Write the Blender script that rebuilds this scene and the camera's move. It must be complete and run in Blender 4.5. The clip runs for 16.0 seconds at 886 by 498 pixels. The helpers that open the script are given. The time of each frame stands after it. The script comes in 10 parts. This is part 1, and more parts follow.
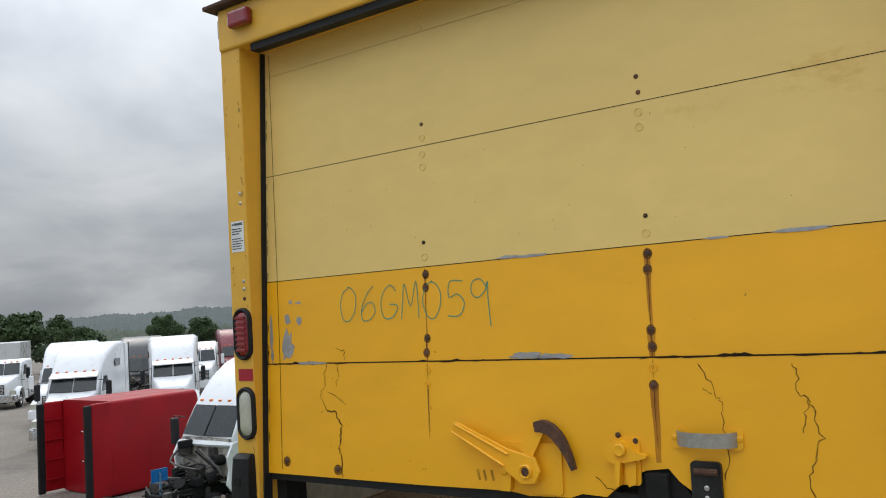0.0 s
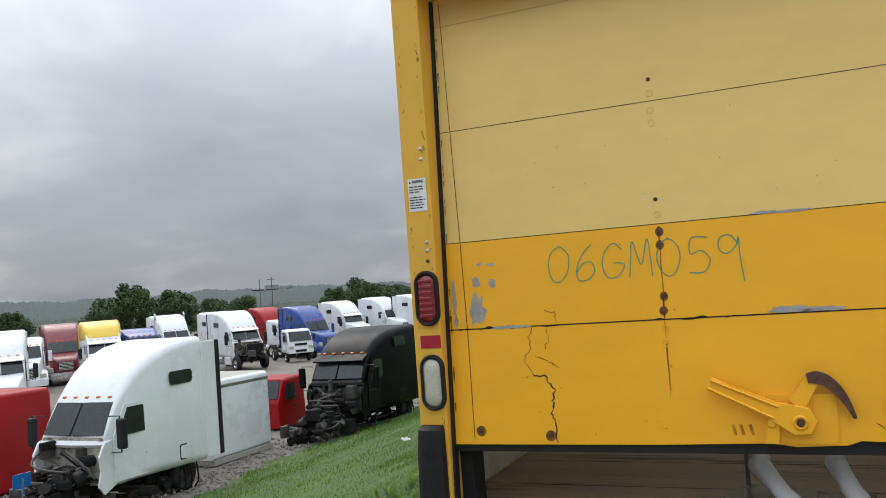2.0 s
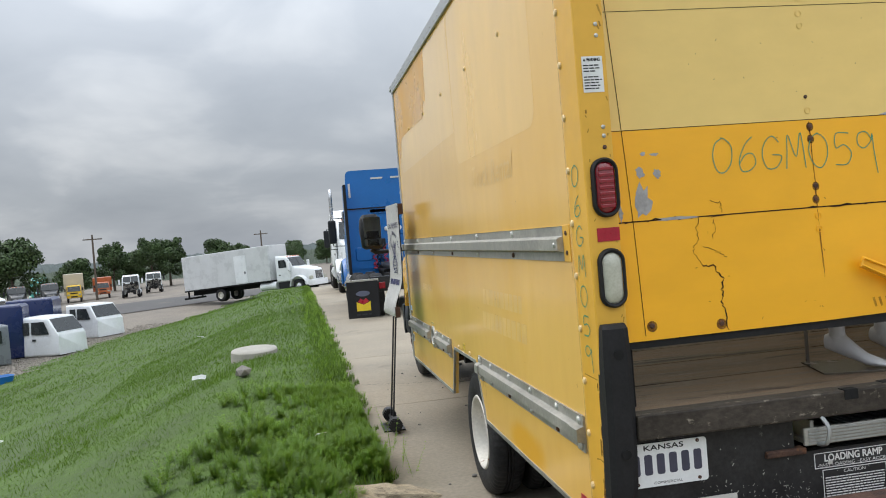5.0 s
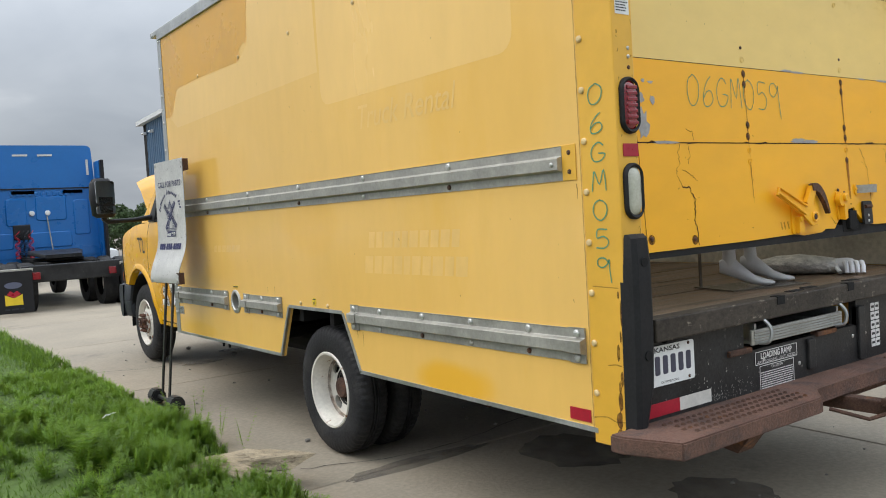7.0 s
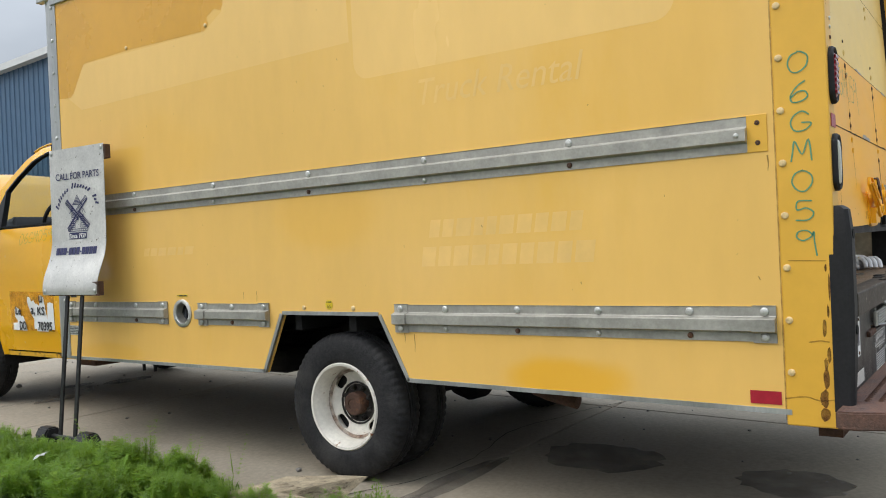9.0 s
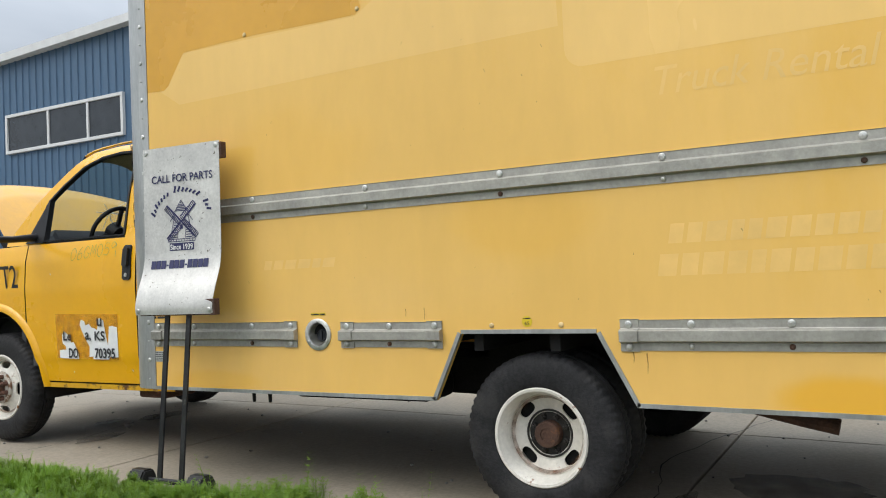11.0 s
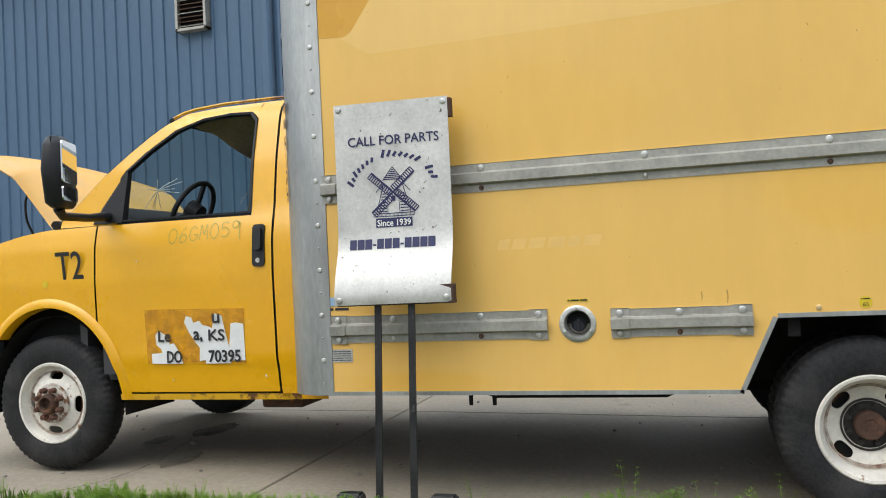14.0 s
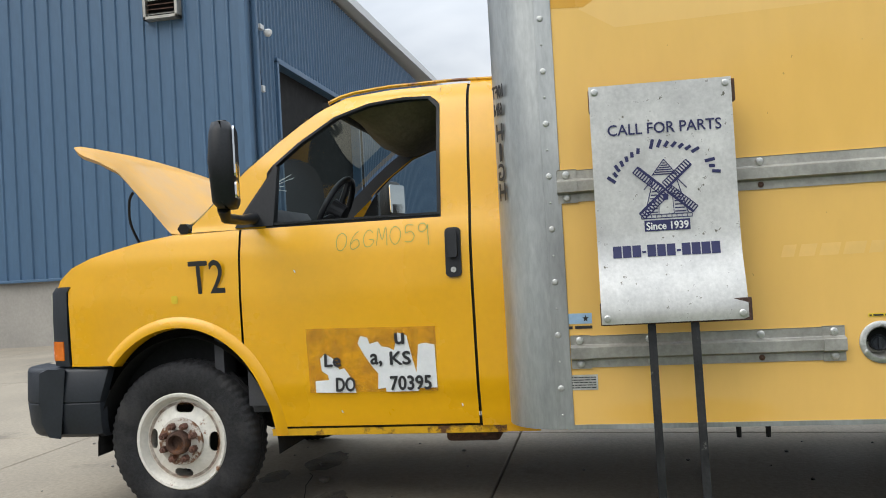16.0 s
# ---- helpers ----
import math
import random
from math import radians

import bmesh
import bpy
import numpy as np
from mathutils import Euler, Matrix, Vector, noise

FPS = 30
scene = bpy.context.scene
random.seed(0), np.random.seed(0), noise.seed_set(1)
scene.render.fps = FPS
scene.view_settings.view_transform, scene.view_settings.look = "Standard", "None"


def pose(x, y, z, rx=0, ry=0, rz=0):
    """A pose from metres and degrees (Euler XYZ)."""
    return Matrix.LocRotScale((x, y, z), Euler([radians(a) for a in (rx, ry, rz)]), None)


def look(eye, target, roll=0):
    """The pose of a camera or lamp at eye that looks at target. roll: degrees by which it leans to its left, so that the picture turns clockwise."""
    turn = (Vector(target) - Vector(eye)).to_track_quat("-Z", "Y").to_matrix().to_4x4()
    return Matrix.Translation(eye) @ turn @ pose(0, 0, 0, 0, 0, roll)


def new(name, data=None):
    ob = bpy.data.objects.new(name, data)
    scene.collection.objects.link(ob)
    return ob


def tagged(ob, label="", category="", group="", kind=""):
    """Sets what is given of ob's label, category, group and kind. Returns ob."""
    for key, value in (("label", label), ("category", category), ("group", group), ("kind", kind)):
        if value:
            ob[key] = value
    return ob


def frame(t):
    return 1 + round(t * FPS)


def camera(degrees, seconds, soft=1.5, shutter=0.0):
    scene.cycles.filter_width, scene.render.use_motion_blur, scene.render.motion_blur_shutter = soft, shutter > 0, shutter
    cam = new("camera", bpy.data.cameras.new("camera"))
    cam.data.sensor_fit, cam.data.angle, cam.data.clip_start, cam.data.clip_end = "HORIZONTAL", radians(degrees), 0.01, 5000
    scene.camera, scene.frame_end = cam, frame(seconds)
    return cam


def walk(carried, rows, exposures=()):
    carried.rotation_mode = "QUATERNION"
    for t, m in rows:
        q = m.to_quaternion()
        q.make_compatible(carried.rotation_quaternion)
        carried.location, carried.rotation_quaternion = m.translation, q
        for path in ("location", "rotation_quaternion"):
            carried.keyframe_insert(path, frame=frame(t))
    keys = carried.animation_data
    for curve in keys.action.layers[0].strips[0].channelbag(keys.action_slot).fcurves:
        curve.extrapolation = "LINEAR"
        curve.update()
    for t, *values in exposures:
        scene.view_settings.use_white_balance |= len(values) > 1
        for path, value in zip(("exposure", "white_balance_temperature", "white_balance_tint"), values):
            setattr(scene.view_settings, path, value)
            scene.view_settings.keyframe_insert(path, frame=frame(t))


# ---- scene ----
cam = camera(56.1, 16.0, soft=1.0)
PATH = [
    (0, (-0.053, -0.057, 1.849), (-1.202, 1.574, 1.992), -3.6),
    (0.5, (-0.311, -0.155, 1.867), (-1.445, 1.488, 2.0), -3.7),
    (1, (-0.601, -0.43, 1.86), (-1.66, 1.262, 1.983), -3.9),
    (1.5, (-0.955, -0.582, 1.83), (-1.894, 1.18, 1.941), -4.0),
    (2, (-1.361, -0.651, 1.832), (-2.156, 1.182, 1.926), -4.2),
    (2.5, (-1.748, -0.775, 1.813), (-2.379, 1.121, 1.885), -4.5),
    (3, (-2.158, -0.791, 1.8), (-2.608, 1.157, 1.849), -4.5),
    (3.5, (-2.6, -0.704, 1.819), (-2.853, 1.28, 1.842), -4.7),
    (4, (-3.007, -0.702, 1.815), (-3.066, 1.297, 1.817), -4.8),
    (6.5, (-4.855, -0.034, 1.426), (-3.869, 1.704, 1.352), -3.8),
    (7, (-5.139, 0.161, 1.428), (-3.954, 1.77, 1.347), -3.4),
    (7.5, (-5.344, 0.476, 1.399), (-4.001, 1.956, 1.323), -3.1),
    (8, (-5.573, 0.807, 1.301), (-4.103, 2.163, 1.243), -2.8),
    (8.5, (-5.813, 1.265, 1.208), (-4.244, 2.505, 1.175), -2.6),
    (9, (-6.055, 1.689, 1.235), (-4.415, 2.835, 1.226), -2.6),
    (9.5, (-6.279, 2.081, 1.234), (-4.593, 3.156, 1.259), -2.4),
    (10, (-6.286, 2.49, 1.19), (-4.575, 3.524, 1.24), -2.3),
    (12.5, (-6.603, 4.267, 1.178), (-4.774, 5.073, 1.233), -2.7),
    (13, (-6.629, 4.719, 1.184), (-4.766, 5.444, 1.242), -2.7),
    (13.5, (-6.655, 5.084, 1.176), (-4.762, 5.725, 1.223), -2.8),
    (14, (-6.683, 5.473, 1.177), (-4.763, 6.031, 1.223), -2.8),
    (14.5, (-6.57, 5.879, 1.226), (-4.632, 6.372, 1.266), -2.9),
    (15, (-6.576, 6.278, 1.212), (-4.626, 6.719, 1.25), -2.9),
    (15.5, (-6.506, 6.66, 1.226), (-4.547, 7.059, 1.262), -3.0),
    (16, (-6.408, 7.074, 1.299), (-4.443, 7.443, 1.336), -3.2),
]
# exposure: the clip's camera opens up as it turns from the sky to the truck's side
EXPOSURES = [(0.0, 0.26), (2.5, 0.42), (4.5, 0.52), (6.3, 0.62), (9.5, 0.57), (12.5, 0.70), (16.0, 0.58)]
walk(cam, [(t, look(eye, target, roll)) for t, eye, target, roll in PATH], EXPOSURES)

# ---- sky, sun ----
SKY_LOW, SKY_HIGH = 0.50, 2.6
SUN_ELEV, SUN_AZ = 50.0, 143.0   # azimuth: counter-clockwise from +x, where the light comes from


def build_world():
    w = bpy.data.worlds.new("overcast_sky")
    w.use_nodes = True
    scene.world = w
    nt = w.node_tree
    nt.nodes.clear()
    N, K = nt.nodes.new, nt.links.new
    out, bg = N("ShaderNodeOutputWorld"), N("ShaderNodeBackground")
    sky = N("ShaderNodeTexSky")
    sky.sky_type, sky.sun_disc = "NISHITA", False
    sky.sun_elevation, sky.sun_rotation = radians(SUN_ELEV), radians(90 - SUN_AZ)
    sky.dust_density = 3.0
    dim = N("ShaderNodeVectorMath")
    dim.operation = "SCALE"
    dim.inputs["Scale"].default_value = 0.10
    K(sky.outputs[0], dim.inputs[0])
    tc, sep = N("ShaderNodeTexCoord"), N("ShaderNodeSeparateXYZ")
    K(tc.outputs["Generated"], sep.inputs[0])
    add = N("ShaderNodeMath")
    add.operation, add.inputs[1].default_value = "ADD", 0.30
    absz = N("ShaderNodeMath")
    absz.operation = "ABSOLUTE"
    K(sep.outputs[2], absz.inputs[0])
    K(absz.outputs[0], add.inputs[0])
    comb = N("ShaderNodeCombineXYZ")
    for i in (0, 1):
        dv = N("ShaderNodeMath")
        dv.operation = "DIVIDE"
        K(sep.outputs[i], dv.inputs[0])
        K(add.outputs[0], dv.inputs[1])
        K(dv.outputs[0], comb.inputs[i])
    n1, n2 = N("ShaderNodeTexNoise"), N("ShaderNodeTexNoise")
    for n, sc, det, dist in ((n1, 0.9, 5.0, 0.6), (n2, 2.6, 5.0, 0.4)):
        n.inputs["Scale"].default_value, n.inputs["Detail"].default_value = sc, det
        n.inputs["Distortion"].default_value = dist
        K(comb.outputs[0], n.inputs["Vector"])
    mixn = N("ShaderNodeMix")
    mixn.data_type = "FLOAT"
    mixn.inputs[0].default_value = 0.35
    K(n1.outputs[0], mixn.inputs[2])
    K(n2.outputs[0], mixn.inputs[3])
    ramp = N("ShaderNodeValToRGB")
    K(mixn.outputs[0], ramp.inputs[0])
    e = ramp.color_ramp.elements
    e[0].position, e[0].color = 0.36, (0.462, 0.512, 0.58, 1)
    e[1].position, e[1].color = 0.63, (0.86, 0.90, 0.945, 1)
    mid = e.new(0.5)
    mid.color = (0.585, 0.635, 0.70, 1)
    mix = N("ShaderNodeMix")
    mix.data_type = "RGBA"
    mix.inputs[0].default_value = 0.9
    K(dim.outputs[0], mix.inputs[6])
    K(ramp.outputs[0], mix.inputs[7])
    # an overcast sky is brighter overhead than at the horizon
    grad = N("ShaderNodeMapRange")
    grad.inputs[1].default_value, grad.inputs[2].default_value = 0.0, 1.0
    grad.inputs[3].default_value, grad.inputs[4].default_value = SKY_LOW, SKY_HIGH
    grad.interpolation_type = "SMOOTHSTEP"
    K(sep.outputs[2], grad.inputs[0])
    lit = N("ShaderNodeVectorMath")
    lit.operation = "SCALE"
    K(mix.outputs[2], lit.inputs[0])
    K(grad.outputs[0], lit.inputs["Scale"])
    K(lit.outputs[0], bg.inputs[0])
    bg.inputs[1].default_value = 0.93
    K(bg.outputs[0], out.inputs[0])
    sun = new("sun", bpy.data.lights.new("sun", "SUN"))
    sun.data.energy, sun.data.angle, sun.data.color = 0.7, radians(42), (1.0, 0.93, 0.82)
    a, h = radians(SUN_AZ), radians(SUN_ELEV)
    d = Vector((math.cos(a) * math.cos(h), math.sin(a) * math.cos(h), math.sin(h)))
    sun.matrix_world = look(d * 200, (0, 0, 0))


build_world()

# ---- materials ----


def surface(name, color, rough=0.5, metal=0.0, vary=0.12, scale=3.0, fine=45.0, bump=0.05, stain=None, stain_at=0.62,
            stain_scale=2.0, stretch=(1, 1, 1), coat=0.0, rvary=0.12, per_piece=0.0, fine_vary=None, dist=0.02, stain_soft=0.08):
    """A paint, metal, cloth or stone with large and fine variation, an optional stain and fine relief."""
    m = bpy.data.materials.new(name)
    m.use_nodes = True
    nt = m.node_tree
    N, K = nt.nodes.new, nt.links.new
    b = nt.nodes["Principled BSDF"]
    b.inputs["Metallic"].default_value = metal
    b.inputs["Coat Weight"].default_value = coat
    b.inputs["Coat Roughness"].default_value = 0.15
    tc, mp = N("ShaderNodeTexCoord"), N("ShaderNodeMapping")
    mp.inputs["Scale"].default_value = stretch
    K(tc.outputs["Object"], mp.inputs[0])

    def tex(sc, det=5.0, rgh=0.6):
        n = N("ShaderNodeTexNoise")
        n.inputs["Scale"].default_value, n.inputs["Detail"].default_value = sc, det
        n.inputs["Roughness"].default_value = rgh
        K(mp.outputs[0], n.inputs["Vector"])
        return n

    big, small = tex(scale), tex(fine, 4.0)
    lo = tuple(max(0.0, c * (1 - vary)) for c in color)
    hi = tuple(min(1.0, c * (1 + vary)) for c in color)
    r = N("ShaderNodeValToRGB")
    r.color_ramp.elements[0].position, r.color_ramp.elements[0].color = 0.3, (*lo, 1)
    r.color_ramp.elements[1].position, r.color_ramp.elements[1].color = 0.7, (*hi, 1)
    K(big.outputs[0], r.inputs[0])
    fv = vary * 0.6 if fine_vary is None else fine_vary
    mm = N("ShaderNodeMapRange")
    mm.inputs[1].default_value, mm.inputs[2].default_value = 0.3, 0.7
    mm.inputs[3].default_value, mm.inputs[4].default_value = 1 - fv, 1 + fv
    K(small.outputs[0], mm.inputs[0])
    mul = N("ShaderNodeVectorMath")
    mul.operation = "SCALE"
    K(r.outputs[0], mul.inputs[0])
    K(mm.outputs[0], mul.inputs["Scale"])
    col = mul.outputs[0]
    if per_piece:
        oi, pm = N("ShaderNodeObjectInfo"), N("ShaderNodeMapRange")
        pm.inputs[3].default_value, pm.inputs[4].default_value = 1 - per_piece, 1 + per_piece
        K(oi.outputs["Random"], pm.inputs[0])
        m2 = N("ShaderNodeVectorMath")
        m2.operation = "SCALE"
        K(col, m2.inputs[0])
        K(pm.outputs[0], m2.inputs["Scale"])
        col = m2.outputs[0]
    rmap = N("ShaderNodeMapRange")
    rmap.inputs[1].default_value, rmap.inputs[2].default_value = 0.3, 0.7
    rmap.inputs[3].default_value, rmap.inputs[4].default_value = max(0.02, rough - rvary), min(1.0, rough + rvary)
    K(big.outputs[0], rmap.inputs[0])
    if stain:
        st = tex(stain_scale, 9.0, 0.7)
        sr = N("ShaderNodeValToRGB")
        sr.color_ramp.elements[0].position, sr.color_ramp.elements[0].color = stain_at, (0, 0, 0, 1)
        sr.color_ramp.elements[1].position, sr.color_ramp.elements[1].color = min(1.0, stain_at + stain_soft), (1, 1, 1, 1)
        K(st.outputs[0], sr.inputs[0])
        mx = N("ShaderNodeMix")
        mx.data_type = "RGBA"
        K(sr.outputs[0], mx.inputs[0])
        K(col, mx.inputs[6])
        mx.inputs[7].default_value = (*stain, 1)
        col = mx.outputs[2]
    K(col, b.inputs["Base Color"])
    K(rmap.outputs[0], b.inputs["Roughness"])
    if bump:
        bp = N("ShaderNodeBump")
        bp.inputs["Strength"].default_value, bp.inputs["Distance"].default_value = bump, dist
        K(small.outputs[0], bp.inputs["Height"])
        K(bp.outputs[0], b.inputs["Normal"])
    return m


def glass(name, tint=(0.75, 0.8, 0.8), alpha=0.25, rough=0.03):
    """Thin pane: a see-through share and a glossy share."""
    m = bpy.data.materials.new(name)
    m.use_nodes = True
    nt = m.node_tree
    N, K = nt.nodes.new, nt.links.new
    out = nt.nodes["Material Output"]
    nt.nodes.remove(nt.nodes["Principled BSDF"])
    tr, gl, mx, lw, ad = N("ShaderNodeBsdfTransparent"), N("ShaderNodeBsdfGlossy"), N("ShaderNodeMixShader"), N("ShaderNodeLayerWeight"), N("ShaderNodeMath")
    tr.inputs[0].default_value = (*tint, 1)
    gl.inputs["Roughness"].default_value = rough
    lw.inputs[0].default_value = 0.5
    pw = N("ShaderNodeMath")
    pw.operation, pw.inputs[1].default_value = "POWER", 4.0
    ad.operation, ad.inputs[1].default_value, ad.inputs[2].default_value = "MULTIPLY_ADD", 0.6, 0.03 + alpha * 0.2
    K(lw.outputs["Facing"], pw.inputs[0])
    K(pw.outputs[0], ad.inputs[0])
    K(ad.outputs[0], mx.inputs[0])
    K(tr.outputs[0], mx.inputs[1])
    K(gl.outputs[0], mx.inputs[2])
    K(mx.outputs[0], out.inputs[0])
    return m


def decal(name, color, rough=0.7, cover=0.75, scale=30.0, soft=0.25, stretch=(1, 1, 1)):
    """A thin worn film (marker, rust, dirt, faded print) that lets its ground through in places."""
    m = bpy.data.materials.new(name)
    m.use_nodes = True
    nt = m.node_tree
    N, K = nt.nodes.new, nt.links.new
    b = nt.nodes["Principled BSDF"]
    b.inputs["Base Color"].default_value = (*color, 1)
    b.inputs["Roughness"].default_value = rough
    tc, mp, n, r = N("ShaderNodeTexCoord"), N("ShaderNodeMapping"), N("ShaderNodeTexNoise"), N("ShaderNodeMapRange")
    mp.inputs["Scale"].default_value = stretch
    K(tc.outputs["Object"], mp.inputs[0])
    K(mp.outputs[0], n.inputs["Vector"])
    n.inputs["Scale"].default_value, n.inputs["Detail"].default_value = scale, 6.0
    r.inputs[1].default_value, r.inputs[2].default_value = 0.5 - soft, 0.5 + soft
    r.inputs[3].default_value, r.inputs[4].default_value = max(0.0, cover * 2 - 1), min(1.0, cover * 1.35)
    K(n.outputs[0], r.inputs[0])
    K(r.outputs[0], b.inputs["Alpha"])
    return m


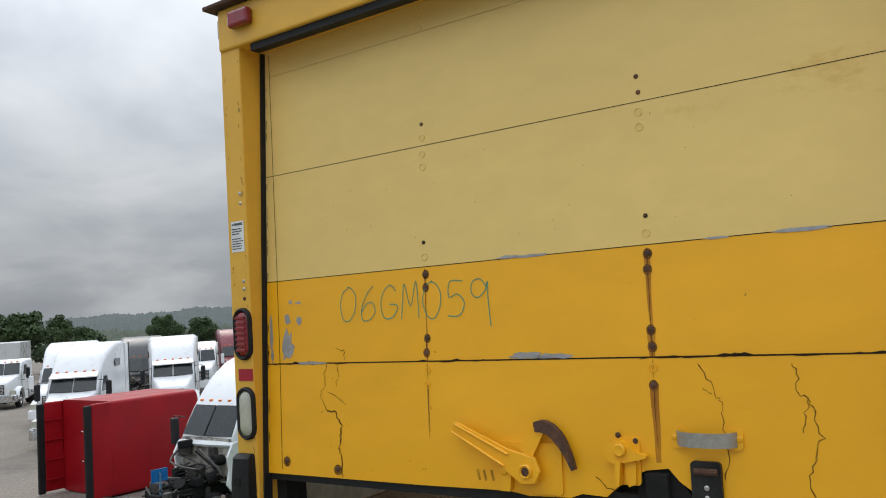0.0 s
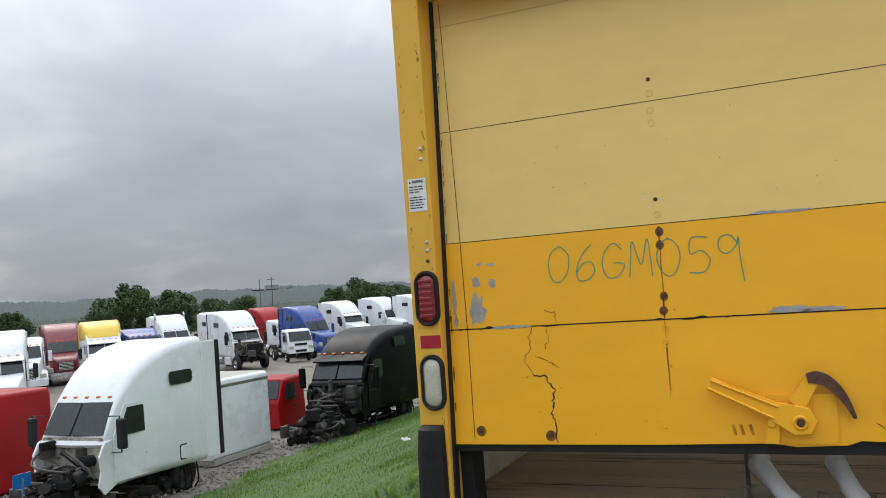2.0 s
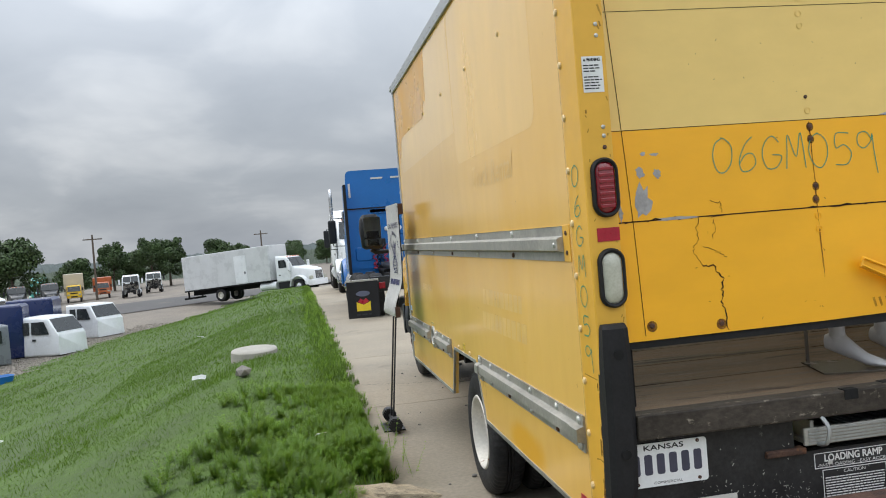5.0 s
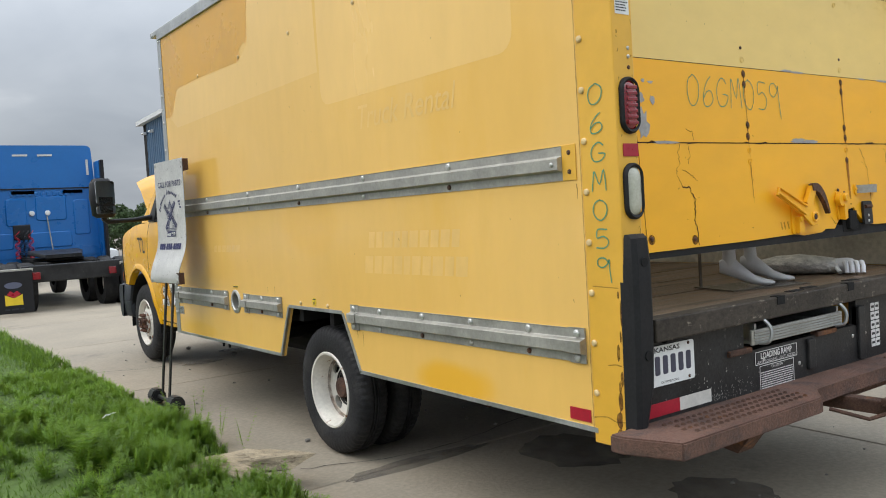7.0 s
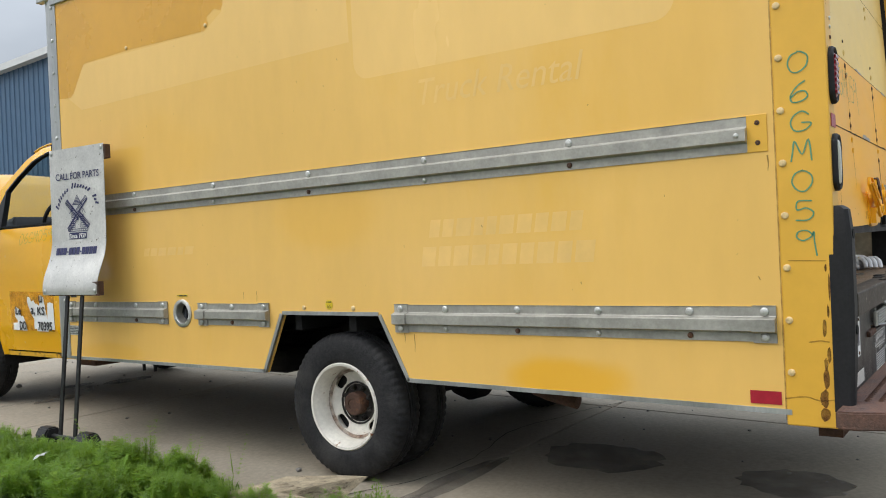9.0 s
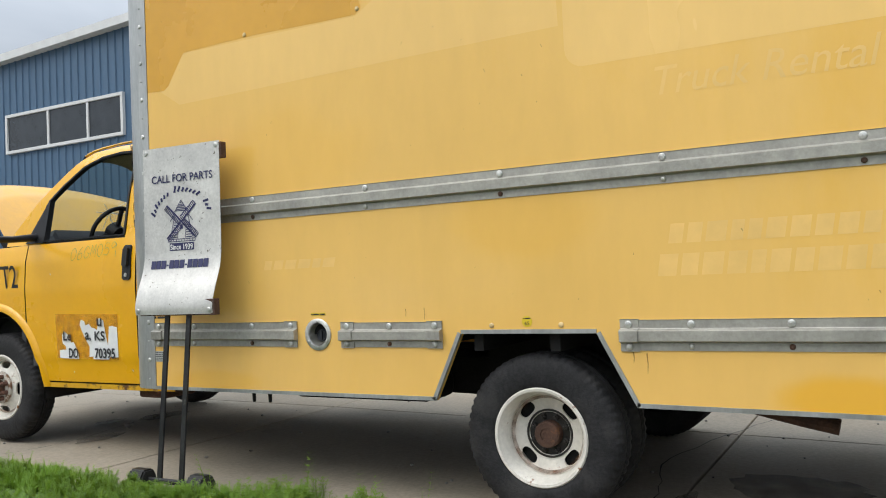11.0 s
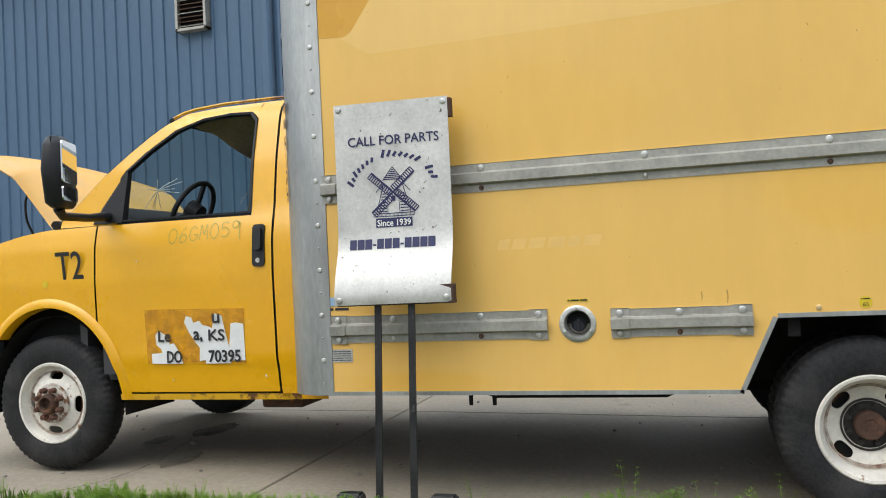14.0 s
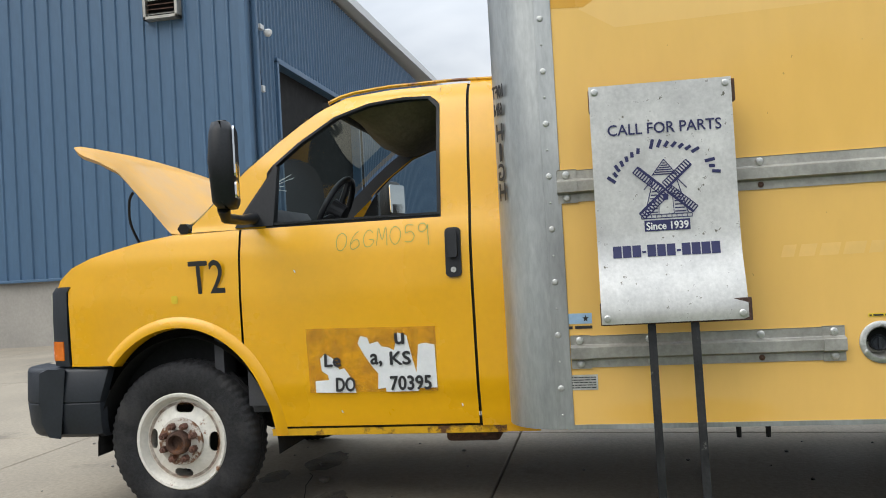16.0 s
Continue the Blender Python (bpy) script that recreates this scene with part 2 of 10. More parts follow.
YEL_SIDE = (0.80, 0.49, 0.130)
YEL_DEEP = (0.85, 0.415, 0.010)
YEL_PALE = (0.76, 0.54, 0.17)
M = dict(
    side=surface("faded_yellow_panel", YEL_SIDE, 0.16, vary=0.05, scale=0.9, fine=9, bump=0.02, stretch=(1, 1, 0.35), fine_vary=0.025, rvary=0.05, stain=(0.78, 0.44, 0.06), stain_at=0.56, stain_scale=0.7, stain_soft=0.3),
    side_deep=surface("unfaded_yellow_panel", (0.66, 0.34, 0.035), 0.3, vary=0.06, scale=1.5, fine=10, bump=0.02, fine_vary=0.03),
    side_light=surface("lighter_faded_print", (0.83, 0.53, 0.168), 0.16, vary=0.05, scale=0.9, fine=9, bump=0.02, stretch=(1, 1, 0.35), fine_vary=0.025),
    ghost=surface("ghost_lettering_film", (0.825, 0.528, 0.168), 0.16, vary=0.06, scale=2.5, fine=12, bump=0.02, fine_vary=0.04),
    post=surface("yellow_post_paint", (0.72, 0.40, 0.045), 0.4, vary=0.07, scale=2, fine=14, bump=0.03, fine_vary=0.03),
    door=surface("yellow_rear_door_paint", YEL_DEEP, 0.38, vary=0.07, scale=1.4, fine=11, bump=0.03, stretch=(0.4, 1, 1), fine_vary=0.03),
    door_pale=surface("faded_rear_door_paint", YEL_PALE, 0.45, vary=0.07, scale=1.2, fine=11, bump=0.03, stain=(0.60, 0.37, 0.06), stain_at=0.64, stain_scale=1.1, stretch=(0.5, 1, 1), fine_vary=0.03),
    cab=surface("yellow_cab_paint", (0.78, 0.395, 0.006), 0.28, vary=0.05, scale=1.5, fine=30, bump=0.01, coat=0.35, fine_vary=0.02),
    hood=surface("faded_yellow_hood_paint", (0.66, 0.335, 0.028), 0.42, vary=0.12, scale=3.5, fine=30, bump=0.01, coat=0.2, fine_vary=0.02),
    alu=surface("weathered_aluminium", (0.42, 0.43, 0.42), 0.42, 0.75, vary=0.18, scale=5, fine=60, bump=0.05, stretch=(1, 1, 0.25)),
    galv=surface("galvanised_steel", (0.365, 0.355, 0.315), 0.52, 0.55, vary=0.2, scale=7, fine=50, bump=0.05, stain=(0.2, 0.17, 0.13), stain_at=0.7, stain_scale=6),
    zinc=surface("zinc_bolt", (0.55, 0.55, 0.52), 0.4, 0.7, vary=0.2, scale=20, fine=90),
    rivet=surface("yellow_painted_rivet", (0.70, 0.52, 0.26), 0.45, 0.1, vary=0.2, scale=30, fine=90),
    rust=surface("rusted_steel", (0.085, 0.045, 0.030), 0.85, 0.2, vary=0.45, scale=9, fine=90, bump=0.35, stain=(0.20, 0.085, 0.035), stain_at=0.56, stain_scale=7),
    rust_step=surface("rusted_step_plate", (0.118, 0.062, 0.044), 0.75, 0.1, vary=0.4, scale=6, fine=90, bump=0.35, stain=(0.045, 0.034, 0.032), stain_at=0.52, stain_scale=4, stain_soft=0.15),
    black_steel=surface("scuffed_black_steel", (0.022, 0.022, 0.022), 0.40, 0.0, vary=0.45, scale=5, fine=70, bump=0.08, stain=(0.14, 0.135, 0.12), stain_at=0.635, stain_scale=14, stain_soft=0.08),
    sill=surface("worn_black_sill", (0.048, 0.040, 0.032), 0.55, 0.1, vary=0.5, scale=7, fine=60, bump=0.15, stain=(0.26, 0.23, 0.18), stain_at=0.585, stain_scale=18, stain_soft=0.06, stretch=(0.6, 1, 1)),
    rubber=surface("black_rubber", (0.014, 0.014, 0.015), 0.6, vary=0.3, scale=6, fine=70, bump=0.06),
    tyre=surface("tyre_rubber", (0.019, 0.019, 0.020), 0.70, vary=0.5, scale=9, fine=70, bump=0.2, stain=(0.048, 0.046, 0.043), stain_at=0.50, stain_scale=5, stain_soft=0.3),
    plastic=surface("black_trim_plastic", (0.018, 0.019, 0.021), 0.45, vary=0.2, scale=5, fine=80, bump=0.03),
    grey_plastic=surface("weathered_dark_grey_plastic", (0.013, 0.016, 0.021), 0.5, vary=0.3, scale=4, fine=60, bump=0.05),
    wheel_white=surface("rusty_white_wheel", (0.66, 0.63, 0.56), 0.45, 0.0, vary=0.12, scale=6, fine=50, bump=0.06, stain=(0.24, 0.10, 0.035), stain_at=0.60, stain_scale=11, stain_soft=0.05),
    rim_rust=decal("rim_rust", (0.17, 0.065, 0.022), 0.85, 0.58, 20, 0.2),
    plate_rust=surface("rust_eaten_white_paint", (0.50, 0.46, 0.40), 0.6, vary=0.2, scale=12, fine=60, bump=0.15, stain=(0.16, 0.075, 0.035), stain_at=0.49, stain_scale=16, stain_soft=0.06),
    rust_core=decal("dark_rust_run", (0.085, 0.030, 0.008), 0.85, 0.66, 40, 0.35, (1, 1, 0.3)),
    nut_rust=surface("rusted_lug_nut", (0.13, 0.062, 0.042), 0.75, 0.1, vary=0.4, scale=20, fine=90, bump=0.2),
    engine_black=surface("dark_hub_steel", (0.028, 0.025, 0.022), 0.55, 0.1, vary=0.4, scale=14, fine=80, bump=0.15),
    scrape=surface("pale_scraped_paint", (0.30, 0.29, 0.26), 0.7, vary=0.3, scale=20),
    # near-black for chassis parts, and for recesses whose shade is in the colour
    dark=surface("near_black_parts_and_shade", (0.012, 0.012, 0.012), 0.85, vary=0.4, scale=5, fine=40, bump=0.1),
    seam=surface("dark_seam", (0.02, 0.016, 0.008), 0.8, vary=0.2),
    wood=surface("worn_plank_floor", (0.165, 0.112, 0.072), 0.42, vary=0.45, scale=4, fine=60, bump=0.2, stretch=(0.7, 6, 1), stain=(0.030, 0.019, 0.013), stain_at=0.55, stain_scale=1.5, per_piece=0.22),
    liner=surface("grimy_plywood_liner", (0.46, 0.43, 0.36), 0.8, vary=0.3, scale=2, fine=30, bump=0.08),
    red_lens=surface("red_lamp_lens", (0.22, 0.006, 0.012), 0.16, vary=0.15, scale=20, fine=120, bump=0.12, coat=0.5),
    clear_lens=surface("cloudy_lamp_lens", (0.42, 0.42, 0.34), 0.15, vary=0.15, scale=12, fine=120, bump=0.12, coat=0.6),
    amber_lens=surface("amber_lamp_lens", (0.70, 0.16, 0.008), 0.18, vary=0.15, scale=20, fine=120, bump=0.1, coat=0.5),
    red_tape=surface("red_reflective_tape", (0.36, 0.012, 0.028), 0.35, vary=0.15, scale=10, fine=90, bump=0.04),
    white_tape=surface("white_reflective_tape", (0.62, 0.60, 0.55), 0.4, vary=0.12, scale=10, fine=60, stain=(0.2, 0.17, 0.14), stain_at=0.66, stain_scale=12),
    sticker=surface("white_sticker", (0.72, 0.73, 0.72), 0.5, vary=0.06, scale=8, fine=60),
    yellow_sticker=surface("yellow_sticker", (0.70, 0.50, 0.02), 0.5, vary=0.08, scale=8, fine=60),
    ink=surface("black_print", (0.02, 0.02, 0.022), 0.55, vary=0.2),
    white_ink=surface("white_print", (0.72, 0.72, 0.70), 0.55, vary=0.1),
    blue_ink=surface("navy_print", (0.018, 0.020, 0.085), 0.5, vary=0.15, scale=20),
    marker=decal("green_paint_marker", (0.05, 0.27, 0.17), 0.6, 0.86, 60, 0.3),
    crack=surface("open_crack", (0.025, 0.014, 0.006), 0.9, vary=0.3),
    bare=surface("bare_grey_primer", (0.33, 0.32, 0.31), 0.5, 0.2, vary=0.15, scale=15, fine=60),
    streak=decal("rust_run", (0.34, 0.11, 0.010), 0.8, 0.60, 22, 0.4, (1, 1, 0.25)),
    soot=decal("dark_rust_halo", (0.16, 0.06, 0.012), 0.85, 0.55, 35, 0.35),
    sign=surface("weathered_aluminium_sign", (0.58, 0.57, 0.54), 0.42, 0.4, vary=0.16, scale=5, fine=60, bump=0.05, stain=(0.13, 0.12, 0.09), stain_at=0.625, stain_scale=30, stain_soft=0.04),
    mannequin=surface("white_mannequin_plastic", (0.66, 0.66, 0.68), 0.4, vary=0.05, scale=6, fine=60, bump=0.02),
    wrap=surface("dusty_plastic_wrap", (0.60, 0.58, 0.54), 0.4, vary=0.3, scale=12, fine=22, bump=0.9),
    concrete=surface("pale_concrete", (0.275, 0.237, 0.18), 0.85, vary=0.16, scale=0.8, fine=34, bump=0.2, fine_vary=0.13, stain=(0.15, 0.128, 0.10), stain_at=0.60, stain_scale=1.3, stain_soft=0.14, per_piece=0.05),
    oil=decal("oil_stain", (0.13, 0.115, 0.10), 0.75, 0.36, 5, 0.45),
    gravel=surface("yard_gravel", (0.175, 0.152, 0.125), 0.95, vary=0.25, scale=0.25, fine=9, bump=0.4, stain=(0.11, 0.095, 0.08), stain_at=0.57, stain_scale=0.10, fine_vary=0.25),
    asphalt=surface("worn_asphalt", (0.075, 0.072, 0.07), 0.9, vary=0.25, scale=0.3, fine=8, bump=0.3, stain=(0.13, 0.12, 0.10), stain_at=0.6, stain_scale=0.15),
    soil=surface("grass_soil", (0.052, 0.094, 0.012), 0.95, vary=0.3, scale=0.7, fine=14, bump=0.4, fine_vary=0.3),
    chunk=surface("weathered_tan_concrete", (0.33, 0.275, 0.19), 0.9, vary=0.35, scale=5, fine=40, bump=0.5, stain=(0.10, 0.075, 0.05), stain_at=0.56, stain_scale=4, stain_soft=0.1),
    stone=surface("grey_stone", (0.20, 0.185, 0.165), 0.9, vary=0.25, scale=9, fine=60, bump=0.35),
    block=surface("cast_concrete", (0.34, 0.32, 0.28), 0.85, vary=0.12, scale=4, fine=40, bump=0.12),
    wall_blue=surface("blue_steel_cladding", (0.062, 0.122, 0.200), 0.45, 0.0, vary=0.10, scale=0.7, fine=14, bump=0.01, stretch=(1, 1, 0.2)),
    wall_base=surface("poured_concrete_wall", (0.33, 0.31, 0.275), 0.85, vary=0.12, scale=1.2, fine=20, bump=0.06),
    trim_white=surface("white_trim", (0.60, 0.61, 0.60), 0.5, vary=0.06, scale=3, fine=40),
    pane=surface("dark_window_pane", (0.030, 0.036, 0.042), 0.08, vary=0.2, scale=2, fine=30, bump=0.0, coat=0.3),
    glass=glass("clear_glass", (0.80, 0.86, 0.84)),
    windshield=glass("tinted_windshield", (0.62, 0.72, 0.70), 0.4),
    mirror=surface("mirror_glass", (0.85, 0.86, 0.87), 0.03, 1.0, vary=0.0, bump=0.0, rvary=0.0),
    headliner=surface("torn_beige_headliner", (0.27, 0.215, 0.145), 0.9, vary=0.2, scale=5, fine=40, bump=0.2),
    dash=surface("dark_grey_dash", (0.045, 0.045, 0.05), 0.6, vary=0.15, scale=6, fine=80, bump=0.05),
    fibreglass=None,
    chrome=surface("dull_chrome", (0.62, 0.62, 0.62), 0.22, 1.0, vary=0.12, scale=8, fine=60, bump=0.01),
)


def fibreglass():
    """Thin translucent roof sheet that lets daylight into the box."""
    m = surface("translucent_fibreglass", (0.62, 0.60, 0.52), 0.6, vary=0.1, scale=2, fine=20, bump=0.02)
    nt = m.node_tree
    b, out = nt.nodes["Principled BSDF"], nt.nodes["Material Output"]
    tr, mx = nt.nodes.new("ShaderNodeBsdfTranslucent"), nt.nodes.new("ShaderNodeMixShader")
    tr.inputs[0].default_value = (0.75, 0.70, 0.58, 1)
    mx.inputs[0].default_value = 0.55
    nt.links.new(b.outputs[0], mx.inputs[1])
    nt.links.new(tr.outputs[0], mx.inputs[2])
    nt.links.new(mx.outputs[0], out.inputs[0])
    return m


M["fibreglass"] = fibreglass()



def unfaded_blotches(m, spots, color):
    """Soft blotches where the paint kept its depth: (y, z, half length, half height)."""
    nt = m.node_tree
    N, K = nt.nodes.new, nt.links.new
    b = nt.nodes["Principled BSDF"]
    col = b.inputs["Base Color"].links[0].from_socket
    tc = N("ShaderNodeTexCoord")
    wob = N("ShaderNodeTexNoise")
    wob.inputs["Scale"].default_value, wob.inputs["Detail"].default_value = 2.2, 4.0
    K(tc.outputs["Object"], wob.inputs["Vector"])
    for y, z, ly, lz, k in spots:
        mp, ln, r, mu = N("ShaderNodeMapping"), N("ShaderNodeVectorMath"), N("ShaderNodeMapRange"), N("ShaderNodeMath")
        mp.inputs["Scale"].default_value = (0, 1 / ly, 1 / lz)
        mp.inputs["Location"].default_value = (0, -y / ly, -z / lz)
        ln.operation = "LENGTH"
        K(tc.outputs["Object"], mp.inputs[0])
        K(mp.outputs[0], ln.inputs[0])
        ad = N("ShaderNodeMath")
        ad.operation, ad.inputs[1].default_value = "MULTIPLY_ADD", 0.9
        K(wob.outputs[0], ad.inputs[0])
        K(ln.outputs["Value"], ad.inputs[2])
        r.interpolation_type = "SMOOTHSTEP"
        r.inputs[1].default_value, r.inputs[2].default_value = 0.95, 1.5
        r.inputs[3].default_value, r.inputs[4].default_value = k, 0.0
        K(ad.outputs[0], r.inputs[0])
        mx = N("ShaderNodeMix")
        mx.data_type = "RGBA"
        K(r.outputs[0], mx.inputs[0])
        K(col, mx.inputs[6])
        mx.inputs[7].default_value = (*color, 1)
        col = mx.outputs[2]
    K(col, b.inputs["Base Color"])


unfaded_blotches(M["side"], ((1.12, 0.62, 0.42, 0.13, 0.85), (4.45, 0.62, 0.40, 0.08, 0.35), (2.5, 1.45, 0.5, 0.25, 0.25), (0.7, 2.0, 0.5, 0.5, 0.22), (3.9, 1.9, 0.6, 0.3, 0.2)), (0.80, 0.42, 0.03))

# weathered black surfaces have lost their gloss
for k in ("rubber", "plastic", "dark", "black_steel", "seam", "tyre", "crack", "wood", "sill"):
    M[k].node_tree.nodes["Principled BSDF"].inputs["Specular IOR Level"].default_value = 0.25

# ---- building helpers ----


def part(name, bm, material, parent=None, label="", smooth=0.0):
    """Links a bmesh as one mesh object; under parent it is a part. smooth: largest angle in degrees that is shaded smooth."""
    me = bpy.data.meshes.new(name)
    bmesh.ops.recalc_face_normals(bm, faces=bm.faces)
    if smooth:
        lim = radians(smooth)
        for f in bm.faces:
            f.smooth = True
        for e in bm.edges:
            if len(e.link_faces) == 2 and e.calc_face_angle(3.2) > lim:
                e.smooth = False
    bm.to_mesh(me)
    bm.free()
    me.materials.append(material)
    ob = new(name, me)
    if parent is not None:
        ob.parent = parent
    if label:
        ob["label"] = label
    return ob


def thing(name, m, label, category, group="", kind=""):
    ob = new(name)
    ob.matrix_world = m
    ob.empty_display_size = 0.1
    return tagged(ob, label, category, group, kind)


def B():
    return bmesh.new()


def box(bm, x0, x1, y0, y1, z0, z1, bevel=0.0, seg=2, m=None):
    vs = [bm.verts.new((x, y, z)) for x in (x0, x1) for y in (y0, y1) for z in (z0, z1)]
    fs = [bm.faces.new([vs[i] for i in q]) for q in ((0, 1, 3, 2), (4, 6, 7, 5), (0, 4, 5, 1), (2, 3, 7, 6), (0, 2, 6, 4), (1, 5, 7, 3))]
    if bevel:
        es = list({e for f in fs for e in f.edges})
        r = bmesh.ops.bevel(bm, geom=es, offset=bevel, segments=seg, affect="EDGES", profile=0.5)
        vs = list({v for f in r["faces"] for v in f.verts} | {v for v in vs if v.is_valid})
    if m is not None:
        for v in vs:
            v.co = m @ v.co
    return bm


def frame_of(d):
    d = Vector(d).normalized()
    a = Vector((0, 0, 1)) if abs(d.z) < 0.9 else Vector((1, 0, 0))
    u = d.cross(a).normalized()
    return u, d.cross(u).normalized(), d


def rings(bm, loops, caps=True, closed=True):
    """Skins a row of loops of points with quads."""
    vv = [[bm.verts.new(p) for p in lp] for lp in loops]
    n = len(vv[0])
    for a, b in zip(vv, vv[1:]):
        for i in range(n if closed else n - 1):
            j = (i + 1) % n
            bm.faces.new((a[i], a[j], b[j], b[i]))
    if caps:
        bm.faces.new(list(reversed(vv[0])))
        bm.faces.new(vv[-1])
    return bm


def cyl(bm, p0, p1, r0, r1=None, n=16, caps=True):
    r1 = r0 if r1 is None else r1
    u, v, d = frame_of(Vector(p1) - Vector(p0))
    lp = []
    for p, r in ((Vector(p0), r0), (Vector(p1), r1)):
        lp.append([p + r * (math.cos(2 * math.pi * i / n) * u + math.sin(2 * math.pi * i / n) * v) for i in range(n)])
    return rings(bm, lp, caps)


def tube(bm, pts, r, n=8, caps=True):
    pts = [Vector(p) for p in pts]
    lp = []
    u0 = None
    for i, p in enumerate(pts):
        d = (pts[min(i + 1, len(pts) - 1)] - pts[max(i - 1, 0)]).normalized()
        u, v, _ = frame_of(d)
        if u0 is not None:
            u = (u0 - u0.dot(d) * d).normalized()
            v = d.cross(u)
        u0 = u
        rr = r[i] if isinstance(r, (list, tuple)) else r
        lp.append([p + rr * (math.cos(2 * math.pi * k / n) * u + math.sin(2 * math.pi * k / n) * v) for k in range(n)])
    return rings(bm, lp, caps)


def lathe(bm, prof, origin, axis, n=40, caps=False):
    """Turns (radius, height along axis) pairs round an axis."""
    u, v, d = frame_of(axis)
    o = Vector(origin)
    lp = [[o + d * h + r * (math.cos(2 * math.pi * i / n) * u + math.sin(2 * math.pi * i / n) * v) for i in range(n)] for r, h in prof]
    return rings(bm, lp, caps)


def prism(bm, pts, put, d0, d1):
    """A flat outline (a, b), put(a, b, d) giving the place at depth d; extruded from d0 to d1."""
    lo = [bm.verts.new(put(a, b, d0)) for a, b in pts]
    hi = [bm.verts.new(put(a, b, d1)) for a, b in pts]
    n = len(pts)
    bm.faces.new(lo)
    bm.faces.new(list(reversed(hi)))
    for i in range(n):
        bm.faces.new((lo[i], hi[i], hi[(i + 1) % n], lo[(i + 1) % n]))
    return bm


def grid(bm, us, vs, put):
    """A sheet of quads over two rows of parameters."""
    vv = [[bm.verts.new(put(u, v)) for v in vs] for u in us]
    for i in range(len(us) - 1):
        for j in range(len(vs) - 1):
            bm.faces.new((vv[i][j], vv[i + 1][j], vv[i + 1][j + 1], vv[i][j + 1]))
    return bm


def lin(a, b, n):
    return [a + (b - a) * i / n for i in range(n + 1)]


def interp(x, table):
    """Piecewise linear through (x, value) pairs."""
    if x <= table[0][0]:
        return table[0][1]
    for (x0, y0), (x1, y1) in zip(table, table[1:]):
        if x <= x1:
            return y0 + (y1 - y0) * (x - x0) / (x1 - x0)
    return table[-1][1]


def smooth_curve(pts, n=6):
    """A Catmull-Rom line through flat or solid points."""
    P = [Vector(p) for p in pts]
    out = []
    for i in range(len(P) - 1):
        a, b, c, d = P[max(i - 1, 0)], P[i], P[i + 1], P[min(i + 2, len(P) - 1)]
        for k in range(n):
            t = k / n
            out.append(0.5 * ((2 * b) + (c - a) * t + (2 * a - 5 * b + 4 * c - d) * t * t + (3 * b - a - 3 * c + d) * t ** 3))
    out.append(P[-1])
    return out


def ribbon(bm, pts, width, put, lift=0.0):
    """A flat line of varying width on a surface; pts (a, b) or (a, b, width)."""
    n = len(pts)
    rows = []
    for i, p in enumerate(pts):
        q0, q1 = pts[max(i - 1, 0)], pts[min(i + 1, n - 1)]
        dx, dy = q1[0] - q0[0], q1[1] - q0[1]
        l = math.hypot(dx, dy) or 1.0
        w = (p[2] if len(p) > 2 else width) / 2
        nx, ny = -dy / l * w, dx / l * w
        rows.append((bm.verts.new(put(p[0] + nx, p[1] + ny, lift)), bm.verts.new(put(p[0] - nx, p[1] - ny, lift))))
    for a, b in zip(rows, rows[1:]):
        bm.faces.new((a[0], a[1], b[1], b[0]))
    return bm


def rrect(x0, x1, y0, y1, r, n=5):
    """Outline of a rounded rectangle."""
    out = []
    for cx, cy, a0 in ((x1 - r, y1 - r, 0), (x0 + r, y1 - r, 90), (x0 + r, y0 + r, 180), (x1 - r, y0 + r, 270)):
        for i in range(n + 1):
            a = radians(a0 + 90 * i / n)
            out.append((cx + r * math.cos(a), cy + r * math.sin(a)))
    return out


def loft(bm, sections, caps=True, n=4):
    """Rounded-rectangle sections (y, half width low, half width high, z0, z1, radius) along y, centred on x = 0."""
    lp = []
    for y, wl, wh, z0, z1, r in sections:
        r = min(r, 0.49 * (z1 - z0), wl * 0.95, wh * 0.95)
        ring = []
        for cx, cz, a0, w in ((1, z1 - r, 0, wh), (-1, z1 - r, 90, wh), (-1, z0 + r, 180, wl), (1, z0 + r, 270, wl)):
            for i in range(n + 1):
                a = radians(a0 + 90 * i / n)
                ring.append((cx * (w - r) + r * math.cos(a), y, cz + r * math.sin(a)))
        lp.append(ring)
    return rings(bm, lp, caps)


def text_mesh(txt, width=None, height=None, shear=0.0, mirror=False):
    """Built-in font as a flat mesh, centred on its own middle and fitted to a width and height."""
    c = bpy.data.curves.new("lettering", "FONT")
    c.body, c.align_x, c.align_y, c.shear, c.resolution_u = txt, "LEFT", "BOTTOM", shear, 3
    ob = new("lettering", c)
    bpy.context.view_layer.update()
    me = bpy.data.meshes.new_from_object(ob.evaluated_get(bpy.context.evaluated_depsgraph_get()))
    bpy.data.objects.remove(ob)
    bpy.data.curves.remove(c)
    bm = B()
    bm.from_mesh(me)
    bpy.data.meshes.remove(me)
    xs, ys = [v.co.x for v in bm.verts], [v.co.y for v in bm.verts]
    cx, cy, w, h = (min(xs) + max(xs)) / 2, (min(ys) + max(ys)) / 2, max(xs) - min(xs), max(ys) - min(ys)
    sx = width / w if width else (height / h)
    sy = height / h if height else sx
    for v in bm.verts:
        v.co = Vector(((v.co.x - cx) * sx * (-1 if mirror else 1), (v.co.y - cy) * sy, 0))
    return bm


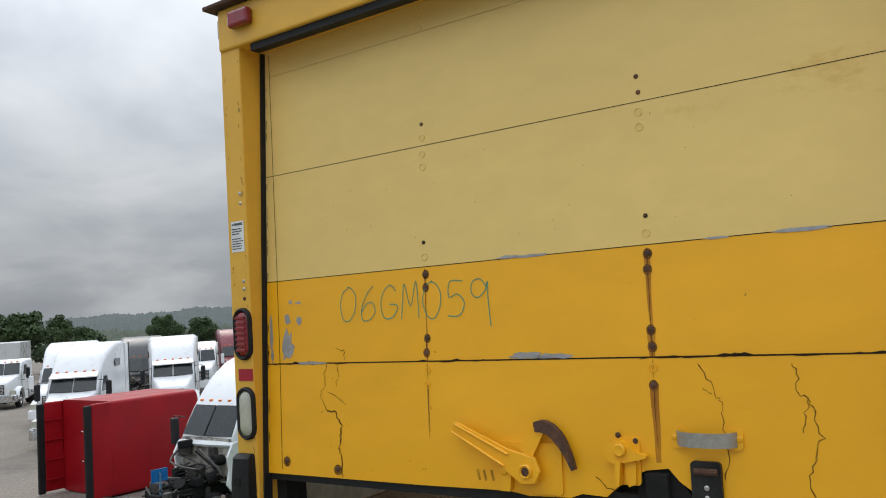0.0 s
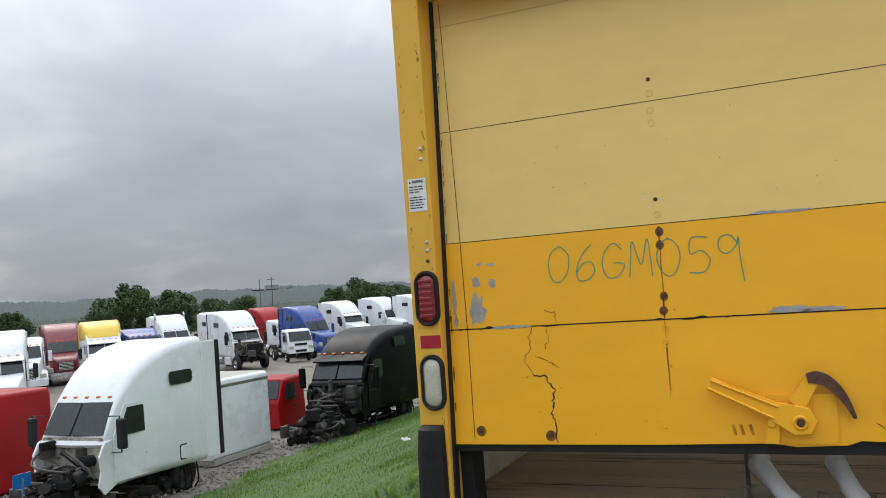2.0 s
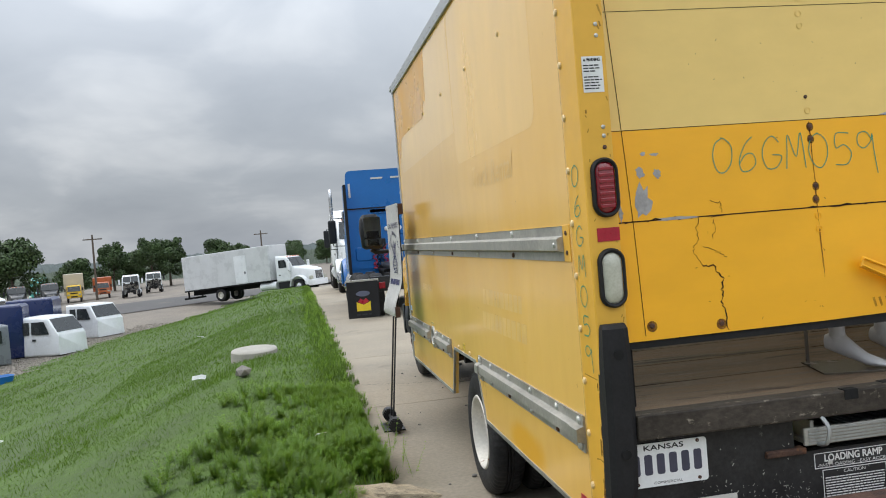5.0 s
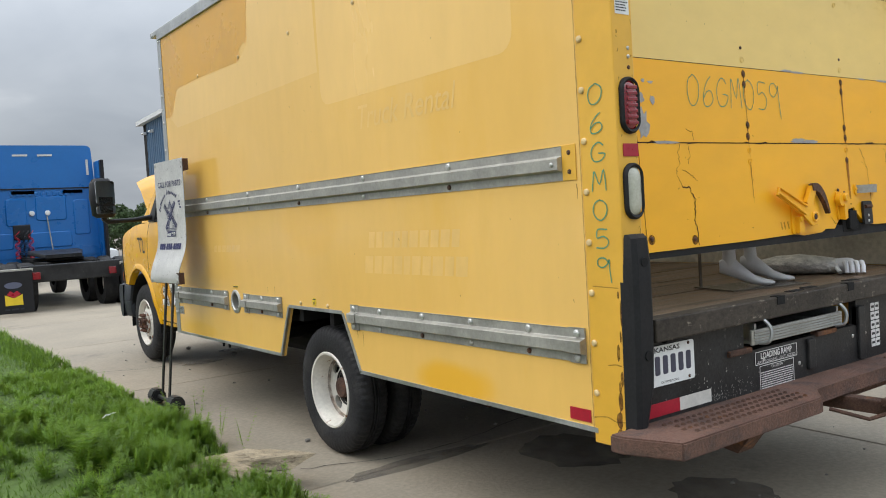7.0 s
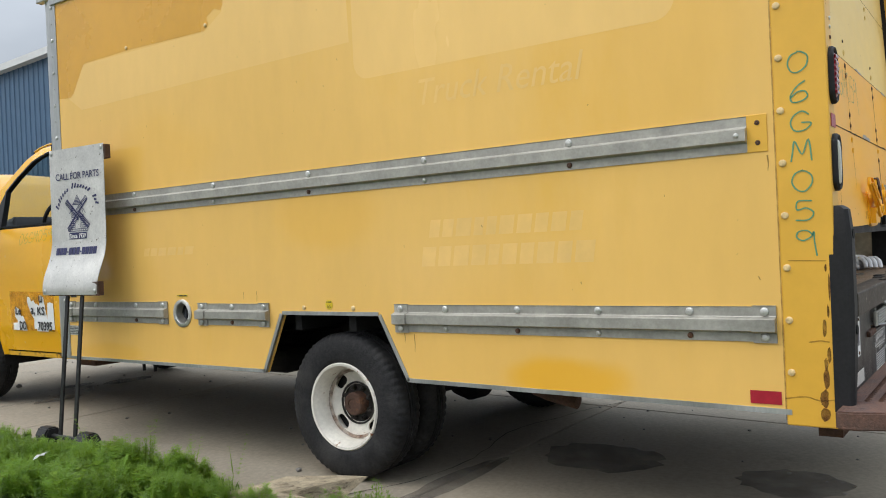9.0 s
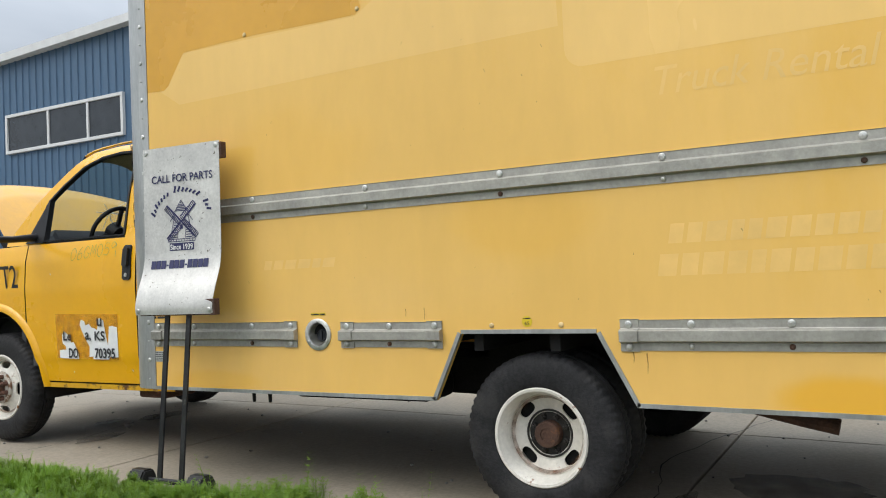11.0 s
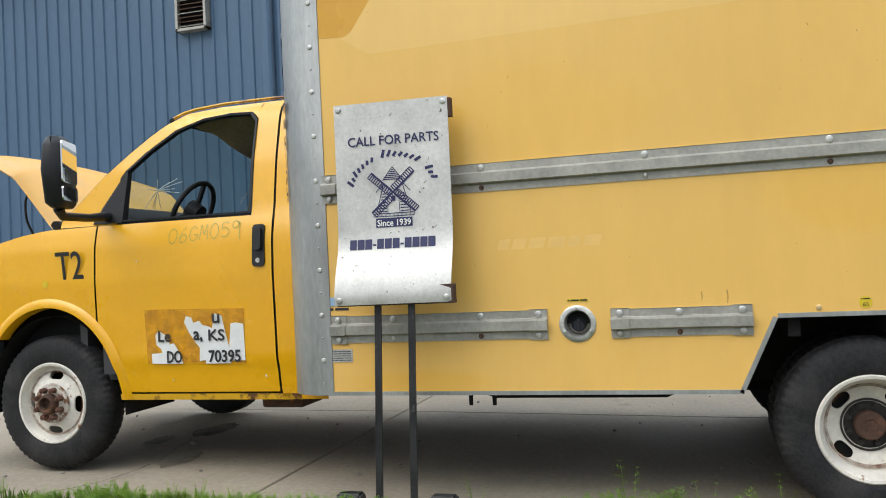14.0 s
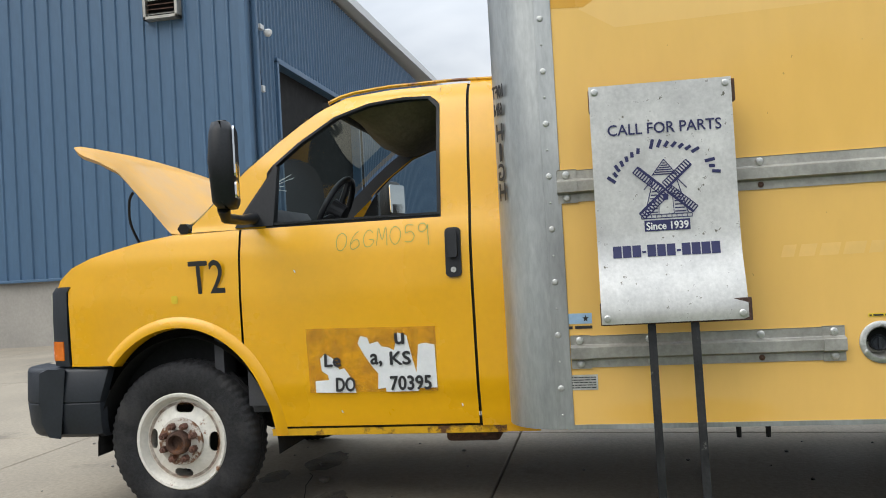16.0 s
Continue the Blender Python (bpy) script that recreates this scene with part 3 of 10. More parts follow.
def lettering(name, txt, m, material, parent, width=None, height=None, shear=0.0, mirror=False, label="", bold=0.0):
    bm = text_mesh(txt, width, height, shear, mirror)
    if bold:
        plain = bm.copy()
        for dx, dy in ((bold, 0), (-bold, 0), (0, bold), (0, -bold)):
            b2 = plain.copy()
            for v in b2.verts:
                v.co += Vector((dx, dy, bold * 0.02 * (1 + (dx > 0) + 2 * (dy > 0) + 3 * (dy < 0))))
            tmp = bpy.data.meshes.new("tmp")
            b2.to_mesh(tmp)
            b2.free()
            bm.from_mesh(tmp)
            bpy.data.meshes.remove(tmp)
    bmesh.ops.transform(bm, matrix=m, verts=bm.verts)
    return part(name, bm, material, parent, label)


# ---- ground ----


def pad_z(y):
    """Height of the concrete drive along its length."""
    return interp(y, [(-60, -1.1), (-5, -0.2), (4.73, -0.012), (9.2, 0.062), (14, 0.065), (20, 0.0), (40, -0.25), (62, -1.3), (110, -2.4), (2000, -2.4)])


def yard_z(y):
    return interp(y, [(-2000, -2.6), (48, -2.62), (80, -3.0), (125, -3.8), (2000, -3.8)])


YARD_TURN = -1.75  # the yard's rows lie turned by this much about the drive's near end


def yard(x, y):
    """A spot of the yard's plan as it lies on the ground."""
    c, s = math.cos(radians(YARD_TURN)), math.sin(radians(YARD_TURN))
    return (-1.9 + (x + 1.9) * c - (y + 0.6) * s, -0.6 + (x + 1.9) * s + (y + 0.6) * c)


def edge_x(y):
    """Where the bank ends and the yard begins."""
    return 0.0305 * (y + 0.6) + interp(y - 0.43, [(-60, -15), (10, -15.2), (21, -16.0), (32, -17.0), (46, -16.4), (52, -15.8), (61, -12.5), (78, -8.5), (95, -3.6)])


GRASS_X = -3.33


def land(x, y):
    p, q, e = pad_z(y), yard_z(y), edge_x(y)
    if y > 55:
        q = q + (p - 0.25 - q) * min(1.0, (y - 55) / 22) * min(1.0, max(0.0, (x + 60) / 45))
    if x >= GRASS_X:
        return p
    if x <= e:
        return q
    t = (x - e) / (GRASS_X - e)
    hump = 0.24 * math.exp(-((x + 4.6) / 1.3) ** 2) * (1 if y < 30 else max(0.0, 1 - (y - 30) / 20))
    s = t * t * (3 - 2 * t) * 0.45 + t * 0.55
    return q + (p - q) * s + hump


def build_ground():
    bm = B()
    xs = [-3000, -1500, -800, -400, -250, -160, -120, -90] + lin(-75, -20, 22) + lin(-19, -3.0, 32) + [-1, 2, 6, 12, 20, 40, 90, 200, 600, 1500, 3000]
    ys = [-3000, -1000, -300, -100, -50] + lin(-30, 70, 80) + lin(73, 140, 22) + [160, 200, 260, 400, 700, 1200, 3000]
    grid(bm, xs, ys, lambda x, y: Vector((x, y, land(x, y) - (0.14 if x > GRASS_X - 0.4 else 0.0) - 0.03)))
    tagged(part("ground", bm, M["gravel"], smooth=60), "grey gravel yard and ground reaching the horizon", "ground", kind="structure")
    # grassy bank between drive and yard
    bm = B()
    ys = lin(-14, 96, 200)
    ts = lin(0, 1, 26)
    rnd = random.Random(4)
    wob = [rnd.uniform(-1, 1) for _ in range(len(ys))]

    def put(y, t):
        k = ys.index(y)
        e = edge_x(y) + 0.35 * wob[k] + 0.5 * math.sin(y * 0.9) * 0.5
        x = e + (GRASS_X + 0.05 * wob[k] - e) * t
        return Vector((x, y, land(x, y) + 0.05 * min(1, t * 8) * min(1.0, (1 - t) * 30)))
    grid(bm, ys, ts, put)
    tagged(part("grass_bank", bm, M["soil"], smooth=60), "green grass bank sloping down to the yard", "grass bank", kind="structure")
    # road that climbs from the yard to the drive
    bm = B()
    pts = [(-75, 60), (-40, 66), (-22, 73), (-8, 82), (14, 92)]
    c = smooth_curve([yard(*p) for p in pts], 8)
    us = list(range(len(c)))

    def rput(i, v):
        d = (c[min(i + 1, len(c) - 1)] - c[max(i - 1, 0)]).normalized()
        p = c[i] + Vector((-d.y, d.x)) * v
        return Vector((p.x, p.y, land(p.x, p.y) + 0.02))
    grid(bm, us, lin(-7, 7, 6), rput)
    tagged(part("road", bm, M["asphalt"], smooth=60), "dark worn asphalt road climbing from the yard", "road", kind="structure")


build_ground()

# ---- the box truck ----
# local: x inward from the left side, y forward from the rear frame, z up
TRUCK_M = pose(-2.767, 2.253, 0)
BW, BL, BTOP, BBOT = 2.66, 5.0, 3.10, 0.540
FLOOR_Z = 0.985
REAR_AXLE, FRONT_AXLE = 2.476, 6.978


def on_side(a, b, d):
    return Vector((-d, a, b))


def on_rear(a, b, d):
    return Vector((a, -d, b))


def door_y(z):
    return 0.05 + (z - 1.24) * 0.05


def on_door(a, b, d):
    return Vector((a, door_y(b) - d, b))


def stud(bm, p, r, h, axis, n=10):
    """A low domed bolt or rivet head."""
    lathe(bm, [(r, 0), (r * 0.97, h * 0.45), (r * 0.7, h * 0.85), (0.001, h)], p, axis, n, caps=False)


GLYPHS = {
    "0": [[(0.5, 1), (0.15, 0.85), (0.02, 0.45), (0.2, 0.05), (0.55, 0.0), (0.9, 0.3), (0.95, 0.7), (0.7, 0.97), (0.45, 0.98)]],
    "6": [[(0.8, 1), (0.4, 0.8), (0.08, 0.35), (0.2, 0.03), (0.6, 0.0), (0.9, 0.22), (0.75, 0.5), (0.4, 0.5), (0.12, 0.25)]],
    "G": [[(0.9, 0.8), (0.6, 0.98), (0.2, 0.8), (0.03, 0.4), (0.25, 0.05), (0.65, 0.02), (0.92, 0.25), (0.93, 0.42), (0.55, 0.42)]],
    "M": [[(0.02, 0.0), (0.12, 0.5), (0.18, 1.0), (0.5, 0.35), (0.82, 1.05), (0.95, 0.0)]],
    "5": [[(0.9, 0.98), (0.25, 0.95), (0.2, 0.55), (0.6, 0.6), (0.92, 0.35), (0.7, 0.05), (0.1, 0.02)]],
    "9": [[(0.85, 0.75), (0.6, 1.0), (0.2, 0.92), (0.12, 0.65), (0.45, 0.5), (0.8, 0.68), (0.88, 0.9), (0.92, 0.4), (1.0, -0.25)]],
}


def scrawl(txt, a0, b0, w, h, gap, put, width, down=False, flip=1, slope=0.0):
    """Hand-drawn characters as flat strokes. flip -1: the first axis runs to the reader's left."""
    bm = B()
    rnd = random.Random(7)
    for i, ch in enumerate(txt):
        oa = a0 + (0 if down else flip * i * (w + gap))
        ob_ = b0 + (-i * (h + gap) if down else slope * i)
        for st in GLYPHS[ch]:
            pts = smooth_curve([(x + rnd.uniform(-0.03, 0.03), y + rnd.uniform(-0.03, 0.03)) for x, y in st], 5)
            ribbon(bm, [(oa + flip * p.x * w, ob_ + p.y * h) for p in pts], width, put, 0.0025)
    return bm


def bars(bm, a0, a1, b, h, put, rnd, flip=1, lift=0.002):
    """A line of unreadable print as short bars."""
    a = a0
    while a < a1 - 0.004:
        w = min(rnd.uniform(0.3, 1.0) * h * 6, a1 - a)
        prism(bm, [(a, b), (a + w, b), (a + w, b + h), (a, b + h)], put, lift, lift + 0.0006)
        a += w + h * 0.8
    return bm


def tyre_mesh(r, width, rim_r):
    """A tyre round the x axis, outer face at x = 0, going to x = width."""
    bm = B()
    w = width
    prof = [(rim_r, 0.022), (rim_r + 0.012, 0.010), (rim_r + 0.035, 0.004), (rim_r + 0.07, 0.0), (r - 0.05, 0.006), (r - 0.022, 0.016), (r - 0.006, 0.032), (r, 0.05)]
    prof += [(r, 0.080), (r - 0.013, 0.083), (r - 0.013, 0.092), (r, 0.095), (r, w / 2 - 0.006), (r - 0.013, w / 2 - 0.004), (r - 0.013, w / 2 + 0.004), (r, w / 2 + 0.006),
             (r, w - 0.095), (r - 0.008, w - 0.092), (r - 0.008, w - 0.085), (r, w - 0.082), (r, w - 0.05), (r - 0.02, w - 0.02), (r - 0.06, w), (rim_r, w - 0.02)]
    n = 240
    lp = []
    for k, (pr, px) in enumerate(prof):
        shoulder = pr > r - 0.030 and (px < 0.07 or px > w - 0.07)
        lp.append([Vector((px, (pr - (0.006 if shoulder and (i // 2) % 2 else 0)) * math.cos(2 * math.pi * i / n), (pr - (0.006 if shoulder and (i // 2) % 2 else 0)) * math.sin(2 * math.pi * i / n))) for i in range(n)])
    rings(bm, lp, caps=False)
    return bm


def rim_mesh(rim_r, disc_x, dish, holes=4, turn=math.pi / 4, hole=(0.152, 0.022, 0.235)):
    """Steel wheel round the x axis: flange at x = 0.0, disc at disc_x (+ is deeper), real hand holes."""
    bm = B()
    rd = rim_r - 0.028
    prof = [(rim_r + 0.006, 0.03), (rim_r + 0.012, 0.014), (rim_r + 0.004, 0.004), (rim_r - 0.008, 0.006), (rim_r - 0.014, 0.022), (rd, 0.05), (rd - 0.006, abs(disc_x) + 0.05), (rd - 0.012, 0.2)]
    lathe(bm, prof, (0, 0, 0), (1, 0, 0), 64)

    def at(r, th):
        t = (rd - r) / (rd - 0.06)
        x = disc_x + dish * math.sin(min(1, max(0, t)) * math.pi / 2) ** 1.5
        return Vector((x, r * math.cos(th), r * math.sin(th)))
    r0, r1 = 0.105, rd
    for k in range(holes):
        c = turn + k * 2 * math.pi / holes
        half = math.pi / holes
        rc, hr, ht = hole
        n = 40
        inner, outer = [], []
        for i in range(n):
            a = 2 * math.pi * i / n
            ca, sa = math.cos(a), math.sin(a)
            p = (abs(ca) ** 2.6 + abs(sa) ** 2.6) ** (-1 / 2.6)
            inner.append((rc + hr * p * sa, c + ht * p * ca))
            q = 1 / max(abs(ca), abs(sa))
            rr = rc + (r1 - rc if sa > 0 else rc - r0) * q * sa
            outer.append((rr, c + half * q * ca))
        rings(bm, [[at(*p) for p in outer], [at(*p) for p in inner], [at(*p) + Vector((0.012, 0, 0)) for p in inner]], caps=False)
    return bm, at


def wheel(parent, x, y, z, side, front):
    """side 1: outer face looks to -x; -1: to +x."""
    R, W, RR = (0.407 if front else 0.398), 0.215, (0.238 if front else 0.228)
    w = new("wheel")
    w.parent = parent
    w.matrix_basis = Matrix.Translation((x, y, z)) @ (Matrix.Identity(4) if side == 1 else Matrix.Rotation(math.pi, 4, "Z"))
    part("tyre", tyre_mesh(R, W, RR), M["tyre"], w, smooth=40)
    if front:
        bm, at = rim_mesh(RR, 0.055, -0.045, turn=0.06, hole=(0.168, 0.025, 0.30))
    else:
        bm, at = rim_mesh(RR, 0.118, 0.022, hole=(0.156, 0.026, 0.29))
    part("rim", bm, M["wheel_white"], w, "white steel rim with rust stains", smooth=35)
    # rust that gathers in the rim's well
    rd = RR - 0.028
    bm = B()
    lathe(bm, [(rd - 0.011, 0.046 if front else 0.100), (rd - 0.016, (0.054 if front else 0.118) - 0.006), (rd - 0.026, (0.055 if front else 0.119) - 0.005)], (0, 0, 0), (1, 0, 0), 64)
    part("rust_line", bm, M["rim_rust"], w, "orange rust along the rim's well", smooth=40)
    if front:
        base, nut_r, nut_l = 0.002, 0.0185, 0.042
        bm = B()
        lathe(bm, [(0.122, 0.016), (0.118, 0.004), (0.108, 0.0), (0.060, -0.002)], (0, 0, 0), (1, 0, 0), 40)
        part("mounting_plate", bm, M["plate_rust"], w, "white mounting plate eaten by rust", smooth=35)
        bm = B()
        lathe(bm, [(0.062, 0.004), (0.060, -0.034), (0.054, -0.048), (0.044, -0.050), (0.040, -0.044), (0.036, -0.012), (0.001, -0.010)], (0, 0, 0), (1, 0, 0), 32)
        part("hub", bm, M["rust"], w, "rusted hub", smooth=35)
    else:
        base, nut_r, nut_l = 0.145, 0.017, 0.022
        # rear ring and lug nuts are darker than the front ones
        bm = B()
        lathe(bm, [(0.120, 0.136), (0.117, 0.126), (0.110, 0.126), (0.106, 0.146), (0.050, 0.148)], (0, 0, 0), (1, 0, 0), 40)
        part("mounting_plate", bm, M["engine_black"], w, "dark mounting ring", smooth=35)
        bm = B()
        lathe(bm, [(0.064, 0.150), (0.063, 0.092), (0.056, 0.084), (0.030, 0.082), (0.028, 0.087), (0.001, 0.086)], (0, 0, 0), (1, 0, 0), 32)
        part("hub", bm, M["rust"], w, "rusted hub cap", smooth=35)
    for i in range(8):
        a = 2 * math.pi * (i + 0.5) / 8
        p = Vector((base, 0.087 * math.cos(a), 0.087 * math.sin(a)))
        bm = B()
        cyl(bm, p + Vector((0.004, 0, 0)), p - Vector((nut_l, 0, 0)), nut_r, nut_r * 0.9, 6)
        lathe(bm, [(0.008, nut_l), (0.007, nut_l + 0.010), (0.001, nut_l + 0.011)], p, (-1, 0, 0), 8)
        part("lug_nut", bm, M["nut_rust"] if front else M["engine_black"], w)
    bm = B()
    cyl(bm, (0.16, 0, 0), (0.215, 0, 0), 0.19, 0.19, 32)
    part("brake_drum", bm, M["dark"], w)
    return w


def rail(parent, u0, u1, z0, z1, stop_rear=True, stop_front=True, whole=True, bolts=()):
    """Galvanised rub rail of hat section along the left side with end stops and bolts."""
    h = z1 - z0
    prof = [(0.0, 0.0), (0.005, 0.0), (0.005, 0.245), (0.007, 0.262), (0.027, 0.300), (0.031, 0.320), (0.031, 0.640), (0.027, 0.665), (0.008, 0.705), (0.006, 0.725), (0.006, 0.985), (0.009, 1.0), (0.0, 1.0)]
    r = new("rub_rail")
    r.parent = parent
    bm = B()
    a, b = u0 + (0.035 if stop_rear and not whole else 0), u1
    rings(bm, [[Vector((-d, u, z0 + t * h)) for d, t in prof] for u in (a, b)])
    part("channel", bm, M["galv"], r)
    for on, u in ((stop_rear, u0), (stop_front, u1)):
        if not on:
            continue
        s = 1 if u == u0 else -1
        bm = B()
        rings(bm, [[Vector((-d * 1.12 - 0.003, uu, z0 - 0.004 + t * (h + 0.008))) for d, t in prof] for uu in sorted((u - 0.002, u + s * 0.085))])
        part("end_stop", bm, M["galv"], r)
        for t in (0.13, 0.86):
            bm = B()
            stud(bm, (-0.010, u + s * 0.040, z0 + t * h), 0.0165, 0.010, (-1, 0, 0))
            part("bolt", bm, M["zinc"], r)
    for i, u in enumerate(bolts):
        for t in (0.14, 0.85):
            bm = B()
            stud(bm, (-0.006, u, z0 + t * h), 0.0165 if t > 0.5 else 0.0125, 0.010, (-1, 0, 0))
            part("bolt", bm, M["zinc"] if (t > 0.5 or i % 2) else M["rust"], r)
    return r


def build_box(T):
    arch = [(1.983, 0.560), (2.154, 0.888), (2.845, 0.888), (3.002, 0.555)]
    for side, name in ((0, "left"), (1, "right")):
        bm = B()
        pts = [(0.17, BBOT)] + arch + [(BL + 0.02, 0.556), (BL + 0.02, BTOP), (0.17, BTOP)]
        put = (lambda a, b, d: Vector((-d, a, b))) if side == 0 else (lambda a, b, d: Vector((BW + d, a, b)))
        if side == 0:
            # the fuel filler's round hole is cut through the panel
            hole = [(3.72 + 0.060 * math.cos(radians(a)), 0.887 + 0.060 * math.sin(radians(a))) for a in range(90, 271, 10)]
            near = [(0.17, BBOT)] + arch + [(3.72, 0.556)] + hole[::-1] + [(3.72, BTOP), (0.17, BTOP)]
            hole = [(2 * 3.72 - a, b) for a, b in hole]
            far = [(3.72, 0.556), (BL + 0.02, 0.556), (BL + 0.02, BTOP), (3.72, BTOP)] + hole
            prism(bm, near, put, 0.0, -0.03)
            prism(bm, far, put, 0.0, -0.03)
            bmesh.ops.delete(bm, geom=[f for f in bm.faces if all(abs(v.co.y - 3.72) < 1e-5 for v in f.verts)], context="FACES_ONLY")
            bmesh.ops.remove_doubles(bm, verts=bm.verts, dist=0.0005)
            bmesh.ops.triangulate(bm, faces=[f for f in bm.faces if len(f.verts) > 6])
        else:
            prism(bm, pts, put, 0.0, -0.03)
        part("side_panel", bm, M["side"], T, "faded yellow side panel")
        # bottom trim
        bm = B()
        for (a0, b0), (a1, b1) in zip([(0.17, BBOT)] + arch, arch + [(BL, 0.556)]):
            l = math.hypot(a1 - a0, b1 - b0)
            da, db = (a1 - a0) / l, (b1 - b0) / l
            nx, nz = -db, da
            prism(bm, [(a0, b0), (a1, b1), (a1 + nx * 0.020, b1 + nz * 0.020), (a0 + nx * 0.020, b0 + nz * 0.020)], put, 0.005, -0.012)
        part("bottom_trim", bm, M["alu"], T)
        # inside lining
        bm = B()
        x = 0.045 if side == 0 else BW - 0.045
        box(bm, x - 0.006, x + 0.006, 0.2, BL, FLOOR_Z, BTOP - 0.06)
        part("lining", bm, M["liner"], T, "grimy plywood lining")
    bm = B()
    grid(bm, [-0.006, BW + 0.006], [0.19, BL + 0.2], lambda x, y: Vector((x, y, BTOP + 0.025)))
    part("roof", bm, M["fibreglass"], T, "translucent fibreglass roof")
    for x0 in (-0.012, BW - 0.04):
        bm = B()
        box(bm, x0, x0 + 0.052, 0.0, BL + 0.2, BTOP, BTOP + 0.045, 0.008)
        part("roof_edge", bm, M["alu"], T)
    for i in range(8):
        bm = B()
        box(bm, 0.04, BW - 0.04, 0.5 + i * 0.6, 0.54 + i * 0.6, BTOP - 0.03, BTOP + 0.02)
        part("roof_bow", bm, M["galv"], T)
    bm = B()
    box(bm, -0.016, 0.0, 0.0, BL + 0.02, BTOP - 0.05, BTOP + 0.03, 0.004)
    part("roof_rail", bm, M["alu"], T)
    for i in range(34):
        bm = B()
        stud(bm, (-0.016, 0.1 + i * 0.145, BTOP - 0.02), 0.007, 0.004, (-1, 0, 0), 8)
        part("rivet", bm, M["alu"], T)
    # rounded aluminium nose
    bm = B()
    prof = [(0.0, BL)]
    R = 0.24
    prof = [(0.0, BL - 0.002)] + [(R - R * math.cos(radians(a)), BL + 0.03 + R * math.sin(radians(a))) for a in range(0, 91, 10)]
    prof = prof + [(BW - x, y) for x, y in reversed(prof)]
    rings(bm, [[Vector((x, y, z)) for x, y in prof] for z in (0.556, BTOP + 0.03)], caps=False, closed=False)
    part("nose_cap", bm, M["alu"], T, "dented bare aluminium corner cap", smooth=40)
    bm = B()
    box(bm, -0.006, 0.004, BL - 0.03, BL + 0.045, 0.558, BTOP, 0.002)
    part("nose_flange", bm, M["alu"], T)
    for i in range(22):
        for du, r in ((0.018, 0.008 if i % 2 else 0.005), (-0.02, 0.0)):
            if r:
                bm = B()
                stud(bm, (-0.006, BL + du, 0.62 + i * 0.115), r if i % 2 == 0 else 0.014, 0.007, (-1, 0, 0), 8)
                part("rivet", bm, M["zinc"], T)
    bm = B()
    box(bm, 0.05, BW - 0.05, BL + 0.05, BL + 0.09, 0.6, BTOP)
    part("front_wall", bm, M["liner"], T)
    # rear frame
    for s in (0, 1):
        x0, x1 = (0.0, 0.112) if s == 0 else (BW - 0.112, BW)
        bm = B()
        box(bm, x0 - (0.003 if s == 0 else 0), x1 + (0.003 if s else 0), 0.0, 0.19, 0.50, BTOP + 0.03, 0.006)
        part("rear_post", bm, M["post"], T, "yellow rear post with chipped edges")
        bm = B()
        xs = (0.112, 0.120) if s == 0 else (BW - 0.120, BW - 0.112)
        prism(bm, [(door_y(FLOOR_Z) - 0.022, FLOOR_Z), (door_y(FLOOR_Z) + 0.02, FLOOR_Z), (door_y(2.98) + 0.02, 2.98), (door_y(2.98) - 0.022, 2.98)], lambda a, b, d: Vector((d, a, b)), *xs)
        part("weather_strip", bm, M["rubber"], T)
        bm = B()
        box(bm, *sorted((xs[0] - 0.004 + (0 if s == 0 else 0.012), (0.165 if s == 0 else BW - 0.165))), 0.10, 0.215, FLOOR_Z, 1.29, 0.004)
        part("door_track", bm, M["dark"], T)
    bm = B()
    box(bm, 0.0, BW, -0.012, 0.19, 2.985, 3.165, 0.010)
    part("rear_header", bm, M["post"], T, "yellow rear header")
    bm = B()
    box(bm, -0.05, BW + 0.05, -0.05, 0.12, 3.165, 3.185, 0.006)
    part("drip_edge", bm, M["rust"], T)
    bm = B()
    box(bm, 0.18, BW - 0.18, 0.004, 0.05, 2.955, 2.985)
    part("weather_strip", bm, M["rubber"], T)
    for x in (0.16, BW / 2, BW - 0.2):
        bm = B()
        box(bm, x - 0.06, x + 0.06, -0.05, -0.012, 3.055, 3.125, 0.012)
        part("marker_lamp", bm, M["red_lens"], T)
    # floor planks
    for i in range(34):
        bm = B()
        y0 = 0.03 + i * 0.147
        box(bm, 0.055, BW - 0.055, y0, y0 + 0.144, FLOOR_Z - 0.03, FLOOR_Z - 0.001 * (i % 3))
        part("floor_plank", bm, M["wood"], T)
    bm = B()
    box(bm, 0.04, BW - 0.04, 0.2, BL, FLOOR_Z - 0.1, FLOOR_Z - 0.032)
    part("floor_frame", bm, M["dark"], T)
    # black sill with pockets
    bm = B()
    box(bm, 0.10, BW - 0.10, -0.055, 0.03, FLOOR_Z - 0.085, FLOOR_Z + 0.004, 0.006)
    part("rear_sill", bm, M["sill"], T, "black steel sill with scraped paint")
    # pockets and slots are raised near-black blocks, the holes' shade in their colour
    for x in (0.905, 1.50, 1.98):
        bm = B()
        box(bm, x, x + 0.055, -0.058, -0.02, FLOOR_Z - 0.03, FLOOR_Z + 0.0065)
        part("stake_pocket", bm, M["dark"], T)
    for x, y in ((1.1, 0.03), (1.26, 0.05), (1.62, 0.04)):
        bm = B()
        box(bm, x, x + 0.10, y - 0.04, y, FLOOR_Z + 0.002, FLOOR_Z + 0.0065)
        part("slot", bm, M["dark"], T)
    # apron
    bm = B()
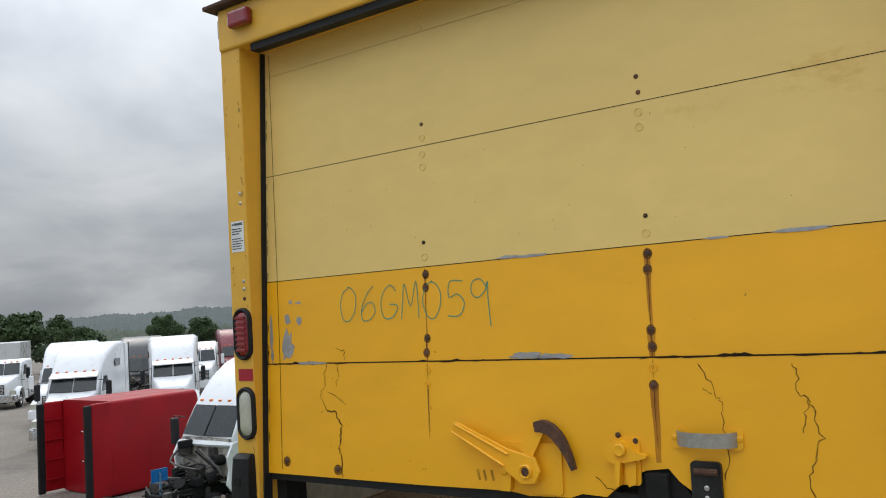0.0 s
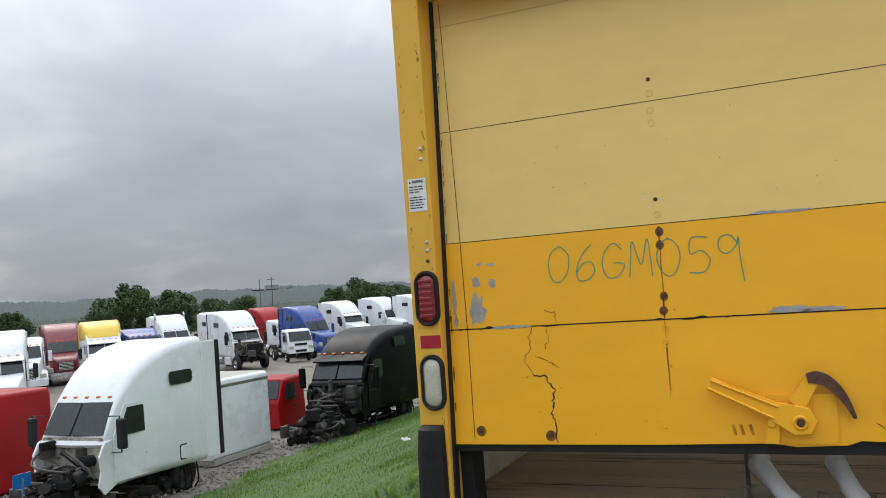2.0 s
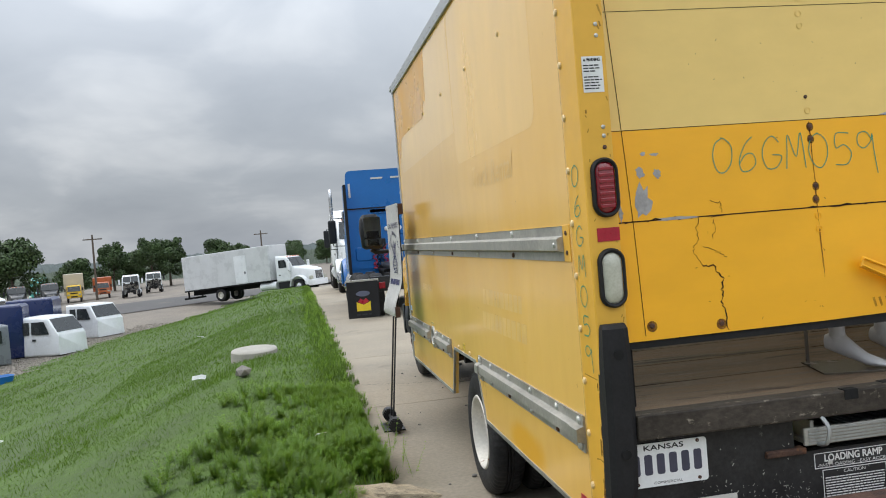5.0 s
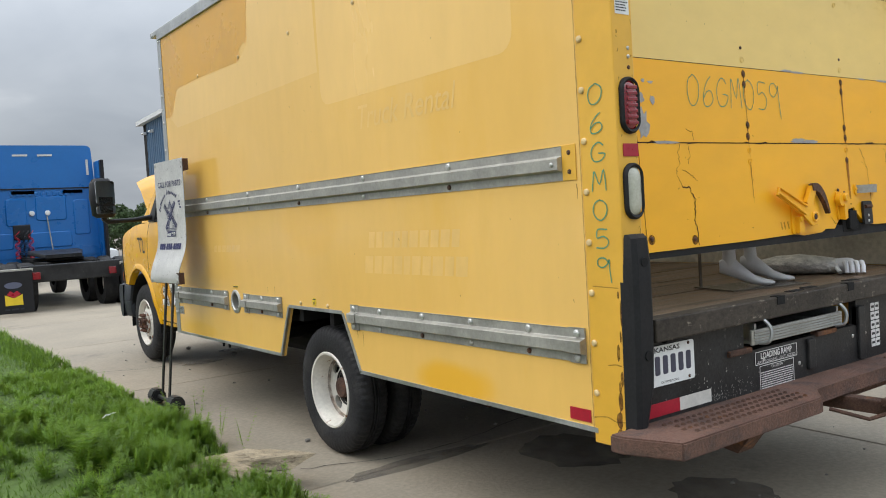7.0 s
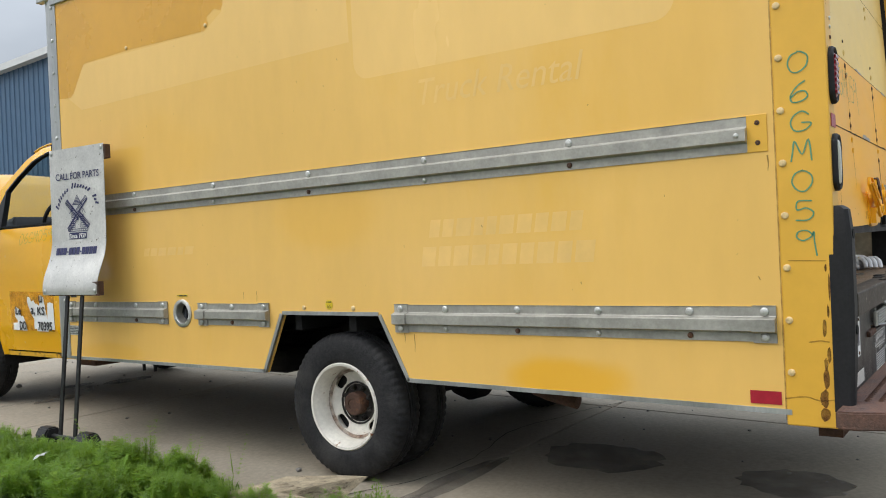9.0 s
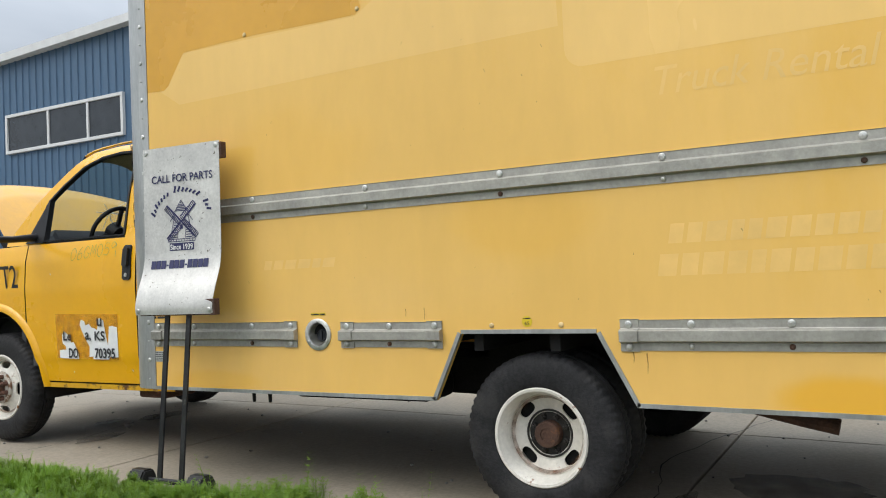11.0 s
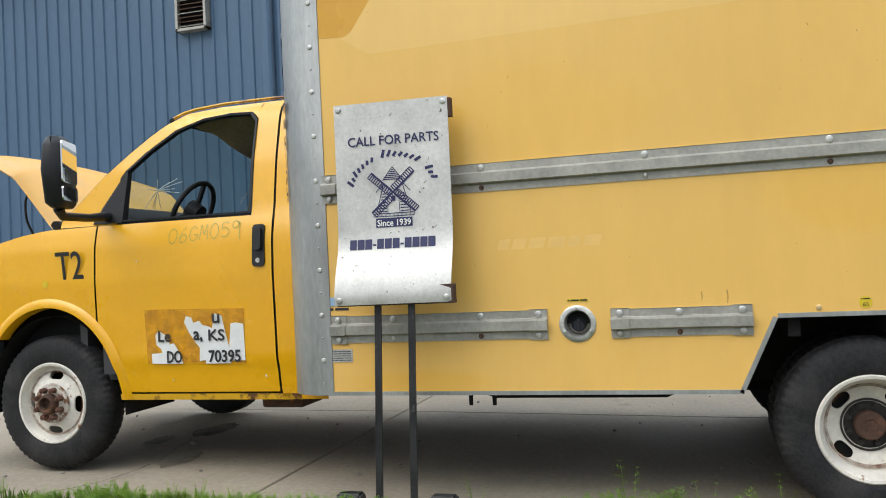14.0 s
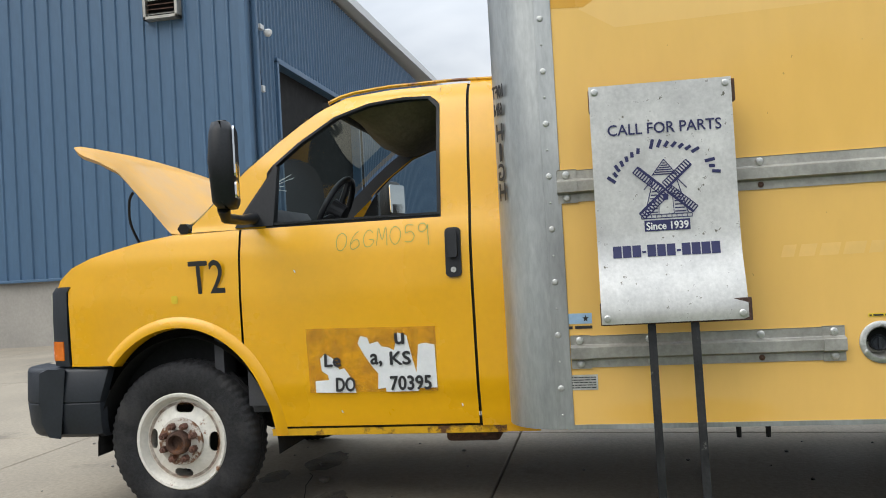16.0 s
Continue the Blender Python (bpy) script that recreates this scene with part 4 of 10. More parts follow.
    prism(bm, [(0.02, 0.50), (BW - 0.02, 0.50), (BW - 0.02, 0.90), (1.66, 0.90), (1.66, 0.77), (0.72, 0.77), (0.72, 0.90), (0.02, 0.90)], on_rear, 0.006, -0.03)
    part("apron", bm, M["black_steel"], T, "black steel rear apron with scratches")
    bm = B()
    box(bm, 0.70, 1.68, 0.05, 0.9, 0.76, 0.765)
    box(bm, 0.70, 1.68, 0.9, 0.92, 0.76, 0.92)
    part("ramp_bay", bm, M["dark"], T)
    rnd = random.Random(64)
    bm = B()
    for _ in range(230):
        a, b = rnd.gauss(0.56, 0.16), 0.60 + abs(rnd.gauss(0, 0.045))
        if rnd.random() < 0.3:
            a, b = rnd.uniform(0.1, 2.5), rnd.uniform(0.58, 0.9)
        if 0.05 < a < 2.5 and b < (0.76 if 0.72 < a < 1.66 else 0.89):
            l = rnd.uniform(0.002, 0.010)
            ribbon(bm, [(a, b), (a + rnd.uniform(-1, 1) * l, b + rnd.uniform(-1.5, 1.5) * l)], rnd.uniform(0.0015, 0.004), on_rear, 0.0068)
    tagged(part("scrape", bm, M["scrape"], T), kind="stuff")
    for x in (0.86, 1.14, 1.24, 1.62, 1.74, 2.1):
        bm = B()
        stud(bm, on_rear(x, rnd.choice((0.74, 0.72, 0.66)), 0.006), 0.010, 0.005, (0, -1, 0), 8)
        part("bolt", bm, M["zinc"], T)
    R = new("ramp")
    R.parent = T
    bm = B()
    box(bm, 0.76, 1.48, -0.015, 0.8, 0.80, 0.815)
    part("deck", bm, M["alu"], R, "aluminium slide-out ramp deck")
    for i in range(22):
        bm = B()
        box(bm, 0.78 + i * 0.032, 0.795 + i * 0.032, -0.02, 0.8, 0.815, 0.885 if i in (0, 21) else 0.83)
        part("rib", bm, M["alu"], R)
    bm = B()
    box(bm, 0.75, 1.49, -0.028, -0.012, 0.795, 0.86, 0.005)
    part("end_plate", bm, M["galv"], R)
    for k in range(5):
        bm = B()
        box(bm, 0.765, 1.475, -0.034, -0.027, 0.800 + k * 0.012, 0.806 + k * 0.012, 0.001)
        part("rib", bm, M["alu"], R)
    for x in (0.80, 1.42):
        bm = B()
        tube(bm, smooth_curve([(x, -0.03, 0.80), (x + 0.01, -0.07, 0.81), (x + 0.02, -0.075, 0.86), (x + 0.01, -0.05, 0.90), (x, -0.02, 0.905)], 4), 0.008, 6)
        part("ramp_loop", bm, M["alu"], T)
    for x0, x1, z0, z1, mt in ((0.60, 0.76, 0.765, 0.79, "rust"), (1.2, 1.26, 0.62, 0.76, "black_steel"), (1.66, 1.72, 0.60, 0.86, "black_steel"), (1.28, 1.45, 0.762, 0.785, "rust")):
        bm = B()
        box(bm, x0, x1, -0.022, 0.02, z0, z1, 0.005)
        part("ramp_latch", bm, M[mt], T)
    # guards
    for s in (0, 1):
        bm = B()
        f = (lambda x: x) if s == 0 else (lambda x: BW - x)
        lp = []
        for z, x0, x1, d in ((1.315, 0.010, 0.094, 0.025), (1.30, 0.004, 0.098, 0.045), (1.2, -0.002, 0.100, 0.055), (0.95, -0.006, 0.100, 0.055), (0.74, -0.010, 0.092, 0.05), (0.58, -0.012, 0.05, 0.045), (0.565, -0.012, 0.045, 0.03)):
            ring = [(f(x0), 0.02, z), (f(x0), -d * 0.75, z), (f(x0 + 0.02), -d, z), (f(x1 - 0.02), -d, z), (f(x1), -d * 0.75, z), (f(x1), 0.02, z)]
            lp.append([Vector(p) for p in ring])
        rings(bm, lp)
        g = part("corner_guard", bm, M["rubber"], T, "black rubber corner guard", smooth=30)
        # each recess is a proud near-black disc with the hollow's shade as its colour
        for z in (1.21, 0.86):
            bm = B()
            cyl(bm, (f(0.050), -0.053, z), (f(0.050), -0.0575, z), 0.018, 0.018, 14)
            part("bolt_recess", bm, M["dark"], g)
    # step bumper
    cx = BW / 2
    bm = B()
    half = [(-0.09, -0.05), (-0.09, -0.02), (0.62, -0.02), (cx, -0.02)]
    outl = [(-0.125, 0.0), (-0.125, 0.06), (-0.05, 0.27), (0.86, 0.27), (0.98, 0.17), (cx, 0.17)]
    pts = outl + [(2 * cx - a, b) for a, b in reversed(outl)]
    put = lambda a, b, d: Vector((a, -b, 0.525 + d))
    prism(bm, pts, put, 0.0, 0.065)
    bmesh.ops.bevel(bm, geom=list(bm.edges), offset=0.006, segments=2, affect="EDGES")
    step = part("step_bumper", bm, M["rust_step"], T, "rusted steel step bumper")
    for side in (0, 1):
        for i in range(22):
            for j in range(4):
                a, b = 0.10 + i * 0.036 + 0.018 * (j % 2), 0.07 + j * 0.045
                if a > 0.86 or b < (0.05 + (0.1 - a) * 1.6):
                    continue
                bm = B()
                aa = a if side == 0 else 2 * cx - a
                lathe(bm, [(0.011, 0.0), (0.007, 0.007), (0.005, 0.002), (0.001, 0.001)], (aa, -b, 0.5895), (0, 0, 1), 8)
                part("tread_bump", bm, M["rust"], step)
    bm = B()
    for a in (0.5, 2 * cx - 0.5):
        prism(bm, [(0.02, 0.525), (0.22, 0.525), (0.14, 0.42), (0.02, 0.44)], lambda p, q, d: Vector((a + d, -p, q)), -0.05, 0.05)
    box(bm, 0.3, 2 * cx - 0.3, 0.05, 0.14, 0.40, 0.525)
    part("bumper_bracket", bm, M["rust"], T)
    bm = B()
    box(bm, cx - 0.11, cx - 0.04, -0.42, 0.1, 0.455, 0.515, 0.006)
    box(bm, cx - 0.14, cx + 0.02, -0.46, -0.34, 0.50, 0.535, 0.006)
    h = part("hitch", bm, M["rust"], T)
    bm = B()
    lathe(bm, [(0.03, 0.0), (0.03, 0.02), (0.014, 0.025), (0.014, 0.05), (0.03, 0.065), (0.034, 0.085), (0.024, 0.11), (0.001, 0.118)], (cx - 0.06, -0.40, 0.535), (0, 0, 1), 20)
    part("ball", bm, M["rust"], h, smooth=50)
    bm = B()
    tube(bm, [(cx - 0.3, -0.20, 0.50), (cx - 0.22, -0.33, 0.46), (cx - 0.12, -0.36, 0.47), (cx + 0.1, -0.33, 0.46), (cx + 0.25, -0.2, 0.5)], 0.009, 6)
    part("safety_chain", bm, M["rust"], T)
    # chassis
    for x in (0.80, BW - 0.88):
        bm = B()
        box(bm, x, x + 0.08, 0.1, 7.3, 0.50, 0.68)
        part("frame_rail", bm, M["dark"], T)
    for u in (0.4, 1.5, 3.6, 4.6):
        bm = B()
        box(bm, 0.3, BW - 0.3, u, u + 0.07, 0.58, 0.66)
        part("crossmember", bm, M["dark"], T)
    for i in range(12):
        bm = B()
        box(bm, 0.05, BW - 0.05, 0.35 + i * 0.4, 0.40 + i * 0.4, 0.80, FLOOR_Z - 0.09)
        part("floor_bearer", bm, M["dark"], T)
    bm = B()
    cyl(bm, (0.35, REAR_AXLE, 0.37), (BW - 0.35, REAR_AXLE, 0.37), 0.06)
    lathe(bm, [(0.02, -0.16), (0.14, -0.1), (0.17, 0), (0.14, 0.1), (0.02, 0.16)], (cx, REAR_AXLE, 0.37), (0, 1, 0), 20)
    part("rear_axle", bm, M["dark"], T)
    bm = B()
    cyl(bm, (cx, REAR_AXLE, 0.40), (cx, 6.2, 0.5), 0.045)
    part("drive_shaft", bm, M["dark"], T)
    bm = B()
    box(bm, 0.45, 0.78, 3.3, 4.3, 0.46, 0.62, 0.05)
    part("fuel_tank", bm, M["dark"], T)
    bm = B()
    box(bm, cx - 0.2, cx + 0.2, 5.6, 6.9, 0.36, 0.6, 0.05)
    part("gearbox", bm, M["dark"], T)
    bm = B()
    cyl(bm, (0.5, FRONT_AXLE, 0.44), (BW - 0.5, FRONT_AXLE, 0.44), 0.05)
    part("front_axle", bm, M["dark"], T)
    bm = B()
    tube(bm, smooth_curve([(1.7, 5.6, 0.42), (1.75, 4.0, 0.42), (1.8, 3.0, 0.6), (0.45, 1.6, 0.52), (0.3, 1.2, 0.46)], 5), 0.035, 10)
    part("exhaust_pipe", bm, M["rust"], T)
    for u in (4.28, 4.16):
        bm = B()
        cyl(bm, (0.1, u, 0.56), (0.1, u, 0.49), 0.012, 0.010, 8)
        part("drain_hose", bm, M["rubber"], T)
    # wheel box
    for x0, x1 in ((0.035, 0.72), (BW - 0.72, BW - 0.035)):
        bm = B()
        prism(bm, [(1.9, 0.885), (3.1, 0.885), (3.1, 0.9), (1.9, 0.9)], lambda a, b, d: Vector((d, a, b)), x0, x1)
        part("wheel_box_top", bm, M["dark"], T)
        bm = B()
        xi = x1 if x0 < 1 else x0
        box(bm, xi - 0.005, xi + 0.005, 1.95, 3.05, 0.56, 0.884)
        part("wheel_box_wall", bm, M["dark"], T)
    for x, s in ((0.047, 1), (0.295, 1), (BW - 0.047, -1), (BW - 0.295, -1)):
        wheel(T, x, REAR_AXLE, 0.389, s, False)
    # lower edge of the rear: wing below post
    rail(T, 0.291, 4.985, 1.537, 1.674, False, True, bolts=(1.04, 1.82, 2.597, 3.375, 4.148))
    bm = B()
    stud(bm, (-0.031, 0.325, 1.602), 0.010, 0.007, (-1, 0, 0), 8)
    part("screw", bm, M["zinc"], T)
    bm = B()
    box(bm, -0.004, 0.0, 0.216, 0.30, 1.535, 1.678, 0.002)
    part("rail_backing_plate", bm, M["post"], T)
    for z in (1.570, 1.646):
        bm = B()
        stud(bm, (-0.004, 0.252, z), 0.010, 0.005, (-1, 0, 0))
        part("bolt", bm, M["rust"], T)
    rail(T, 0.213, 2.044, 0.812, 0.947, True, True, bolts=(0.542, 0.938, 1.335, 1.733))
    rail(T, 2.950, 3.566, 0.820, 0.949, True, True, bolts=(3.26,))
    rail(T, 3.862, 4.967, 0.821, 0.957, True, True, bolts=(4.185, 4.634))
    # fuel filler
    bm = B()
    prof = [(0.086, 0.0), (0.086, 0.006), (0.078, 0.010), (0.064, 0.010), (0.060, 0.004), (0.059, 0.0)]
    lathe(bm, prof, (0, 3.72, 0.887), (-1, 0, 0), 36)
    f = part("fuel_filler", bm, M["zinc"], T, "round metal fuel filler ring", smooth=40)
    bm = B()
    lathe(bm, [(0.0595, 0.004), (0.058, -0.02), (0.056, -0.055), (0.050, -0.065), (0.001, -0.065)], (0, 3.72, 0.887), (-1, 0, 0), 28, caps=False)
    part("filler_cup", bm, M["galv"], f, "dark recessed filler cup", smooth=40)
    bm = B()
    lathe(bm, [(0.034, 0.0), (0.034, 0.03), (0.028, 0.036), (0.022, 0.030), (0.001, 0.030)], (0.062, 3.72, 0.880), (-1, 0, 0), 24)
    box(bm, 0.022, 0.033, 3.714, 3.726, 0.855, 0.905, 0.002)
    part("filler_cap", bm, M["grey_plastic"], f)
    for i in range(3):
        a = radians(90 + 120 * i)
        bm = B()
        stud(bm, (-0.010, 3.72 + 0.071 * math.cos(a), 0.887 + 0.071 * math.sin(a)), 0.008, 0.005, (-1, 0, 0), 8)
        part("screw", bm, M["zinc"], f)
    # rivets of post, panels and arch
    for i in range(13):
        bm = B()
        stud(bm, (-0.003, 0.166, 0.70 + i * 0.196), 0.014, 0.009, (-1, 0, 0), 10)
        part("rivet", bm, M["rivet"], T)
    for u, z in ((4.168, 2.607), (3.385, 2.607), (2.606, 2.608), (1.82, 2.608), (1.04, 2.608), (2.677, 0.928), (2.322, 0.928)):
        bm = B()
        stud(bm, (0, u, z), 0.013, 0.009, (-1, 0, 0), 10)
        part("rivet", bm, M["rivet"], T)
    # post seam, chips and corner crack
    bm = B()
    ribbon(bm, [(0.1905, 0.52), (0.1905, 3.08)], 0.005, on_side, 0.0042)
    ribbon(bm, [(0.03, 1.115), (0.16, 1.119)], 0.004, on_side, 0.0042)
    ribbon(bm, smooth_curve([(0.19, 0.60), (0.12, 0.612), (0.07, 0.60), (0.01, 0.608)], 3), 0.005, on_side, 0.0042)
    rnd = random.Random(11)
    for z, w, h in ((1.09, 0.007, 0.03), (1.02, 0.006, 0.10), (0.93, 0.008, 0.05), (0.87, 0.016, 0.07), (0.77, 0.014, 0.06), (0.735, 0.012, 0.05), (0.68, 0.022, 0.08), (0.61, 0.026, 0.07), (0.55, 0.030, 0.05)):
        x = 0.02 + rnd.uniform(0, 0.02) + w * 0.6
        pts = [(x + w * (0.7 + 0.4 * rnd.random()) * math.cos(a) * 0.6, z + h / 2 * (0.8 + 0.3 * rnd.random()) * math.sin(a)) for a in [k * math.pi / 5 for k in range(10)]]
        prism(bm, pts, on_side, 0.0035, 0.0045)
    ribbon(bm, [(0.10, 0.815), (0.06, 0.822), (0.03, 0.818)], 0.005, on_side, 0.0045)
    tagged(part("paint_chip", bm, M["soot"], T), kind="stuff")
    # small scuffs and specks on the side
    rnd = random.Random(77)
    bm = B()
    for _ in range(70):
        a, b, r = rnd.uniform(0.25, 4.9), rnd.uniform(1.0, 3.0), rnd.uniform(0.0012, 0.004)
        ribbon(bm, [(a, b), (a + rnd.uniform(-2, 2) * r, b - rnd.uniform(1, 5) * r)], r, on_side, 0.0012)
    tagged(part("speck", bm, M["soot"], T), kind="stuff")
    for a, b, l in ((1.93, 0.80, 0.09), (1.99, 0.805, 0.05), (3.05, 1.02, 0.06), (3.16, 1.015, 0.04), (0.22, 1.52, 0.06)):
        bm = B()
        ribbon(bm, [(a, b, 0.006), (a - 0.003, b - l * 0.5, 0.005), (a, b - l, 0.002)], 0.005, on_side, 0.0012)
        part("scuff", bm, M["soot"], T)
    # reflector and stickers of the side
    for a0, a1, b0, b1, mt in ((0.205, 0.32, 0.575, 0.625, "red_tape"),):
        bm = B()
        prism(bm, [(a0, b0), (a1, b0), (a1, b1), (a0, b1)], on_side, 0.0015, 0.0035)
        part("side_reflector", bm, M[mt], T, "red reflective patch")
    # unfaded patches of old print
    bm = B()
    patch = [(BL - 0.032, 2.385), (4.83, 2.376), (4.79, 2.40), (4.655, 2.585), (4.10, 2.592), (3.62, 2.580), (3.40, 2.577), (3.36, 2.61), (3.375, 2.655), (3.30, 2.69), (3.245, 2.668), (3.225, 2.70), (3.222, 2.80), (3.19, BTOP - 0.06), (BL - 0.032, BTOP - 0.06)]
    prism(bm, patch, on_side, 0.0002, 0.0007)
    part("unfaded_patch", bm, M["side_deep"], T, "deeper yellow patch where old print was")
    bm = B()
    prism(bm, [(4.85, 2.37), (4.655, 2.58), (3.40, 2.57), (3.24, 2.66), (3.21, 2.80), (3.18, BTOP - 0.07), (2.29, BTOP - 0.07), (2.27, 2.31), (3.1, 2.30), (4.0, 2.285), (4.70, 2.275)], on_side, 0.0001, 0.0004)
    part("faded_band", bm, M["side_light"], T)
    bm = B()
    prism(bm, rrect(0.55, 2.245, 2.105, BTOP - 0.065, 0.09), on_side, 0.0001, 0.0004)
    part("faded_band", bm, M["side_light"], T)
    side_text = lambda u, z, lift=0.0009: Matrix.Translation((-lift, u, z)) @ Matrix(((0, 0, -1, 0), (-1, 0, 0, 0), (0, 1, 0, 0), (0, 0, 0, 1)))
    lettering("ghost_lettering", "Truck Rental", side_text(1.395, 1.985, 0.0012), M["ghost"], T, width=0.88, height=0.125, shear=0.25, label="faint ghost of removed lettering")
    bm = B()
    rnd = random.Random(3)
    for (a0, a1, b0, h) in ((1.0, 1.82, 1.275, 0.085), (0.95, 1.88, 1.135, 0.095), (3.6, 4.1, 1.25, 0.05)):
        a = a0
        while a < a1:
            w = rnd.uniform(0.05, 0.09)
            bm = B()
            prism(bm, [(a, b0), (a + w, b0), (a + w - 0.015, b0 + h), (a - 0.015, b0 + h)], on_side, 0.0003, 0.0007)
            part("ghost_print", bm, M["ghost"], T, "faint ghost of removed lettering")
            a += w + 0.018
    part("marker_scrawl", scrawl("06GM059", 0.135, 1.815, 0.075, 0.075, 0.035, lambda a, b, d: Vector((-0.003 - d, a, b)), 0.0055, down=True, flip=-1), M["marker"], T, "green marker stock number")
    for u, z, w, h, mt in ((2.492, 0.945, 0.052, 0.052, "yellow_sticker"), (3.715, 0.997, 0.10, 0.014, "yellow_sticker")):
        bm = B()
        prism(bm, rrect(u - w / 2, u + w / 2, z - h / 2, z + h / 2, h * (0.48 if h > 0.03 else 0.2)), on_side, 0.0008, 0.002)
        s = part("sticker", bm, M[mt], T)
        bm = B()
        if h > 0.03:
            bars(bm, u - w * 0.35, u + w * 0.35, z + 0.012, 0.005, on_side, rnd, lift=0.0025)
        else:
            bars(bm, u - w * 0.46, u + w * 0.46, z - 0.004, 0.007, on_side, rnd, lift=0.0025)
        tagged(part("print", bm, M["ink"], s), kind="stuff")
    lettering("print", "65", side_text(2.492, 0.936, 0.0030), M["ink"], T, height=0.018)
    # maker's badge as plain shapes, and data plate
    bm = B()
    prism(bm, [(4.87, 1.010), (4.99, 1.010), (4.99, 1.055), (4.87, 1.055)], on_side, 0.0008, 0.002)
    bd = part("maker_badge", bm, surface("pale_blue_badge", (0.30, 0.45, 0.62), 0.4, vary=0.1), T, "small pale blue maker's badge")
    bm = B()
    prism(bm, [(4.885 + 0.014 * math.sin(k * math.pi / 5) * (1 if k % 2 == 0 else 0.45) + 0.012, 1.032 + 0.016 * math.cos(k * math.pi / 5) * (1 if k % 2 == 0 else 0.45)) for k in range(10)], on_side, 0.0022, 0.003)
    bars(bm, 4.87, 4.99, 0.988, 0.013, on_side, rnd)
    tagged(part("print", bm, M["ink"], bd), kind="stuff")
    bm = B()
    prism(bm, [(4.86, 0.725), (4.99, 0.725), (4.99, 0.79), (4.86, 0.79)], on_side, 0.0008, 0.003)
    dp = part("data_plate", bm, M["zinc"], T, "small stamped metal data plate")
    bm = B()
    for k in range(5):
        bars(bm, 4.868, 4.982, 0.733 + k * 0.011, 0.004, on_side, rnd, lift=0.0032)
    tagged(part("print", bm, M["ink"], dp), kind="stuff")


def build_rear(T):
    """Roll-up door with its fittings, lamps, plates and stickers."""
    D = new("roll_up_door")
    D.parent = T
    rnd = random.Random(5)
    X0, X1 = 0.121, BW - 0.121
    for z0, z1, mt in ((1.235, 1.6655, "door"), (1.6685, 2.002, "door"), (2.0035, 2.4445, "door_pale"), (2.446, 2.874, "door_pale"), (2.8755, 3.02, "door_pale")):
        bm = B()
        if z0 == 1.235:
            low = [(X0, 1.232), (0.9, 1.236), (1.25, 1.243), (1.33, 1.232), (1.48, 1.238), (1.52, 1.252), (1.60, 1.249), (1.66, 1.30), (1.73, 1.335), (1.80, 1.345), (1.83, 1.31), (1.90, 1.262), (2.0, 1.25), (X1, 1.24)]
            pts = low + [(X1, z1), (X0, z1)]
        else:
            pts = [(X0, z0), (X1, z0), (X1, z1), (X0, z1)]
        prism(bm, pts, on_door, 0.0, -0.028)
        part("door_section", bm, M[mt], D, "faded yellow door section" if mt == "door_pale" else "deep yellow door section with cracks")
    bm = B()
    prism(bm, [(X0, 1.205), (X1, 1.205), (X1, 1.262), (X0, 1.262)], on_door, -0.012, -0.03)
    part("bottom_seal", bm, M["rubber"], D)
    bm = B()
    prism(bm, [(X0, 1.25), (X1, 1.25), (X1, 3.02), (X0, 3.02)], on_door, -0.035, -0.06)
    part("door_core", bm, M["dark"], D)
    # vertical edge strip line
    bm = B()
    ribbon(bm, [(0.200, 1.25), (0.194, 1.66), (0.182, 2.02), (0.165, 2.45), (0.145, 2.97)], 0.0026, on_door, 0.0012)
    part("edge_line", bm, M["crack"], D)
    # bolts of the hinge columns with their rust runs
    for ci, cxs in enumerate((0.942, 1.775)):
        for z, kind in ((2.935, 0), (2.888, 0), (2.525, 2), (2.474, 1 if ci == 0 else 2), (2.413, 1), (2.366, 1), (2.091, 2), (2.038, 1), (1.977, 3), (1.930, 3), (1.749, 3), (1.699, 3), (1.635, 1), (1.585, 1 if ci == 0 else 3)):
            x = cxs - (2.43 - z) * 0.004 + rnd.uniform(-0.003, 0.003)
            bm = B()
            p = on_door(x, z, 0)
            if kind in (0, 1):
                lathe(bm, [(0.0135, 0.0), (0.0135, 0.003), (0.011, 0.0036), (0.010, 0.0015), (0.001, 0.0015)], p, (0, -1, 0), 14)
                part("hinge_bolt", bm, M["door_pale"] if z > 2 else M["door"], D)
            else:
                stud(bm, p, 0.0105 if kind == 3 else 0.0075, 0.005, (0, -1, 0), 12)
                part("hinge_bolt", bm, M["rust"], D, "rusted hinge bolt")
            if kind == 3:
                bm = B()
                prism(bm, [(x + 0.015 * math.cos(k * math.pi / 8), z - 0.002 + 0.017 * math.sin(k * math.pi / 8)) for k in range(16)], on_door, 0.0006, 0.0010)
                part("rust_halo", bm, M["soot"], D)
        bm = B()
        for z1, z0, w in ((1.975, 1.76, 0.020 if ci else 0.006), (1.755, 1.668, 0.030 if ci else 0.008), (1.59, 1.36 if ci else 1.42, 0.028 if ci else 0.007)):
            x = cxs - (2.43 - z1) * 0.004
            n = 8
            ribbon(bm, [(x + 0.006 * (z1 - z) + 0.001 * math.sin(z * 40), z, w * (0.55 + 0.45 * (z - z0) / (z1 - z0))) for z in lin(z1, z0, n)], w, on_door, 0.0014)
        part("rust_run", bm, M["streak"], D, "brown rust run")
        bm = B()
        for z1, z0, w in ((1.995, 1.76, 0.0045), (1.745, 1.672, 0.006), (1.66, 1.60, 0.003), (1.58, 1.40, 0.0035)):
            x = cxs - (2.43 - z1) * 0.004
